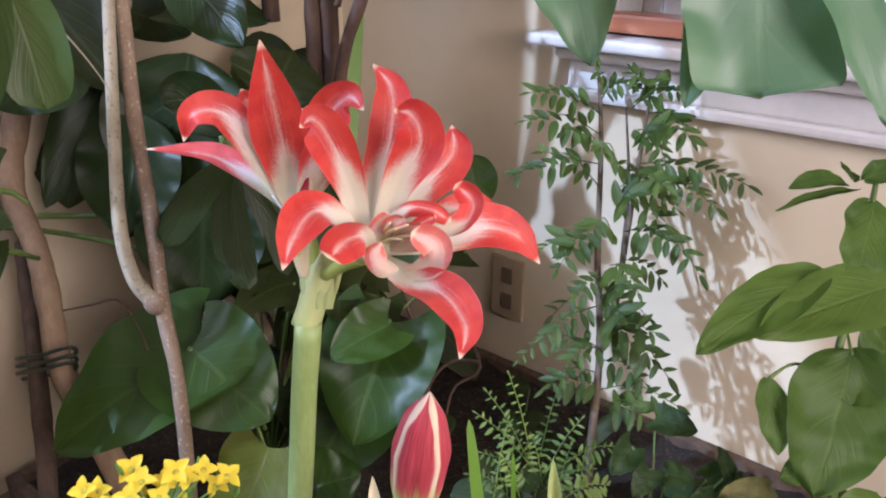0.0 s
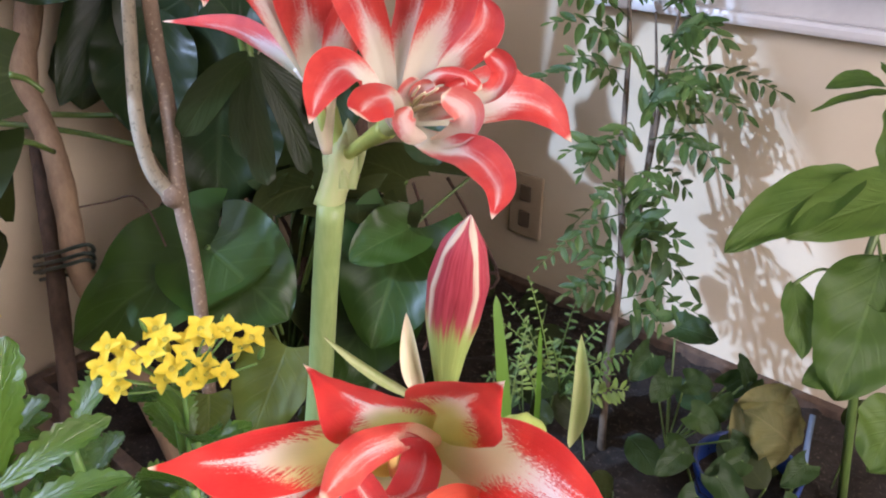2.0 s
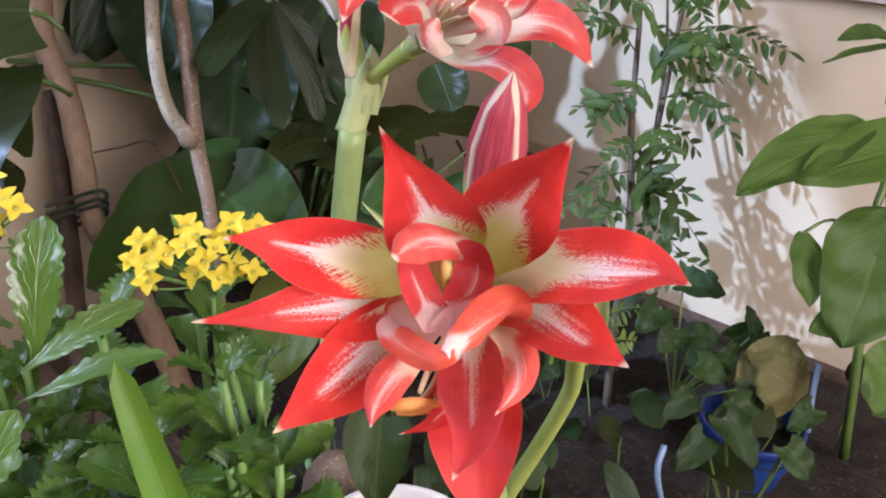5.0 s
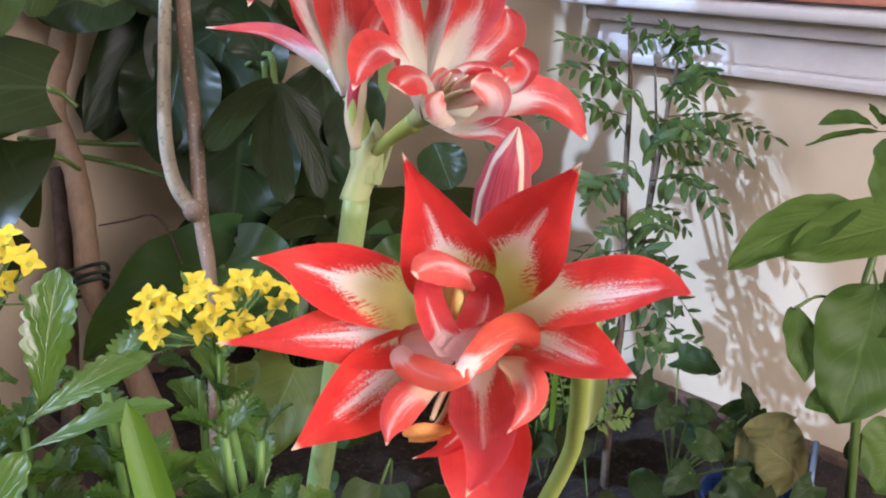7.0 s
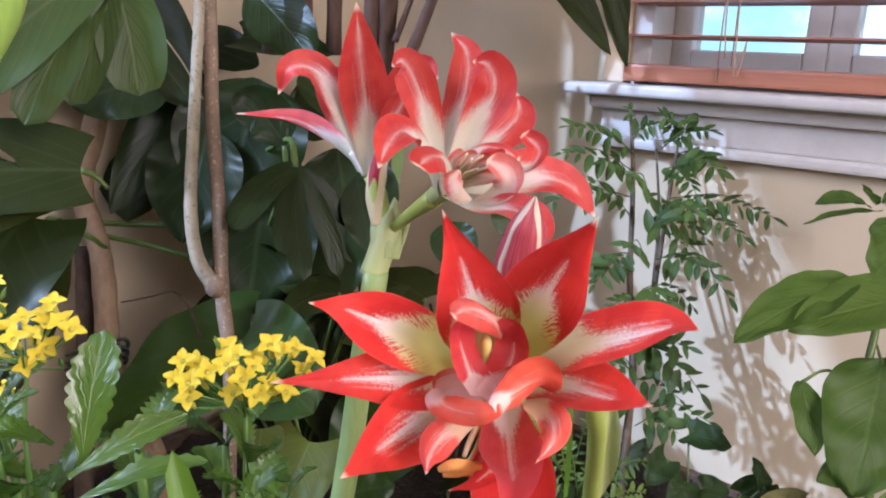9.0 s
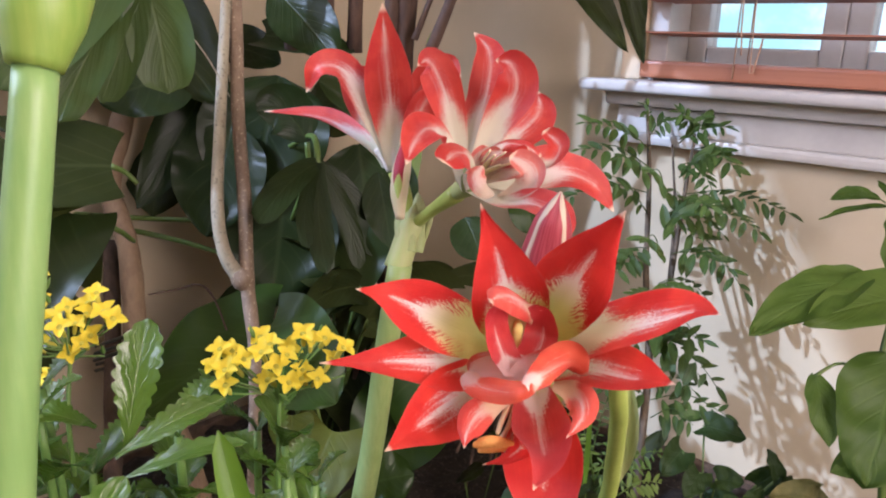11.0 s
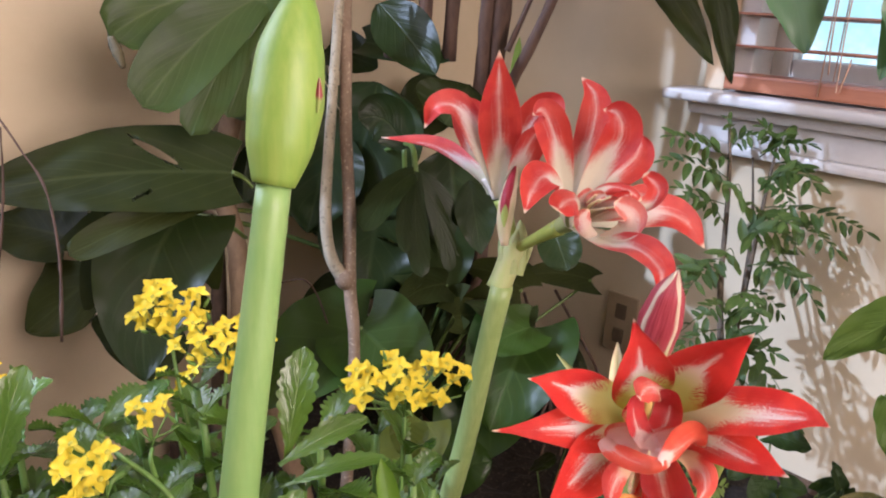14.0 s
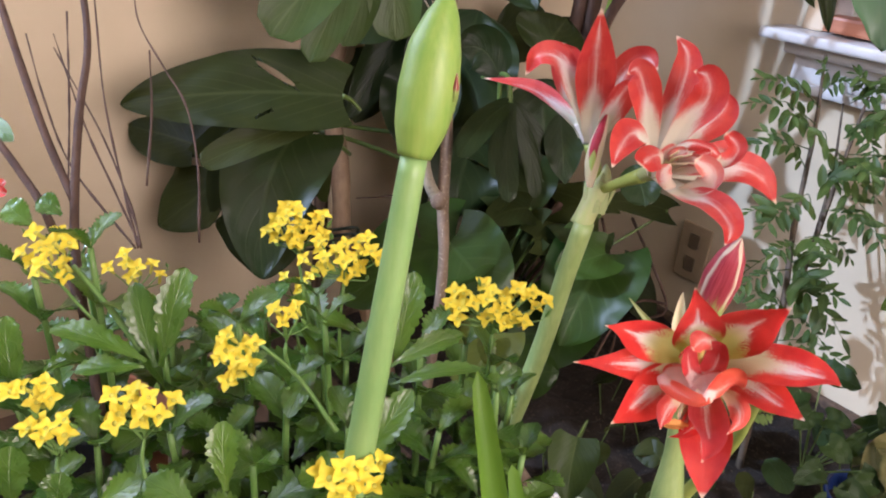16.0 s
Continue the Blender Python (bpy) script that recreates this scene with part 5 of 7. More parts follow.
for x, y, top, pairs, ln, seed in (
    (-0.41, 0.115, 0.47, 4, 0.085, 1), (-0.37, 0.175, 0.455, 3, 0.075, 2), (-0.44, 0.20, 0.43, 4, 0.085, 3), (-0.36, 0.105, 0.41, 4, 0.085, 4),
    (-0.49, 0.055, 0.48, 4, 0.085, 5), (-0.55, 0.08, 0.47, 4, 0.09, 6), (-0.46, 0.0, 0.44, 4, 0.085, 7), (-0.57, 0.0, 0.45, 4, 0.09, 8), (-0.42, -0.055, 0.40, 3, 0.085, 9),
    (-0.645, -0.115, 0.53, 4, 0.095, 10), (-0.58, -0.075, 0.43, 4, 0.09, 11), (-0.50, -0.10, 0.40, 4, 0.085, 12), (-0.70, -0.16, 0.49, 4, 0.09, 13), (-0.60, -0.19, 0.42, 4, 0.09, 14), (-0.54, -0.155, 0.38, 3, 0.085, 15), (-0.67, -0.04, 0.43, 4, 0.09, 16), (-0.47, -0.145, 0.37, 3, 0.08, 17), (-0.76, -0.10, 0.47, 4, 0.09, 18), (-0.64, 0.06, 0.40, 4, 0.09, 19), (-0.37, 0.0, 0.37, 3, 0.085, 20), (-0.31, 0.12, 0.36, 3, 0.08, 21), (-0.52, 0.10, 0.40, 4, 0.09, 22), (-0.43, 0.06, 0.36, 4, 0.09, 23), (-0.60, -0.03, 0.36, 4, 0.095, 24), (-0.52, -0.04, 0.35, 4, 0.09, 25), (-0.45, -0.10, 0.33, 4, 0.085, 26),
    (-0.66, -0.20, 0.36, 4, 0.095, 27), (-0.72, -0.10, 0.38, 4, 0.095, 28), (-0.56, -0.20, 0.33, 4, 0.09, 29), (-0.40, 0.03, 0.42, 3, 0.08, 30), (-0.69, 0.01, 0.38, 4, 0.09, 31), (-0.47, 0.14, 0.38, 4, 0.09, 32), (-0.34, 0.15, 0.38, 3, 0.075, 33), (-0.338, 0.152, 0.452, 4, 0.070, 40), (-0.352, 0.188, 0.425, 4, 0.068, 41), (-0.305, 0.165, 0.395, 4, 0.066, 42)):
    plant = kal_a if y > 0.09 and x > -0.5 else (kal_b if y > -0.08 else kal_c)
    rosette(plant, (x, y, top), (x * 0.97, y * 0.97, 0.25), pairs, ln, seed)
pot((-0.395, 0.125, 0.0), 0.085, 0.265, M_BLACK_POT, "black plastic pot of kalanchoe")
pot((-0.545, 0.005, 0.0), 0.09, 0.265, M_BLACK_POT, "black plastic pot of bushy kalanchoe")
pot((-0.62, -0.185, 0.0), 0.095, 0.265, M_BLACK_POT, "black plastic pot of kalanchoe beside the bare shrub")

leaf(kal_c, M_KAL, (-0.544, -0.094, 0.445), (-0.560, -0.098, 0.486), (-0.586, -0.093, 0.515), 0.0311, (0.551, -0.489, 0.676), 'fleshy', cup=0.15, wave=0.06, teeth=10, tooth=0.36, nu=8, nv=48)
leaf(kal_c, M_KAL, (-0.541, -0.090, 0.445), (-0.545, -0.077, 0.496), (-0.563, -0.052, 0.531), 0.0352, (0.551, -0.489, 0.676), 'fleshy', cup=0.15, wave=0.06, teeth=10, tooth=0.36, nu=8, nv=48)
leaf(kal_c, M_KAL, (-0.551, -0.100, 0.449), (-0.584, -0.133, 0.471), (-0.618, -0.165, 0.470), 0.0373, (-0.007, -0.095, 0.995), 'fleshy', cup=0.15, wave=0.06, teeth=10, tooth=0.36, nu=8, nv=48)
leaf(kal_c, M_KAL, (-0.542, -0.105, 0.450), (-0.551, -0.134, 0.458), (-0.561, -0.161, 0.453), 0.0322, (-0.007, -0.095, 0.995), 'fleshy', cup=0.15, wave=0.06, teeth=10, tooth=0.36, nu=8, nv=48)
leaf(kal_b, M_KAL, (-0.382, 0.066, 0.491), (-0.386, 0.076, 0.533), (-0.403, 0.096, 0.564), 0.0313, (0.650, -0.550, 0.524), 'fleshy', cup=0.15, wave=0.06, teeth=10, tooth=0.36, nu=8, nv=48)
leaf(kal_b, M_KAL, (-0.377, 0.056, 0.492), (-0.367, 0.087, 0.510), (-0.362, 0.124, 0.513), 0.0235, (0.319, -0.333, 0.887), 'fleshy', cup=0.15, wave=0.06, teeth=10, tooth=0.36, nu=8, nv=48)
leaf(kal_b, M_KAL, (-0.364, 0.048, 0.484), (-0.343, 0.079, 0.502), (-0.322, 0.112, 0.501), 0.0228, (-0.007, -0.095, 0.995), 'fleshy', cup=0.15, wave=0.06, teeth=10, tooth=0.36, nu=8, nv=48)
leaf(kal_b, M_KAL, (-0.314, -0.016, 0.459), (-0.308, 0.004, 0.494), (-0.312, 0.032, 0.518), 0.0276, (0.551, -0.489, 0.676), 'fleshy', cup=0.15, wave=0.06, teeth=10, tooth=0.36, nu=8, nv=48)
leaf(kal_c, M_KAL, (-0.369, -0.100, 0.435), (-0.377, -0.099, 0.464), (-0.392, -0.090, 0.484), 0.0276, (0.551, -0.489, 0.676), 'fleshy', cup=0.15, wave=0.06, teeth=10, tooth=0.36, nu=8, nv=48)
leaf(kal_c, M_KAL, (-0.593, -0.205, 0.424), (-0.606, -0.206, 0.462), (-0.628, -0.198, 0.488), 0.0363, (0.551, -0.489, 0.676), 'fleshy', cup=0.15, wave=0.06, teeth=10, tooth=0.36, nu=8, nv=48)
leaf(kal_c, M_KAL, (-0.466, -0.236, 0.409), (-0.472, -0.234, 0.435), (-0.485, -0.226, 0.453), 0.0380, (0.551, -0.489, 0.676), 'fleshy', cup=0.15, wave=0.06, teeth=10, tooth=0.36, nu=8, nv=48)
leaf(kal_c, M_KAL, (-0.427, -0.210, 0.428), (-0.429, -0.207, 0.443), (-0.435, -0.201, 0.453), 0.0267, (0.551, -0.489, 0.676), 'fleshy', cup=0.15, wave=0.06, teeth=10, tooth=0.36, nu=8, nv=48)
leaf(kal_b, M_KAL, (-0.476, 0.039, 0.444), (-0.456, 0.013, 0.443), (-0.435, -0.013, 0.425), 0.0292, (-0.077, -0.041, 0.996), 'fleshy', cup=0.15, wave=0.06, teeth=10, tooth=0.36, nu=8, nv=48)
leaf(kal_b, M_KAL, (-0.467, 0.084, 0.467), (-0.484, 0.067, 0.479), (-0.501, 0.052, 0.479), 0.0262, (0.102, -0.177, 0.979), 'fleshy', cup=0.15, wave=0.06, teeth=10, tooth=0.36, nu=8, nv=48)
leaf(kal_c, M_KAL, (-0.409, -0.187, 0.430), (-0.401, -0.172, 0.446), (-0.396, -0.155, 0.452), 0.0267, (0.319, -0.333, 0.887), 'fleshy', cup=0.15, wave=0.06, teeth=10, tooth=0.36, nu=8, nv=48)
leaf(kal_c, M_KAL, (-0.347, -0.131, 0.452), (-0.362, -0.145, 0.464), (-0.379, -0.157, 0.467), 0.0290, (0.212, -0.257, 0.943), 'fleshy', cup=0.15, wave=0.06, teeth=10, tooth=0.36, nu=8, nv=48)
leaf(kal_c, M_KAL, (-0.734, -0.119, 0.531), (-0.743, -0.128, 0.541), (-0.755, -0.134, 0.545), 0.0276, (0.551, -0.489, 0.676), 'fleshy', cup=0.15, wave=0.06, teeth=10, tooth=0.36, nu=8, nv=48)
leaf(kal_c, M_KAL, (-0.747, -0.145, 0.518), (-0.758, -0.156, 0.531), (-0.774, -0.163, 0.537), 0.0322, (0.551, -0.489, 0.676), 'fleshy', cup=0.15, wave=0.06, teeth=10, tooth=0.36, nu=8, nv=48)

# ---- monstera on its pole ----
monstera = thing("monstera", (-0.84, 0.37, 0.03), "large monstera with split dark leaves tied to a pole", "potted plant")

trunk = tube("trunk", monstera, M_TRUNK, [(-0.80, 0.37, 0.03), (-0.83, 0.345, 0.20), (-0.937, 0.349, 0.296), (-0.978, 0.366, 0.360), (-1.015, 0.381, 0.440), (-1.073, 0.389, 0.514), (-1.100, 0.421, 0.585), (-1.126, 0.458, 0.661)], (0.018, 0.017, 0.016, 0.0165, 0.0155, 0.016, 0.0165, 0.0155), 14, 44, 0.10)
tube("pole", monstera, M_POLE, [(-0.855, 0.245, 0.044), (-0.932, 0.295, 0.145), (-1.022, 0.351, 0.298), (-1.104, 0.397, 0.423)], (0.013, 0.013, 0.012, 0.011), 12, 24, 0.12, "dark fibrous support pole")
tube("tie", monstera, M_TIE, [(-1.029, 0.328, 0.292), (-0.946, 0.332, 0.329), (-0.911, 0.355, 0.343), (-0.943, 0.367, 0.312), (-1.069, 0.346, 0.258)], (0.0028, 0.0028), 7, 20)
tube("tie", monstera, M_TIE, [(-1.026, 0.325, 0.282), (-0.943, 0.329, 0.319), (-0.908, 0.352, 0.333), (-0.940, 0.364, 0.302), (-1.066, 0.343, 0.247)], (0.0028, 0.0028), 7, 20)
tube("tie", monstera, M_TIE, [(-1.023, 0.322, 0.273), (-0.941, 0.326, 0.311), (-0.906, 0.349, 0.325), (-0.938, 0.361, 0.293), (-1.064, 0.340, 0.238)], (0.0028, 0.0028), 7, 20)
leaf(monstera, M_DRY, (-0.911, 0.168, 0.762), (-0.898, 0.168, 0.742), (-0.888, 0.172, 0.720), 0.0137, (0.482, -0.729, 0.486), 'lance', wave=0.2)
lobed(monstera, M_LEAF_SHADED, (-0.7556, 0.5248, 0.5784), [((-0.7479, 0.4712, 0.5725), (-0.7218, 0.4025, 0.5209), 0.040), ((-0.7207, 0.4911, 0.5184), (-0.6830, 0.4768, 0.4509), 0.034), ((-0.7184, 0.5452, 0.5231), (-0.6967, 0.5468, 0.4399), 0.028), ((-0.7455, 0.5569, 0.5581), (-0.7139, 0.5803, 0.4986), 0.024), ((-0.7390, 0.4769, 0.5324), (-0.7030, 0.4637, 0.4819), 0.022)], (0.7177, -0.4943, 0.4905), "dark glossy leaf cut into hanging fingers", [(-0.7556, 0.5248, 0.5784), (-0.8021, 0.5528, 0.6081), (-0.8997, 0.5825, 0.5777)])
leaf(monstera, M_LEAF_SHADED, (-0.8173, 0.5556, 0.5976), (-0.8511, 0.5485, 0.6590), (-0.8678, 0.5085, 0.6378), 0.0750, (0.8269, -0.5288, 0.1913), "round", stalk=([(-0.8173, 0.5556, 0.5976), (-0.8226, 0.5598, 0.5504), (-0.8601, 0.5587, 0.4783)], 0.004), wave=0.05, cup=0.1, nu=12, nv=30)
leaf(monstera, M_LEAF_SHADED, (-0.8968, 0.5648, 0.8035), (-0.8267, 0.5682, 0.7578), (-0.7653, 0.5642, 0.7116), 0.0850, (0.8222, -0.5607, 0.0981), "ovate", wave=0.05, cup=0.1, nu=12, nv=30)
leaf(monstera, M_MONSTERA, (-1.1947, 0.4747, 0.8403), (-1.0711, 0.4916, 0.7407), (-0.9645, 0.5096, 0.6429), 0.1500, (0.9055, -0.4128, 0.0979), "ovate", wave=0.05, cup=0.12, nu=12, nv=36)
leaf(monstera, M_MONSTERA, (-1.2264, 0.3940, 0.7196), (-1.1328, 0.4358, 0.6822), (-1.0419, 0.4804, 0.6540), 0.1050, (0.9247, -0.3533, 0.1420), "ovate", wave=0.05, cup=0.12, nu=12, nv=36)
leaf(monstera, M_LEAF_SHADED, (-1.0514, 0.5701, 0.7010), (-1.0469, 0.5029, 0.6013), (-1.0514, 0.4172, 0.4819), 0.0900, (0.8815, -0.4206, 0.2143), "ovate", wave=0.05, cup=0.12, nu=12, nv=36)
lobed(monstera, M_LEAF_LIT, (-0.8481, 0.3369, 0.8071), [((-0.8867, 0.2557, 0.8219), (-0.8989, 0.1638, 0.7527), 0.085), ((-0.8583, 0.2628, 0.7750), (-0.8513, 0.1767, 0.6766), 0.085), ((-0.8544, 0.2918, 0.7496), (-0.8505, 0.2339, 0.6393), 0.056), ((-0.8367, 0.3236, 0.7507), (-0.8419, 0.2798, 0.6597), 0.050), ((-0.8309, 0.3525, 0.7715), (-0.8089, 0.3447, 0.6702), 0.075)], (0.8366, -0.4968, 0.2308), "dark split leaf with a browned edge", [(-0.8481, 0.3369, 0.8071), (-0.8752, 0.3828, 0.8398), (-0.9140, 0.4357, 0.9144)])
tube("dry_edge", monstera, M_DRY, [(-0.8959, 0.1639, 0.7529), (-0.8850, 0.1666, 0.7349), (-0.8766, 0.1682, 0.7199)], (0.0040, 0.0065, 0.0030), 8, 8, label="browned leaf edge")
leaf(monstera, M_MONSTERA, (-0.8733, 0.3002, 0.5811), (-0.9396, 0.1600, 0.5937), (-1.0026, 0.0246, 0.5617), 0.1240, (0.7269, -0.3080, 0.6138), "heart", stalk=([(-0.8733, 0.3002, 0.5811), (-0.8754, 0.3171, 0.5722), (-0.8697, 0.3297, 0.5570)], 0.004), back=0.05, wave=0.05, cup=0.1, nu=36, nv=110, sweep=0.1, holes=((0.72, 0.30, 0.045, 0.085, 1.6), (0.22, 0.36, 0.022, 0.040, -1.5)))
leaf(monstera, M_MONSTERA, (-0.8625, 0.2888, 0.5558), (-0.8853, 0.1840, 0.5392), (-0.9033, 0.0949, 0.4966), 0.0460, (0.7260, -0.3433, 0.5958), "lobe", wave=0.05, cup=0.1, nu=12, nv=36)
leaf(monstera, M_LEAF_SHADED, (-0.9011, 0.2453, 0.5303), (-0.8875, 0.1616, 0.4676), (-0.8057, 0.1380, 0.3528), 0.1500, (0.7801, -0.3498, 0.5187), "heart", back=0.15, wave=0.05, cup=0.12, nu=14, nv=40)
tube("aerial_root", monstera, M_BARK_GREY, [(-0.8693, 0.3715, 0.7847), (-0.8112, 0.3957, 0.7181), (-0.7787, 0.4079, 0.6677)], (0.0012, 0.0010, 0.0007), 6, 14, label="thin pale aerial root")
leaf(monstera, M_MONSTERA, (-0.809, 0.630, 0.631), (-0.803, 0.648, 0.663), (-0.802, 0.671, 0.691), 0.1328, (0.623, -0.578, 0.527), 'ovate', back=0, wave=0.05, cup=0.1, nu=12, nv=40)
leaf(monstera, M_LEAF_SHADED, (-0.725, 0.605, 0.563), (-0.694, 0.589, 0.518), (-0.670, 0.580, 0.467), 0.0589, (0.623, -0.578, 0.527), 'lance', back=0, wave=0.05, cup=0.1, nu=12, nv=40)
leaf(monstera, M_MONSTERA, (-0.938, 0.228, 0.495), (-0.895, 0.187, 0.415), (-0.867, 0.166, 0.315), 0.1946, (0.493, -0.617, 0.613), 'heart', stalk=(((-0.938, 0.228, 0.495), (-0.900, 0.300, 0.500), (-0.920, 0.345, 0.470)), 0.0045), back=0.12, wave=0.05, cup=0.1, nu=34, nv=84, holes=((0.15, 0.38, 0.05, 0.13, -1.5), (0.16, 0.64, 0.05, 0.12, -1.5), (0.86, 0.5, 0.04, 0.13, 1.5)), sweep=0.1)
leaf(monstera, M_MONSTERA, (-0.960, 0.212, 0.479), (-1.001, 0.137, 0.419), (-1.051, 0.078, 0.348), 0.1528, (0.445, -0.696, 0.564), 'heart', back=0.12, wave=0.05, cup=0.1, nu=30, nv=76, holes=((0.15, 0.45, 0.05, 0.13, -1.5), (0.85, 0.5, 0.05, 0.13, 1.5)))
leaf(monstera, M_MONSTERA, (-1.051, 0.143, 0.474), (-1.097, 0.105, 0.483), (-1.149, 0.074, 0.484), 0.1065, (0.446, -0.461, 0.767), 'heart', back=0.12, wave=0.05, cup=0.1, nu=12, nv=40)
leaf(monstera, M_LEAF_SHADED, (-0.935, 0.598, 0.683), (-0.915, 0.550, 0.588), (-0.909, 0.515, 0.481), 0.1937, (0.623, -0.578, 0.527), 'ovate', back=0, wave=0.05, cup=0.1, nu=12, nv=40)
leaf(monstera, M_LEAF_SHADED, (-0.836, 0.670, 0.585), (-0.799, 0.654, 0.508), (-0.773, 0.649, 0.421), 0.1581, (0.623, -0.578, 0.527), 'ovate', back=0, wave=0.05, cup=0.1, nu=12, nv=40)
leaf(monstera, M_LEAF_SHADED, (-0.884, 0.568, 0.528), (-0.860, 0.534, 0.446), (-0.848, 0.511, 0.354), 0.1753, (0.623, -0.578, 0.527), 'ovate', back=0, wave=0.05, cup=0.1, nu=12, nv=40)
leaf(monstera, M_LEAF_SHADED, (-0.842, 0.633, 0.502), (-0.818, 0.601, 0.423), (-0.805, 0.580, 0.334), 0.1687, (0.623, -0.578, 0.527), 'ovate', back=0, wave=0.05, cup=0.1, nu=12, nv=40)
leaf(monstera, M_LEAF_SHADED, (-0.952, 0.523, 0.611), (-0.936, 0.486, 0.537), (-0.931, 0.459, 0.454), 0.1372, (0.623, -0.578, 0.527), 'ovate', back=0, wave=0.05, cup=0.1, nu=12, nv=40)
leaf(monstera, M_LEAF_SHADED, (-1.003, 0.458, 0.682), (-1.016, 0.407, 0.663), (-1.035, 0.366, 0.643), 0.1068, (0.555, -0.823, 0.121), 'heart', back=0.12, wave=0.05, cup=0.1, nu=12, nv=40)
leaf(monstera, M_LEAF_SHADED, (-1.070, 0.598, 0.728), (-1.029, 0.619, 0.716), (-0.993, 0.645, 0.698), 0.0893, (0.446, -0.541, 0.713), 'heart', back=0.12, wave=0.05, cup=0.1, nu=12, nv=40)
leaf(monstera, M_LEAF_SHADED, (-0.981, 0.608, 0.741), (-0.920, 0.645, 0.737), (-0.868, 0.690, 0.720), 0.0852, (0.474, -0.435, 0.766), 'heart', back=0.12, wave=0.05, cup=0.1, nu=12, nv=40)
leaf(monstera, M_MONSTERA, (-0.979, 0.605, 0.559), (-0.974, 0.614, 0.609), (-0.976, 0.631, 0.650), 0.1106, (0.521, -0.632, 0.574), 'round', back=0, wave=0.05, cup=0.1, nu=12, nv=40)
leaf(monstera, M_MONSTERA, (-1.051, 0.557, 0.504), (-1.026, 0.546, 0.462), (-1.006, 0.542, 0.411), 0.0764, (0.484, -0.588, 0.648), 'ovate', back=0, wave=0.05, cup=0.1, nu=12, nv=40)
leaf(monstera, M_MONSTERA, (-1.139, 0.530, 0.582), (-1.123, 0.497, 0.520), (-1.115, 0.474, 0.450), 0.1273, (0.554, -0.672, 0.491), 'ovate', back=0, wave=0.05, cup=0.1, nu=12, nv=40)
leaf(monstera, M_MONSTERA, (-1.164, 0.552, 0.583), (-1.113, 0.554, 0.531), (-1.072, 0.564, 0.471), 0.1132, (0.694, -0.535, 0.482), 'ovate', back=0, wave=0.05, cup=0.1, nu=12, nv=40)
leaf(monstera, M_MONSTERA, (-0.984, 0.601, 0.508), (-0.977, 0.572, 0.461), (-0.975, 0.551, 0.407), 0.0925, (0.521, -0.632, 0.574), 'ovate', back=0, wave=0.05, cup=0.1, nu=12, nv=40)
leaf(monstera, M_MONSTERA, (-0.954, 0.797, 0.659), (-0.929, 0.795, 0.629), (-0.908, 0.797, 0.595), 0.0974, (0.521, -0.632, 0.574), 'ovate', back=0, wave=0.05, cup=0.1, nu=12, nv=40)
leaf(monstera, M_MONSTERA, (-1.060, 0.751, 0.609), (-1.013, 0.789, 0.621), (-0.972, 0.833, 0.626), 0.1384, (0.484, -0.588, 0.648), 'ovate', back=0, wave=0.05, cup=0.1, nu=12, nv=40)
tube('petiole', monstera, M_PETIOLE, [(-1.165, 0.369, 0.462), (-1.066, 0.436, 0.462), (-0.989, 0.513, 0.460)], (0.0040, 0.0042, 0.0036,), 8, 8, 0.0, '')
tube('petiole', monstera, M_PETIOLE, [(-1.139, 0.357, 0.454), (-1.070, 0.411, 0.447), (-1.001, 0.471, 0.429), (-0.936, 0.525, 0.405), (-0.871, 0.574, 0.396), (-0.820, 0.634, 0.379)], (0.0046, 0.0044, 0.0040, 0.0038, 0.0036, 0.0034,), 8, 16, 0.0, '')

# ---- philodendron with broad glossy leaves ----
philo = thing("philodendron", (-0.80, 0.58, 0.03), "philodendron with broad glossy heart-shaped leaves", "potted plant")

leaf(philo, M_HEART_LIT, (-0.779, 0.466, 0.347), (-0.804, 0.362, 0.320), (-0.838, 0.281, 0.258), 0.1771, (0.251, -0.526, 0.812), 'heart', stalk=(((-0.779, 0.466, 0.347), (-0.785, 0.516, 0.294), (-0.766, 0.536, 0.178)), 0.0040), back=0.22, wave=0.05, cup=0.1, nu=12, nv=32)
leaf(philo, M_HEART_LIT, (-0.771, 0.441, 0.354), (-0.705, 0.448, 0.328), (-0.655, 0.468, 0.283), 0.1550, (0.548, -0.448, 0.706), 'heart', stalk=(((-0.771, 0.441, 0.354), (-0.784, 0.511, 0.260), (-0.747, 0.526, 0.133)), 0.0040), back=0.22, wave=0.05, cup=0.1, nu=12, nv=32)
leaf(philo, M_HEART_LIT, (-0.643, 0.672, 0.339), (-0.619, 0.606, 0.286), (-0.614, 0.564, 0.207), 0.1650, (0.484, -0.588, 0.648), 'heart', stalk=(((-0.643, 0.672, 0.339), (-0.693, 0.664, 0.297), (-0.704, 0.609, 0.166)), 0.0040), back=0.22, wave=0.05, cup=0.1, nu=12, nv=32)
leaf(philo, M_HEART_LIT, (-0.624, 0.652, 0.350), (-0.636, 0.605, 0.343), (-0.654, 0.570, 0.324), 0.0824, (0.372, -0.597, 0.710), 'heart', back=0.22, wave=0.05, cup=0.1, nu=12, nv=32)
leaf(philo, M_HEART_LIT, (-0.672, 0.639, 0.222), (-0.670, 0.581, 0.186), (-0.675, 0.532, 0.138), 0.1514, (0.446, -0.541, 0.713), 'heart', back=0.22, wave=0.05, cup=0.1, nu=12, nv=32)
leaf(philo, M_YELLOWING, (-0.654, 0.460, 0.248), (-0.644, 0.416, 0.206), (-0.639, 0.381, 0.154), 0.1040, (0.392, -0.613, 0.686), 'heart', back=0.15, wave=0.05, cup=0.1, nu=12, nv=32)
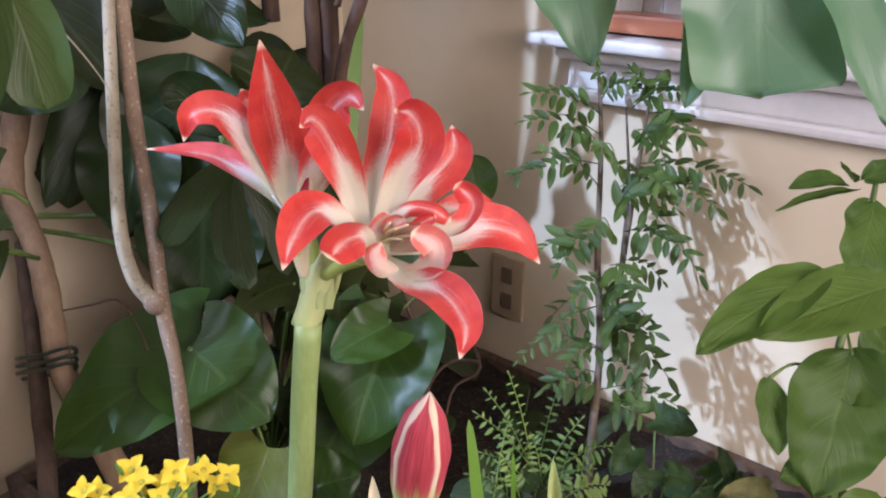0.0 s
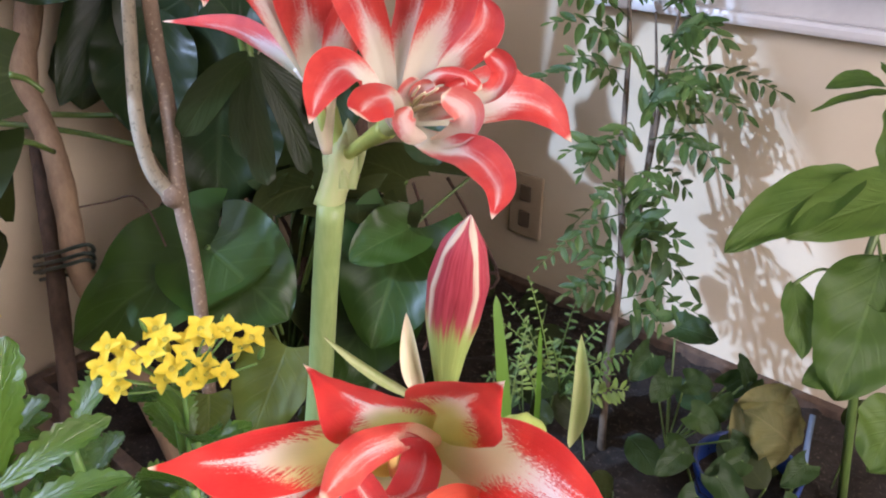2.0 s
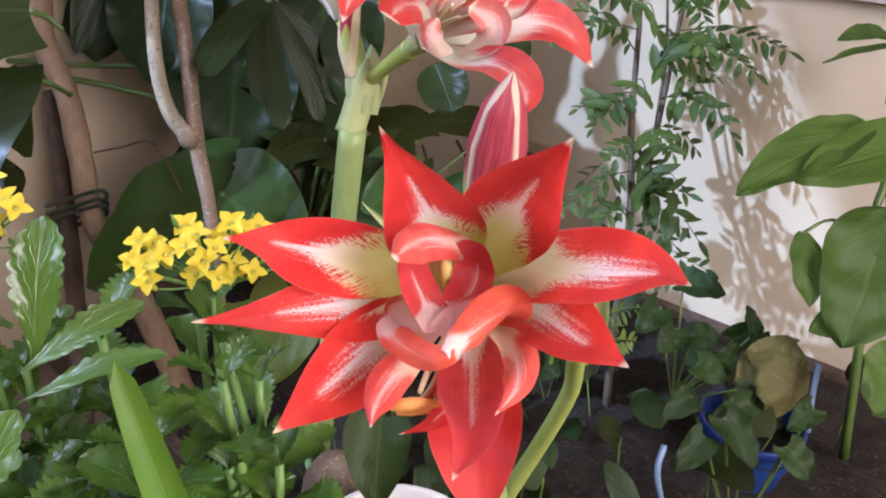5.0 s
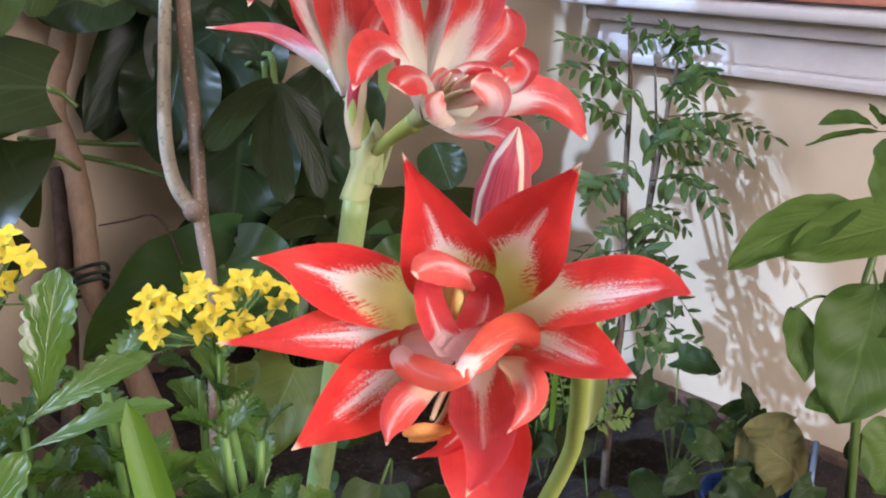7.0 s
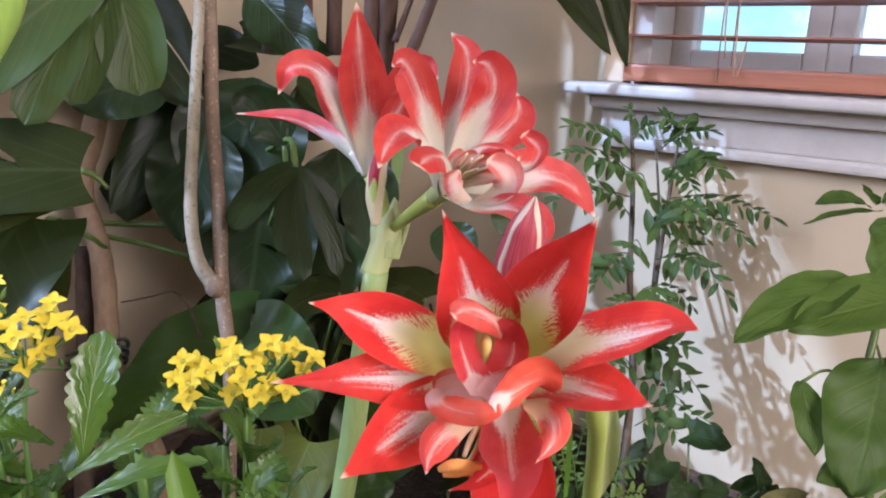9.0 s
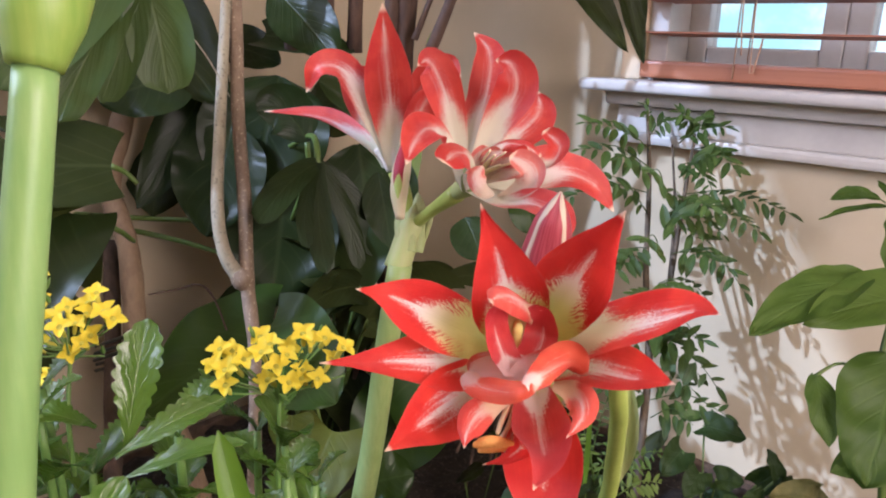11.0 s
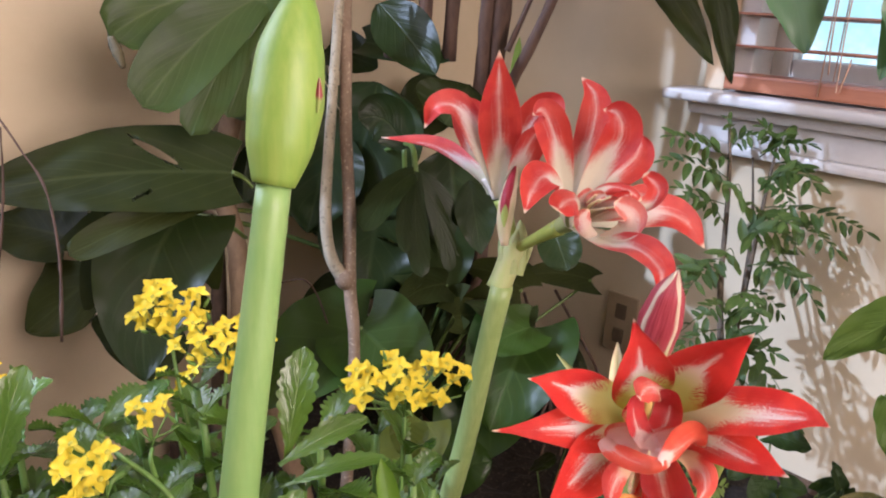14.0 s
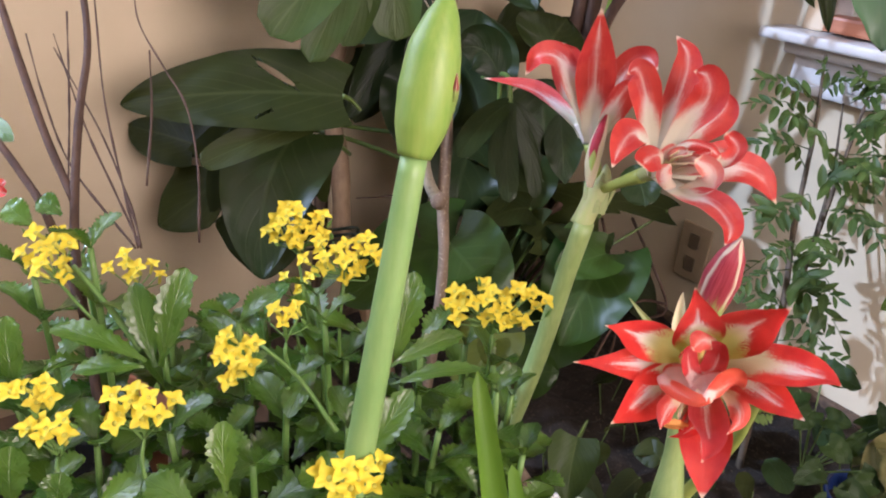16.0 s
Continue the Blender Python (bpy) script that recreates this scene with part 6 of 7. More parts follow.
leaf(philo, M_YELLOWING, (-0.410, 0.212, 0.451), (-0.400, 0.203, 0.441), (-0.393, 0.197, 0.428), 0.0352, (0.551, -0.489, 0.676), 'heart', back=0.1, wave=0.05, cup=0.1, nu=12, nv=32)
leaf(philo, M_LEAF_LIT, (-0.347, 0.300, 0.326), (-0.333, 0.279, 0.306), (-0.317, 0.262, 0.272), 0.0560, (0.378, -0.592, 0.712), 'heart', stalk=(((-0.347, 0.300, 0.326), (-0.352, 0.318, 0.336), (-0.40, 0.36, 0.20)), 0.0015), back=0.04, wave=0.05, cup=0.2, fold=0.1, nu=12, nv=32)
leaf(philo, M_HEART_LIT, (-0.700, 0.921, 0.509), (-0.680, 0.911, 0.476), (-0.666, 0.907, 0.436), 0.0708, (0.521, -0.632, 0.574), 'round', back=0, wave=0.05, cup=0.1, nu=12, nv=32)
leaf(philo, M_HEART_LIT, (-0.657, 0.532, 0.138), (-0.634, 0.552, 0.148), (-0.614, 0.576, 0.152), 0.0930, (0.446, -0.541, 0.713), 'heart', back=0.22, wave=0.05, cup=0.1, nu=12, nv=32)
leaf(philo, M_LEAF_SHADED, (-0.594, 0.640, 0.516), (-0.568, 0.629, 0.495), (-0.547, 0.622, 0.470), 0.0611, (0.581, -0.667, 0.466), 'round', back=0, wave=0.05, cup=0.1, nu=12, nv=32)

# dark woody stems of the philodendron
for dx, dy, r, turn in ((-0.009, -0.008, 0.0115, 0.0), (0.009, 0.008, 0.0125, 0.006), (0.001, 0.016, 0.009, -0.008)):
    tube("trunk", philo, M_BARK_DARK, [(-0.760 + dx + turn, 0.687 + dy, 1.2), (-0.792 + dx, 0.715 + dy, 1.0), (-0.825 + dx - turn, 0.743 + dy, 0.8), (-0.858 + dx, 0.771 + dy, 0.6), (-0.890 + dx + turn, 0.798 + dy, 0.4), (-0.930 + dx, 0.835 + dy, 0.03)], (r * 0.9, r, r, r * 1.05, r * 1.1), 11, 40, 0.14)

tube('trunk', philo, M_BARK_DARK, [(-0.673, 0.757, 0.938), (-0.716, 0.749, 0.822), (-0.747, 0.746, 0.754), (-0.779, 0.744, 0.691), (-0.803, 0.745, 0.615)], (0.0075, 0.0080, 0.0085, 0.0090, 0.0090,), 10, 22, 0.12, '')
tube('trunk', philo, M_BARK_DARK, [(-0.750, 0.767, 0.870), (-0.774, 0.753, 0.795), (-0.791, 0.742, 0.742)], (0.0040, 0.0045, 0.0050,), 8, 12, 0.12, '')
leaf(philo, M_STRAP, (-0.855, 0.806, 0.483), (-0.873, 0.848, 0.622), (-0.899, 0.897, 0.757), 0.0232, (0.722, -0.568, 0.394), 'strap')

# unseen crown of the tall stems, added to shade and dapple the sunlit wall
for i in range(60):
    g = random.Random(900 + i)
    p = Vector((g.uniform(-1.0, -0.66), g.uniform(0.50, 0.86), g.uniform(0.98, 1.45)))
    d = Vector((g.uniform(-0.5, 1.0), g.uniform(-0.8, 0.9), g.uniform(-0.25, 0.5))).normalized() * g.uniform(0.16, 0.30)
    leaf(philo, M_MONSTERA, p, p + d * 0.5 + Vector((0, 0, 0.05)), p + d, g.uniform(0.05, 0.09), (0.2, -0.3, 0.9), "lance", wave=0.05, nu=6, nv=12)
for x, y in ((-0.93, 0.62), (-0.90, 0.66), (-0.88, 0.70)):
    tube("trunk", philo, M_BARK_DARK, [(x, y, 0.72), (x + 0.02, y - 0.01, 1.0), (x, y, 1.40)], (0.012, 0.010, 0.008), 9, 10, 0.1)

tube('aerial_root', philo, M_BARK_DARK, [(-0.855, 0.639, 0.365), (-0.812, 0.640, 0.302), (-0.799, 0.598, 0.209), (-0.740, 0.562, 0.135)], (0.0060, 0.0054, 0.0048,), 7, 14, 0.08, '')
tube('aerial_root', philo, M_BARK_DARK, [(-0.813, 0.738, 0.351), (-0.811, 0.684, 0.304), (-0.795, 0.630, 0.235), (-0.754, 0.580, 0.138)], (0.0070, 0.0063, 0.0056,), 7, 14, 0.08, '')
tube('aerial_root', philo, M_BARK_DARK, [(-0.922, 0.634, 0.327), (-0.858, 0.632, 0.280), (-0.814, 0.616, 0.214)], (0.0040, 0.0036, 0.0032,), 7, 14, 0.08, '')
tube('aerial_root', philo, M_BARK_DARK, [(-0.811, 0.783, 0.305), (-0.793, 0.699, 0.254), (-0.791, 0.633, 0.184)], (0.0040, 0.0036, 0.0032,), 7, 14, 0.08, '')
tube('aerial_root', philo, M_BARK_DARK, [(-0.763, 0.896, 0.309), (-0.676, 0.866, 0.254), (-0.601, 0.829, 0.205), (-0.626, 0.790, 0.173), (-0.589, 0.717, 0.116)], (0.0030, 0.0027, 0.0024,), 7, 14, 0.08, '')
tube('aerial_root', philo, M_BARK_DARK, [(-0.805, 0.857, 0.300), (-0.717, 0.813, 0.220), (-0.652, 0.764, 0.165), (-0.607, 0.685, 0.085)], (0.0030, 0.0027, 0.0024,), 7, 14, 0.08, '')
tube('aerial_root', philo, M_BARK_DARK, [(-0.956, 0.619, 0.351), (-0.909, 0.617, 0.278), (-0.827, 0.565, 0.194)], (0.0030, 0.0027, 0.0024,), 7, 14, 0.08, '')
tube('aerial_root', philo, M_BARK_DARK, [(-0.604, 0.832, 0.213), (-0.648, 0.817, 0.203), (-0.656, 0.770, 0.181), (-0.633, 0.690, 0.131)], (0.0030, 0.0027, 0.0024,), 7, 14, 0.08, '')

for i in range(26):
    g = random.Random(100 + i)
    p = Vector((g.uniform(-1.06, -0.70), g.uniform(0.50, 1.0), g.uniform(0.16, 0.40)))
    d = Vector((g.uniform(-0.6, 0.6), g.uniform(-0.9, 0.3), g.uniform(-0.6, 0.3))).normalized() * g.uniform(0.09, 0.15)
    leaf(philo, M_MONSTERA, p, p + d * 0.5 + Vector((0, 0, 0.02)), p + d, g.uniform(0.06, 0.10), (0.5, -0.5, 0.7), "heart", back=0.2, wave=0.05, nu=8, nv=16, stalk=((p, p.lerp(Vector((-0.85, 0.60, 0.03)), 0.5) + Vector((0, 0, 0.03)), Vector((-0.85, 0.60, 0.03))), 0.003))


# ---- forked bare stems rising among the leaves ----
shrub = thing("bare_stem_shrub", (-0.66, 0.40, 0.03), "leafless forked shrub stems, one grey and one brown", "potted plant")

tube('stem', shrub, M_BARK, [(-0.888, 0.511, 0.957), (-0.871, 0.491, 0.872), (-0.855, 0.472, 0.791), (-0.833, 0.457, 0.733), (-0.803, 0.435, 0.639), (-0.770, 0.418, 0.536), (-0.744, 0.400, 0.442), (-0.722, 0.392, 0.371), (-0.711, 0.383, 0.277), (-0.715, 0.375, 0.120), (-0.720, 0.364, -0.068)], (0.0078, 0.0080, 0.0085, 0.0085, 0.0085, 0.0088, 0.0092, 0.0082, 0.0085, 0.0090, 0.0095,), 12, 52, 0.06, '')
tube('stem', shrub, M_BARK_GREY, [(-0.884, 0.500, 0.956), (-0.869, 0.478, 0.872), (-0.850, 0.456, 0.792), (-0.832, 0.438, 0.735), (-0.802, 0.407, 0.625), (-0.778, 0.384, 0.537), (-0.761, 0.380, 0.481), (-0.746, 0.393, 0.445)], (0.0058, 0.0062, 0.0066, 0.0068, 0.0072, 0.0078, 0.0085, 0.0095,), 12, 44, 0.05, '')
tube("node", shrub, M_BARK, [(-0.749, 0.388, 0.459), (-0.746, 0.394, 0.446), (-0.742, 0.398, 0.435)], (0.008, 0.0125, 0.0125, 0.008), 12, 10, 0.12)
tube('twig', shrub, M_BARK_DARK, [(-0.921, 0.360, 0.391), (-0.886, 0.381, 0.402), (-0.854, 0.399, 0.413), (-0.824, 0.402, 0.399), (-0.790, 0.397, 0.366)], (0.0012, 0.0014, 0.0014, 0.0014, 0.0016,), 6, 16, 0.1, '')

# ---- curry leaf shrub by the window wall ----
curry = thing("curry_leaf_plant", (-0.38, 0.92, 0.03), "slender curry leaf shrub with feathery green leaves", "potted plant")


def frond(plant, base, tip, sag, count, size, material=None, seed=0, normal=(0.3, -0.5, 0.8)):
    """A feather leaf: a bowed rib with leaflets on both sides."""
    g = random.Random(seed)
    b, t = Vector(base), Vector(tip)
    mid = (b + t) * 0.5 + Vector((0, 0, sag))
    s = Shape()
    tube_into(s, [b, mid, t], (0.0010, 0.0006), 5, 8)
    for i in range(count):
        v = 0.14 + 0.84 * i / (count - 1)
        p = b * (1 - v) ** 2 + mid * 2 * v * (1 - v) + t * v * v
        tan = ((mid - b) * (1 - v) + (t - mid) * v).normalized()
        side = tan.cross(Vector(normal)).normalized() * (1 if i % 2 else -1)
        d = (tan * g.uniform(0.2, 0.9) + side + Vector((0, 0, -0.35 + g.uniform(-0.3, 0.2)))).normalized()
        if i == count - 1:
            d = (tan + Vector((0, 0, -0.2))).normalized()
        if g.random() < 0.06:
            continue
        ln = size * (0.7 + 0.5 * math.sin(math.pi * min(1, 0.2 + v * 0.8))) * g.uniform(0.6, 1.15)
        up = Vector(normal) + Vector((g.uniform(-0.4, 0.4), g.uniform(-0.4, 0.4), g.uniform(-0.2, 0.4)))
        blade_into(s, p, p + d * ln * 0.5 + up.normalized() * ln * 0.08, p + d * ln, ln * g.uniform(0.30, 0.38), up, "lance" if g.random() < 0.7 else "ovate", fold=0.2, nu=4, nv=7)
    return part("leaf", s, material or M_CURRY, plant)


tube('stem', curry, M_CURRY_STEM, [(-0.549, 1.033, 0.663), (-0.509, 0.989, 0.551), (-0.458, 0.909, 0.412), (-0.405, 0.837, 0.308), (-0.379, 0.785, 0.180), (-0.365, 0.776, -0.031)], (0.0022, 0.0036, 0.0048, 0.0052, 0.0056, 0.0060,), 9, 30, 0.08, '')
tube('stem', curry, M_CURRY_STEM, [(-0.470, 1.055, 0.612), (-0.454, 1.004, 0.524), (-0.432, 0.943, 0.434), (-0.402, 0.859, 0.317)], (0.0020, 0.0032, 0.0040, 0.0045,), 9, 20, 0.08, '')
tube('stem', curry, M_CURRY_STEM, [(-0.502, 1.045, 0.592), (-0.461, 0.993, 0.491), (-0.432, 0.934, 0.393)], (0.0016, 0.0026, 0.0030,), 8, 14, 0.08, '')
frond(curry, (-0.518, 1.001, 0.586), (-0.576, 0.892, 0.629), 0.020, 14, 0.035, None, 1)
frond(curry, (-0.510, 0.992, 0.559), (-0.583, 0.892, 0.588), 0.020, 12, 0.031, None, 2)
frond(curry, (-0.498, 0.968, 0.524), (-0.572, 0.832, 0.518), 0.020, 15, 0.029, None, 3)
frond(curry, (-0.486, 0.949, 0.497), (-0.530, 0.863, 0.559), 0.020, 11, 0.027, None, 4)
frond(curry, (-0.486, 1.033, 0.597), (-0.407, 1.031, 0.629), 0.020, 12, 0.031, None, 5)
frond(curry, (-0.465, 1.047, 0.589), (-0.377, 0.997, 0.573), 0.020, 12, 0.037, None, 6)
frond(curry, (-0.454, 1.004, 0.524), (-0.304, 1.037, 0.514), 0.020, 19, 0.031, None, 7)
frond(curry, (-0.453, 0.996, 0.509), (-0.327, 0.990, 0.489), 0.020, 15, 0.035, None, 8)
frond(curry, (-0.447, 0.972, 0.483), (-0.318, 0.938, 0.409), 0.020, 12, 0.033, None, 9)
frond(curry, (-0.437, 0.943, 0.442), (-0.341, 0.925, 0.444), 0.020, 11, 0.031, None, 10)
frond(curry, (-0.461, 0.915, 0.427), (-0.497, 0.822, 0.440), 0.020, 11, 0.031, None, 11)
frond(curry, (-0.467, 0.923, 0.449), (-0.455, 0.793, 0.429), 0.020, 11, 0.031, None, 12)
frond(curry, (-0.425, 0.864, 0.360), (-0.465, 0.724, 0.321), 0.020, 18, 0.023, None, 13)
frond(curry, (-0.415, 0.853, 0.351), (-0.306, 0.843, 0.300), 0.020, 12, 0.035, None, 14)
frond(curry, (-0.409, 0.842, 0.322), (-0.328, 0.833, 0.365), 0.020, 11, 0.035, None, 15)
frond(curry, (-0.405, 0.837, 0.308), (-0.403, 0.753, 0.331), 0.020, 9, 0.031, None, 16)
frond(curry, (-0.401, 0.824, 0.280), (-0.430, 0.733, 0.287), 0.020, 11, 0.025, None, 17)
frond(curry, (-0.395, 0.817, 0.258), (-0.288, 0.839, 0.267), 0.020, 12, 0.033, None, 18)
frond(curry, (-0.537, 1.021, 0.625), (-0.536, 0.997, 0.655), 0.020, 9, 0.016, None, 19)
frond(curry, (-0.530, 1.015, 0.602), (-0.492, 1.020, 0.631), 0.020, 9, 0.027, None, 20)
frond(curry, (-0.468, 1.050, 0.601), (-0.490, 1.030, 0.646), 0.020, 11, 0.027, None, 21)
frond(curry, (-0.466, 1.054, 0.604), (-0.451, 1.032, 0.643), 0.020, 9, 0.025, None, 22)
frond(curry, (-0.470, 0.974, 0.520), (-0.468, 0.905, 0.569), 0.020, 9, 0.031, None, 23)
frond(curry, (-0.448, 0.934, 0.468), (-0.411, 0.904, 0.510), 0.020, 9, 0.033, None, 24)
frond(curry, (-0.443, 0.922, 0.438), (-0.434, 0.842, 0.483), 0.020, 9, 0.033, None, 25)
frond(curry, (-0.432, 0.899, 0.406), (-0.365, 0.852, 0.402), 0.020, 11, 0.033, None, 26)
frond(curry, (-0.429, 0.889, 0.384), (-0.428, 0.800, 0.402), 0.020, 9, 0.029, None, 27)
frond(curry, (-0.461, 0.969, 0.497), (-0.380, 0.937, 0.524), 0.020, 12, 0.031, None, 28)
frond(curry, (-0.408, 0.851, 0.336), (-0.367, 0.812, 0.384), 0.020, 9, 0.035, None, 29)
frond(curry, (-0.383, 0.814, 0.237), (-0.318, 0.806, 0.253), 0.020, 11, 0.031, None, 30)
frond(curry, (-0.463, 0.997, 0.549), (-0.402, 0.986, 0.591), 0.020, 11, 0.033, None, 31)
frond(curry, (-0.509, 0.984, 0.544), (-0.513, 0.890, 0.584), 0.020, 9, 0.029, None, 32)
frond(curry, (-0.471, 1.028, 0.567), (-0.399, 0.974, 0.542), 0.020, 11, 0.031, None, 33)
frond(curry, (-0.457, 0.940, 0.492), (-0.380, 0.955, 0.499), 0.015, 9, 0.028, None, 400)
frond(curry, (-0.428, 0.870, 0.368), (-0.355, 0.820, 0.421), 0.015, 9, 0.028, None, 401)
frond(curry, (-0.419, 0.911, 0.414), (-0.373, 0.951, 0.379), 0.015, 9, 0.028, None, 402)
frond(curry, (-0.454, 0.964, 0.522), (-0.408, 1.042, 0.491), 0.015, 9, 0.028, None, 403)
frond(curry, (-0.411, 0.846, 0.318), (-0.351, 0.892, 0.287), 0.015, 9, 0.028, None, 404)
frond(curry, (-0.430, 0.871, 0.372), (-0.364, 0.897, 0.345), 0.015, 9, 0.028, None, 405)
frond(curry, (-0.406, 0.840, 0.304), (-0.483, 0.819, 0.305), 0.015, 9, 0.028, None, 406)
frond(curry, (-0.445, 0.955, 0.499), (-0.375, 0.981, 0.476), 0.015, 9, 0.028, None, 407)
frond(curry, (-0.402, 0.835, 0.294), (-0.327, 0.822, 0.293), 0.015, 9, 0.028, None, 408)
frond(curry, (-0.391, 0.820, 0.263), (-0.431, 0.754, 0.283), 0.015, 9, 0.028, None, 409)
frond(curry, (-0.432, 0.875, 0.380), (-0.478, 0.828, 0.340), 0.015, 9, 0.028, None, 410)
frond(curry, (-0.472, 0.956, 0.531), (-0.427, 0.965, 0.510), 0.015, 9, 0.028, None, 411)

# ---- small plants at the foot of the wall ----
myrtle = thing("fine_leaved_plant", (-0.47, 0.80, 0.03), "bright green fine-leaved plant under the curry shrub", "potted plant")

frond(myrtle, (-0.423, 0.706, 0.179), (-0.487, 0.686, 0.287), 0.012, 17, 0.011, M_FINE, 201)
frond(myrtle, (-0.421, 0.708, 0.179), (-0.465, 0.705, 0.313), 0.012, 17, 0.010, M_FINE, 202)
frond(myrtle, (-0.418, 0.711, 0.179), (-0.415, 0.750, 0.294), 0.012, 17, 0.011, M_CURRY, 203)
frond(myrtle, (-0.408, 0.694, 0.186), (-0.481, 0.655, 0.272), 0.012, 16, 0.013, M_FINE, 204)
frond(myrtle, (-0.400, 0.697, 0.179), (-0.373, 0.740, 0.265), 0.012, 16, 0.013, M_FINE, 205)
frond(myrtle, (-0.401, 0.671, 0.186), (-0.453, 0.630, 0.238), 0.012, 16, 0.013, M_CURRY, 206)
frond(myrtle, (-0.388, 0.678, 0.179), (-0.338, 0.714, 0.219), 0.012, 16, 0.014, M_FINE, 207)
frond(myrtle, (-0.390, 0.681, 0.186), (-0.409, 0.677, 0.258), 0.012, 16, 0.013, M_FINE, 208)
frond(myrtle, (-0.411, 0.635, 0.186), (-0.447, 0.600, 0.226), 0.012, 16, 0.013, M_CURRY, 209)
frond(myrtle, (-0.356, 0.680, 0.186), (-0.310, 0.706, 0.213), 0.012, 16, 0.016, M_FINE, 210)
frond(myrtle, (-0.400, 0.644, 0.186), (-0.420, 0.633, 0.245), 0.012, 16, 0.013, M_FINE, 211)
frond(myrtle, (-0.360, 0.660, 0.181), (-0.356, 0.683, 0.264), 0.012, 16, 0.014, M_CURRY, 212)
frond(myrtle, (-0.391, 0.737, 0.186), (-0.332, 0.776, 0.219), 0.012, 16, 0.016, M_FINE, 213)
frond(myrtle, (-0.419, 0.611, 0.181), (-0.441, 0.673, 0.271), 0.012, 18, 0.011, M_FINE, 214)
ivy = thing("ivy", (-0.33, 0.90, 0.03), "trailing ivy with dark lobed leaves", "potted plant")
leaf(ivy, M_IVY, (-0.307, 0.816, 0.253), (-0.278, 0.820, 0.254), (-0.254, 0.828, 0.249), 0.0409, (0.515, -0.480, 0.710), 'heart', stalk=(((-0.307, 0.816, 0.253), (-0.265, 0.745, 0.120)), 0.0015), back=0.2, wave=0.16, cup=0.15)
leaf(ivy, M_IVY, (-0.314, 0.770, 0.232), (-0.315, 0.746, 0.225), (-0.320, 0.725, 0.212), 0.0401, (0.515, -0.480, 0.710), 'heart', stalk=(((-0.314, 0.770, 0.232), (-0.265, 0.745, 0.120)), 0.0015), back=0.2, wave=0.16, cup=0.15)
leaf(ivy, M_IVY, (-0.268, 0.778, 0.206), (-0.249, 0.779, 0.211), (-0.234, 0.782, 0.213), 0.0340, (0.515, -0.480, 0.710), 'heart', stalk=(((-0.268, 0.778, 0.206), (-0.265, 0.745, 0.120)), 0.0015), back=0.2, wave=0.16, cup=0.15)
leaf(ivy, M_IVY, (-0.286, 0.767, 0.212), (-0.285, 0.745, 0.205), (-0.288, 0.727, 0.193), 0.0340, (0.515, -0.480, 0.710), 'heart', stalk=(((-0.286, 0.767, 0.212), (-0.265, 0.745, 0.120)), 0.0015), back=0.2, wave=0.16, cup=0.15)
leaf(ivy, M_IVY, (-0.225, 0.800, 0.206), (-0.211, 0.808, 0.221), (-0.201, 0.820, 0.232), 0.0338, (0.515, -0.480, 0.710), 'heart', stalk=(((-0.225, 0.800, 0.206), (-0.265, 0.745, 0.120)), 0.0015), back=0.2, wave=0.16, cup=0.15)
leaf(ivy, M_IVY, (-0.201, 0.803, 0.226), (-0.209, 0.802, 0.244), (-0.220, 0.805, 0.258), 0.0222, (0.515, -0.480, 0.710), 'heart', stalk=(((-0.201, 0.803, 0.226), (-0.265, 0.745, 0.120)), 0.0015), back=0.2, wave=0.16, cup=0.15)
leaf(ivy, M_IVY, (-0.181, 0.812, 0.213), (-0.184, 0.788, 0.210), (-0.191, 0.769, 0.202), 0.0384, (0.515, -0.480, 0.710), 'heart', stalk=(((-0.181, 0.812, 0.213), (-0.265, 0.745, 0.120)), 0.0015), back=0.2, wave=0.16, cup=0.15)
leaf(ivy, M_IVY, (-0.241, 0.738, 0.195), (-0.222, 0.740, 0.191), (-0.207, 0.745, 0.183), 0.0382, (0.515, -0.480, 0.710), 'heart', stalk=(((-0.241, 0.738, 0.195), (-0.265, 0.745, 0.120)), 0.0015), back=0.2, wave=0.16, cup=0.15)
leaf(ivy, M_IVY, (-0.222, 0.763, 0.188), (-0.215, 0.769, 0.206), (-0.211, 0.777, 0.220), 0.0276, (0.515, -0.480, 0.710), 'heart', stalk=(((-0.222, 0.763, 0.188), (-0.265, 0.745, 0.120)), 0.0015), back=0.2, wave=0.16, cup=0.15)
leaf(ivy, M_IVY, (-0.243, 0.685, 0.180), (-0.226, 0.691, 0.173), (-0.213, 0.700, 0.161), 0.0318, (0.515, -0.480, 0.710), 'heart', stalk=(((-0.243, 0.685, 0.180), (-0.265, 0.745, 0.120)), 0.0015), back=0.2, wave=0.16, cup=0.15)
leaf(ivy, M_IVY, (-0.189, 0.733, 0.186), (-0.174, 0.736, 0.176), (-0.161, 0.742, 0.161), 0.0318, (0.515, -0.480, 0.710), 'heart', stalk=(((-0.189, 0.733, 0.186), (-0.265, 0.745, 0.120)), 0.0015), back=0.2, wave=0.16, cup=0.15)
pot((-0.175, 0.79, 0.03), 0.065, 0.085, M_BLUE, "glossy blue pot half hidden by leaves")
leaf(ivy, M_IVY, (-0.175, 0.605, 0.206), (-0.178, 0.582, 0.197), (-0.185, 0.563, 0.182), 0.0329, (0.467, -0.414, 0.781), 'heart', stalk=(((-0.175, 0.605, 0.206), (-0.133, 0.659, 0.029)), 0.0015), back=0.2, wave=0.16, cup=0.15)
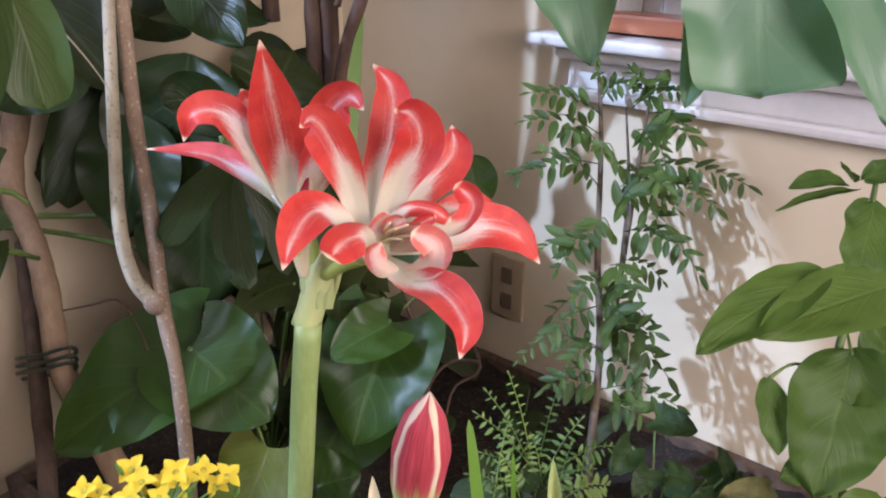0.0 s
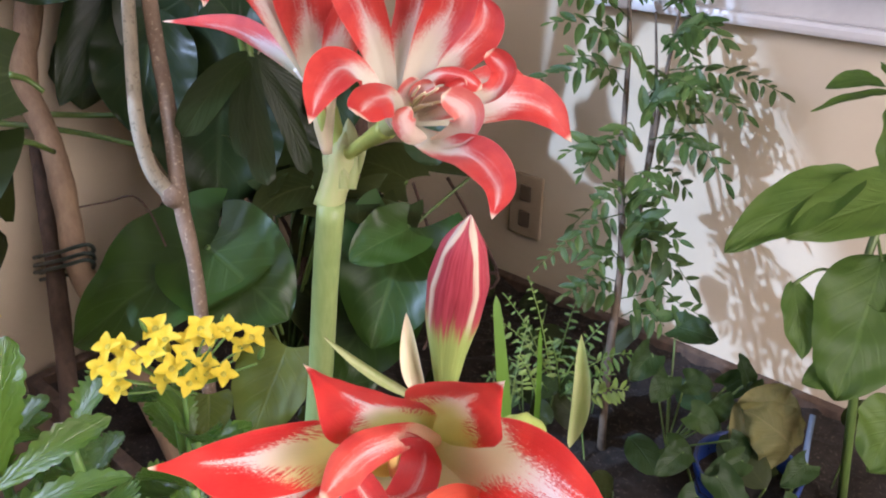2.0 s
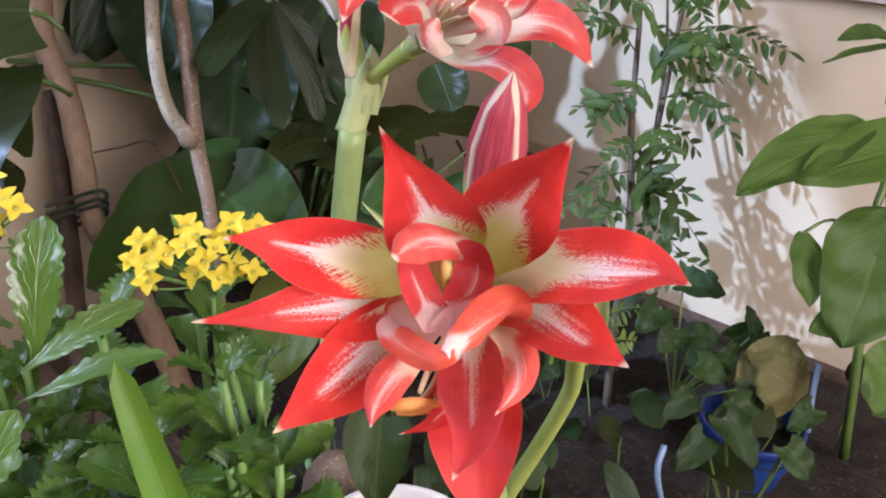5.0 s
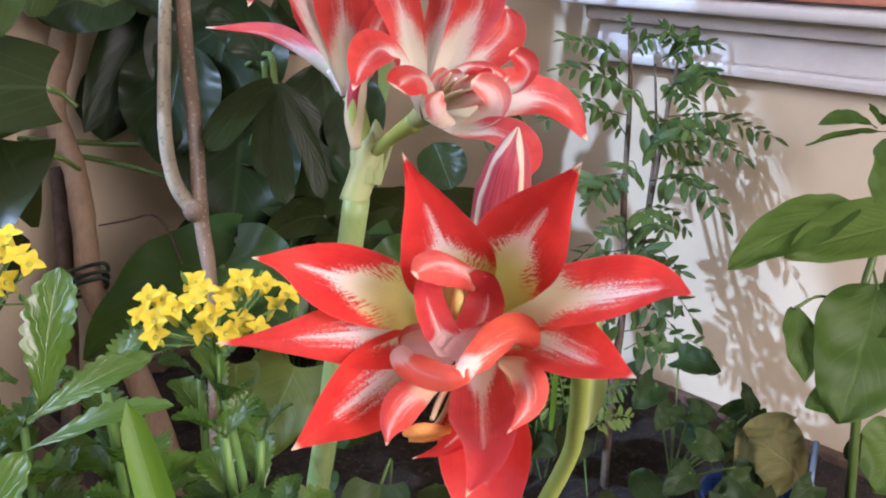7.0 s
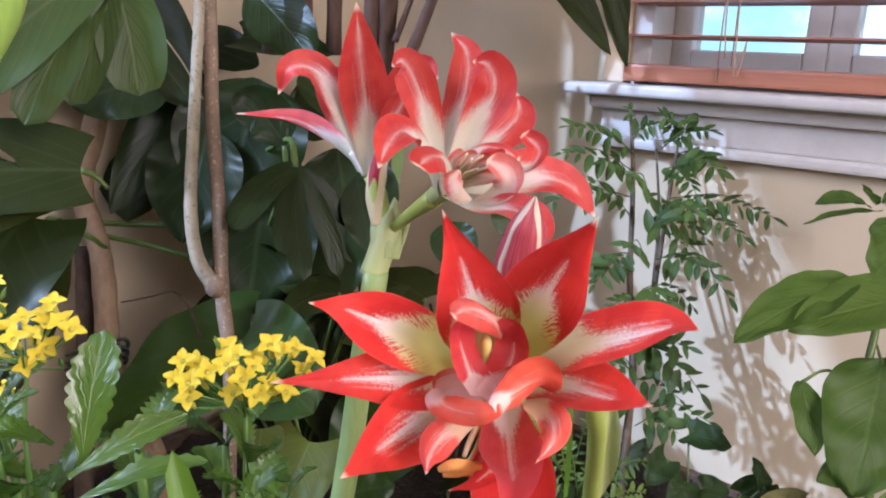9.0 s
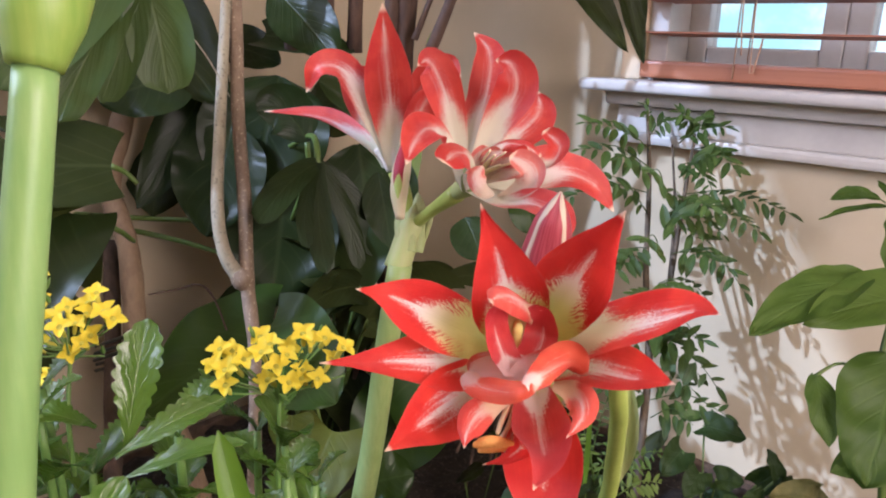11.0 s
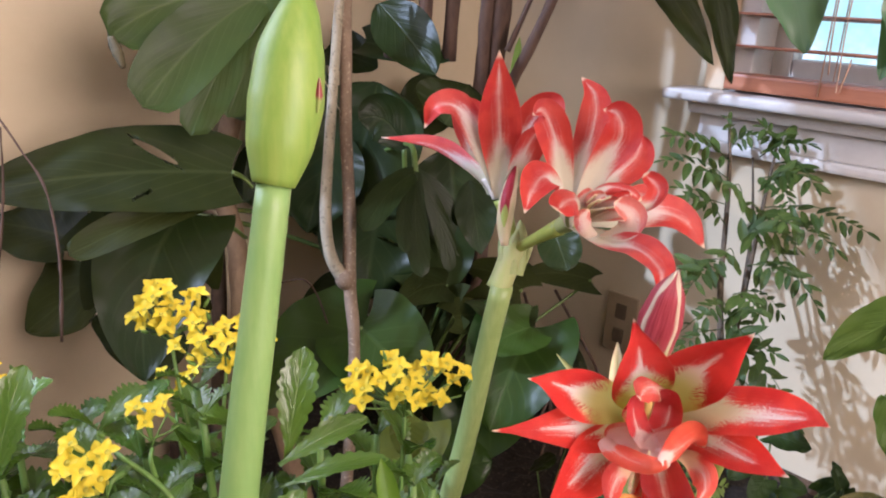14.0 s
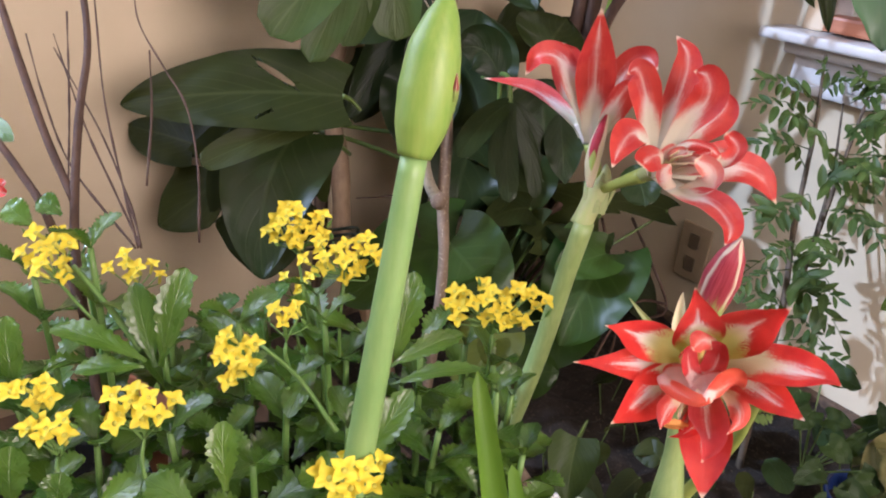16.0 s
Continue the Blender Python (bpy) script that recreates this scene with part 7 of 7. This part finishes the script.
leaf(ivy, M_IVY, (-0.166, 0.626, 0.224), (-0.142, 0.621, 0.208), (-0.122, 0.620, 0.185), 0.0375, (0.467, -0.414, 0.781), 'heart', stalk=(((-0.166, 0.626, 0.224), (-0.133, 0.659, 0.029)), 0.0015), back=0.2, wave=0.16, cup=0.15)
leaf(ivy, M_IVY, (-0.155, 0.666, 0.224), (-0.165, 0.643, 0.222), (-0.178, 0.623, 0.214), 0.0289, (0.467, -0.414, 0.781), 'heart', stalk=(((-0.155, 0.666, 0.224), (-0.133, 0.659, 0.029)), 0.0015), back=0.2, wave=0.16, cup=0.15)
leaf(ivy, M_IVY, (-0.107, 0.658, 0.199), (-0.090, 0.653, 0.190), (-0.076, 0.652, 0.176), 0.0375, (0.467, -0.414, 0.781), 'heart', stalk=(((-0.107, 0.658, 0.199), (-0.133, 0.659, 0.029)), 0.0015), back=0.2, wave=0.16, cup=0.15)
leaf(ivy, M_IVY, (-0.211, 0.644, 0.217), (-0.215, 0.624, 0.213), (-0.223, 0.607, 0.202), 0.0296, (0.467, -0.414, 0.781), 'heart', stalk=(((-0.211, 0.644, 0.217), (-0.133, 0.659, 0.029)), 0.0015), back=0.2, wave=0.16, cup=0.15)
leaf(ivy, M_IVY, (-0.101, 0.710, 0.222), (-0.106, 0.690, 0.217), (-0.114, 0.673, 0.207), 0.0289, (0.467, -0.414, 0.781), 'heart', stalk=(((-0.101, 0.710, 0.222), (-0.133, 0.659, 0.029)), 0.0015), back=0.2, wave=0.16, cup=0.15)
dry = thing("dried_leaf", (-0.16, 0.80, 0.03), "crumpled dry beige leaf curled over the pots", "dry leaf")
leaf(dry, M_WITHERED, (-0.179, 0.747, 0.159), (-0.147, 0.764, 0.221), (-0.156, 0.818, 0.225), 0.0849, (0.514, -0.462, 0.723), 'round', cup=-0.15, wave=0.18, nu=16, nv=24)
leaf(dry, M_WITHERED, (-0.128, 0.785, 0.170), (-0.146, 0.758, 0.215), (-0.191, 0.764, 0.213), 0.0772, (0.444, -0.527, 0.725), 'heart', cup=-0.12, wave=0.2, nu=16, nv=24)
under = thing("undergrowth_plant", (-0.34, 0.50, 0.03), "low dark leafy plant on the soil", "potted plant")

for i in range(64):
    g = random.Random(700 + i)
    p = Vector((g.uniform(-0.62, -0.02), g.uniform(0.36, 0.95), 0.03))
    d = Vector((g.uniform(-1, 1), g.uniform(-1, 0.6), g.uniform(-0.3, 0.5))).normalized() * g.uniform(0.035, 0.075)
    top = p + Vector((g.uniform(-0.03, 0.03), g.uniform(-0.03, 0.03), g.uniform(0.02, 0.13)))
    leaf(under, g.choice((M_MONSTERA, M_IVY, M_MONSTERA)), top, top + d * 0.5 + Vector((0, 0, 0.01)), top + d, g.uniform(0.025, 0.05), (0.3, -0.5, 0.7), g.choice(("heart", "ovate", "round")), wave=0.06, nu=8, nv=14, stalk=((top, p), 0.0014))


# ---- broad-leaved pepper plant ----
pepper = thing("pepper_plant", (-0.10, 0.86, 0.03), "pepper plant with large soft green leaves", "potted plant")

tube('stem', pepper, M_PETIOLE, [(-0.153, 1.025, 0.572), (-0.143, 0.978, 0.500), (-0.132, 0.915, 0.423), (-0.128, 0.891, 0.374), (-0.108, 0.879, 0.277), (-0.075, 0.888, 0.044)], (0.0030, 0.0042, 0.0046, 0.0050, 0.0055, 0.0060,), 9, 24, 0.0, '')
leaf(pepper, M_PEPPER, (-0.162, 0.870, 0.488), (-0.190, 0.772, 0.481), (-0.226, 0.691, 0.440), 0.0639, (0.234, -0.441, 0.867), 'ovate', stalk=(((-0.162, 0.870, 0.488), (-0.149, 0.898, 0.468), (-0.136, 0.944, 0.455)), 0.0022), back=0.05, wave=0.12, cup=0.12, nu=12, nv=36)
leaf(pepper, M_PEPPER, (-0.089, 0.948, 0.468), (-0.130, 0.839, 0.475), (-0.186, 0.747, 0.454), 0.0837, (0.385, -0.467, 0.796), 'ovate', stalk=(((-0.089, 0.948, 0.468), (-0.107, 0.938, 0.452), (-0.136, 0.944, 0.455)), 0.0022), back=0.05, wave=0.12, cup=0.12, nu=12, nv=36)
leaf(pepper, M_PEPPER, (-0.143, 0.976, 0.546), (-0.131, 0.926, 0.514), (-0.130, 0.889, 0.474), 0.0682, (0.554, -0.672, 0.491), 'ovate', stalk=(((-0.143, 0.976, 0.546), (-0.150, 1.004, 0.556)), 0.0022), back=0.05, wave=0.12, cup=0.12, nu=12, nv=36)
leaf(pepper, M_PEPPER, (-0.162, 0.980, 0.556), (-0.193, 0.930, 0.558), (-0.224, 0.880, 0.544), 0.0211, (0.003, -0.004, 1.000), 'lance', back=0.05, wave=0.12, cup=0.12, nu=12, nv=36)
leaf(pepper, M_PEPPER, (-0.176, 0.985, 0.559), (-0.193, 0.932, 0.580), (-0.219, 0.897, 0.566), 0.0319, (0.234, -0.441, 0.867), 'lance', back=0.05, wave=0.12, cup=0.12, nu=12, nv=36)
leaf(pepper, M_PEPPER, (-0.172, 0.990, 0.564), (-0.177, 0.978, 0.577), (-0.183, 0.966, 0.587), 0.0302, (0.145, -0.176, 0.974), 'ovate', back=0.05, wave=0.12, cup=0.12, nu=12, nv=36)
leaf(pepper, M_PEPPER, (-0.161, 0.999, 0.563), (-0.144, 1.016, 0.574), (-0.129, 1.035, 0.581), 0.0339, (0.313, -0.379, 0.871), 'ovate', back=0.05, wave=0.12, cup=0.12, nu=12, nv=36)
leaf(pepper, M_PEPPER, (-0.179, 0.804, 0.372), (-0.159, 0.782, 0.341), (-0.144, 0.767, 0.305), 0.0393, (0.554, -0.672, 0.491), 'ovate', stalk=(((-0.179, 0.804, 0.372), (-0.165, 0.836, 0.382), (-0.146, 0.862, 0.375), (-0.123, 0.894, 0.374)), 0.0022), back=0.05, wave=0.12, cup=0.12, nu=12, nv=36)
leaf(pepper, M_PEPPER, (-0.114, 0.884, 0.392), (-0.103, 0.820, 0.338), (-0.101, 0.769, 0.270), 0.1206, (0.372, -0.597, 0.710), 'ovate', stalk=(((-0.114, 0.884, 0.392), (-0.127, 0.909, 0.405)), 0.0022), back=0.05, wave=0.12, cup=0.12, nu=12, nv=36)
leaf(pepper, M_PEPPER, (-0.135, 0.869, 0.371), (-0.093, 0.876, 0.369), (-0.054, 0.887, 0.361), 0.0710, (0.385, -0.467, 0.796), 'ovate', back=0.05, wave=0.12, cup=0.12, nu=12, nv=36)
leaf(pepper, M_PEPPER, (-0.092, 0.823, 0.303), (-0.113, 0.793, 0.292), (-0.138, 0.769, 0.274), 0.0444, (0.446, -0.541, 0.713), 'ovate', back=0.05, wave=0.12, cup=0.12, nu=12, nv=36)
leaf(pepper, M_PEPPER, (-0.043, 0.816, 0.270), (-0.044, 0.769, 0.252), (-0.049, 0.731, 0.228), 0.0787, (0.363, -0.743, 0.563), 'ovate', back=0.05, wave=0.12, cup=0.12, nu=12, nv=36)
leaf(pepper, M_PEPPER, (-0.113, 0.861, 0.301), (-0.110, 0.834, 0.283), (-0.111, 0.811, 0.260), 0.0394, (0.521, -0.632, 0.574), 'ovate', back=0.05, wave=0.12, cup=0.12, nu=12, nv=36)
leaf(pepper, M_PEPPER, (-0.103, 0.911, 0.374), (-0.084, 0.930, 0.389), (-0.069, 0.953, 0.399), 0.0731, (0.446, -0.541, 0.713), 'ovate', back=0.05, wave=0.12, cup=0.12, nu=12, nv=36)
leaf(pepper, M_PEPPER, (-0.147, 0.871, 0.368), (-0.134, 0.866, 0.368), (-0.123, 0.862, 0.366), 0.0263, (0.407, -0.493, 0.769), 'ovate', back=0.05, wave=0.12, cup=0.12, nu=12, nv=36)
tube("tube", pepper, M_CLEAR_TUBE, [(-0.121, 0.788, 0.227), (-0.113, 0.760, 0.200), (-0.105, 0.751, 0.159)], (0.0035, 0.0032), 8, 10, 0.0, "pale plant support")
tube("tube", pepper, M_CLEAR_TUBE, [(-0.199, 0.558, 0.212), (-0.195, 0.543, 0.186), (-0.182, 0.561, 0.115)], (0.0035, 0.0032), 8, 10, 0.0, "pale plant support")

# ---- leaves hanging in from above by the window ----
hanging = thing("hanging_philodendron", (0.15, 0.75, 1.35), "philodendron leaves hanging down before the window", "hanging plant")

leaf(hanging, M_HANG, (-0.224, 0.343, 0.891), (-0.189, 0.323, 0.846), (-0.164, 0.311, 0.795), 0.0559, (0.722, -0.546, 0.425), 'ovate', back=0.1, wave=0.12, cup=0.1, nu=10, nv=28)
leaf(hanging, M_HANG, (-0.127, 0.365, 0.880), (-0.106, 0.340, 0.837), (-0.092, 0.324, 0.788), 0.0670, (0.582, -0.707, 0.402), 'blunt', back=0, wave=0.12, cup=0.1, nu=10, nv=40)
leaf(hanging, M_HANG, (-0.125, 0.368, 0.870), (-0.117, 0.332, 0.829), (-0.117, 0.306, 0.783), 0.0286, (0.582, -0.707, 0.402), 'ovate', back=0.1, wave=0.12, cup=0.1, nu=10, nv=28)
leaf(hanging, M_HANG, (-0.094, 0.357, 0.856), (-0.067, 0.345, 0.820), (-0.047, 0.339, 0.780), 0.0270, (0.722, -0.568, 0.394), 'ovate', back=0.1, wave=0.12, cup=0.1, nu=10, nv=28)
leaf(hanging, M_MONSTERA, (-0.718, 0.946, 0.927), (-0.641, 0.973, 0.835), (-0.583, 1.021, 0.734), 0.0590, (0.657, -0.694, 0.294), 'ovate', back=0.1, wave=0.12, cup=0.1, nu=10, nv=28)
leaf(hanging, M_MONSTERA, (-0.554, 0.868, 0.921), (-0.508, 0.867, 0.824), (-0.482, 0.880, 0.720), 0.0499, (0.785, -0.544, 0.296), 'ovate', back=0.1, wave=0.12, cup=0.1, nu=10, nv=28)

# unseen hanging leaves added above the window sill, to shade the wall from lamplight
for i in range(34):
    g = random.Random(1200 + i)
    p = Vector((g.uniform(-0.05, 0.40), g.uniform(0.62, 0.92), g.uniform(1.02, 1.42)))
    d = Vector((g.uniform(-0.6, 0.6), g.uniform(-0.5, 0.4), g.uniform(-1.0, -0.2))).normalized() * g.uniform(0.14, 0.22)
    leaf(hanging, M_MONSTERA, p, p + d * 0.5 + Vector((0, 0, 0.03)), p + d, g.uniform(0.07, 0.11), (0.3, -0.7, 0.5), "heart", back=0.15, wave=0.06, nu=6, nv=12, stalk=((p, p.lerp(Vector((0.15, 0.75, 1.5)), 0.5), Vector((0.15, 0.75, 1.5))), 0.003))

# ---- thin bare shrub by the side wall ----
bare = thing("bare_shrub", (-0.72, -0.10, 0.22), "thin leafless shrub with dark brown branches", "potted plant")

tube('branch', bare, M_BARK_DARK, [(-0.591, -0.136, 0.282), (-0.734, -0.112, 0.449), (-0.771, -0.098, 0.526), (-0.807, -0.073, 0.615), (-0.831, -0.050, 0.683), (-0.870, -0.039, 0.760)], (0.0058, 0.0052, 0.0050, 0.0046, 0.0040, 0.0035,), 9, 26, 0.06, '')
tube('branch', bare, M_BARK_DARK, [(-0.773, -0.098, 0.529), (-0.815, -0.107, 0.585), (-0.857, -0.112, 0.644), (-0.901, -0.116, 0.709), (-0.930, -0.118, 0.752)], (0.0046, 0.0046, 0.0044, 0.0040, 0.0035,), 9, 26, 0.06, '')
tube('branch', bare, M_BARK_DARK, [(-0.706, -0.117, 0.422), (-0.762, -0.128, 0.519), (-0.797, -0.140, 0.557), (-0.837, -0.158, 0.598)], (0.0050, 0.0046, 0.0042, 0.0040,), 9, 26, 0.06, '')
tube('twig', bare, M_BARK_DARK, [(-0.782, -0.029, 0.450), (-0.832, -0.041, 0.514), (-0.882, -0.052, 0.578), (-0.947, -0.059, 0.673)], (0.0017, 0.0015, 0.0012, 0.0009,), 6, 40, 0.5, '')
tube('twig', bare, M_BARK_DARK, [(-0.784, -0.032, 0.450), (-0.828, -0.031, 0.521), (-0.878, -0.027, 0.605), (-0.921, -0.015, 0.689), (-0.945, -0.007, 0.737)], (0.0017, 0.0015, 0.0012, 0.0009,), 6, 40, 0.5, '')
tube('twig', bare, M_BARK_DARK, [(-0.795, -0.032, 0.445), (-0.879, -0.072, 0.525), (-0.932, -0.082, 0.596), (-0.979, -0.083, 0.668)], (0.0017, 0.0015, 0.0012, 0.0009,), 6, 40, 0.5, '')
tube('twig', bare, M_BARK_DARK, [(-0.782, -0.029, 0.450), (-0.811, -0.029, 0.498), (-0.864, -0.038, 0.568), (-0.918, -0.055, 0.632), (-0.940, -0.062, 0.658)], (0.0017, 0.0015, 0.0012, 0.0009,), 6, 40, 0.5, '')
tube('twig', bare, M_BARK_DARK, [(-0.769, 0.037, 0.448), (-0.806, 0.055, 0.530), (-0.845, 0.060, 0.597), (-0.881, 0.048, 0.639), (-0.922, 0.035, 0.687), (-0.948, 0.041, 0.737)], (0.0017, 0.0015, 0.0012, 0.0009,), 6, 40, 0.5, '')
tube('twig', bare, M_BARK_DARK, [(-0.836, 0.000, 0.506), (-0.868, 0.024, 0.588), (-0.900, 0.038, 0.657)], (0.0017, 0.0015, 0.0012, 0.0009,), 6, 40, 0.5, '')
tube('twig', bare, M_BARK_DARK, [(-0.895, -0.077, 0.498), (-0.936, -0.054, 0.592), (-0.981, -0.033, 0.692)], (0.0017, 0.0015, 0.0012, 0.0009,), 6, 40, 0.5, '')
leaf(bare, M_KAL, (-0.868, -0.158, 0.601), (-0.846, -0.149, 0.596), (-0.827, -0.138, 0.585), 0.0246, (0.497, -0.455, 0.739), 'ovate')
bare_bloom = tube("flower", bare, M_ANTHER, [(-0.811, -0.176, 0.532), (-0.807, -0.166, 0.539)], (0.001, 0.002), 6, 3)
petal(bare_bloom, M_INNER_PETAL, (-0.807, -0.166, 0.540), (-0.803, -0.162, 0.547), (-0.800, -0.156, 0.552), 0.0133, (0.602, -0.521, 0.605), profile='round')
petal(bare_bloom, M_INNER_PETAL, (-0.807, -0.166, 0.540), (-0.799, -0.163, 0.541), (-0.793, -0.158, 0.540), 0.0133, (0.602, -0.521, 0.605), profile='round')
petal(bare_bloom, M_INNER_PETAL, (-0.807, -0.166, 0.540), (-0.807, -0.166, 0.548), (-0.808, -0.164, 0.555), 0.0133, (0.602, -0.521, 0.605), profile='round')
pot((-0.80, -0.10, 0.0), 0.09, 0.22, M_TERRA, "terracotta pot of a bare shrub")
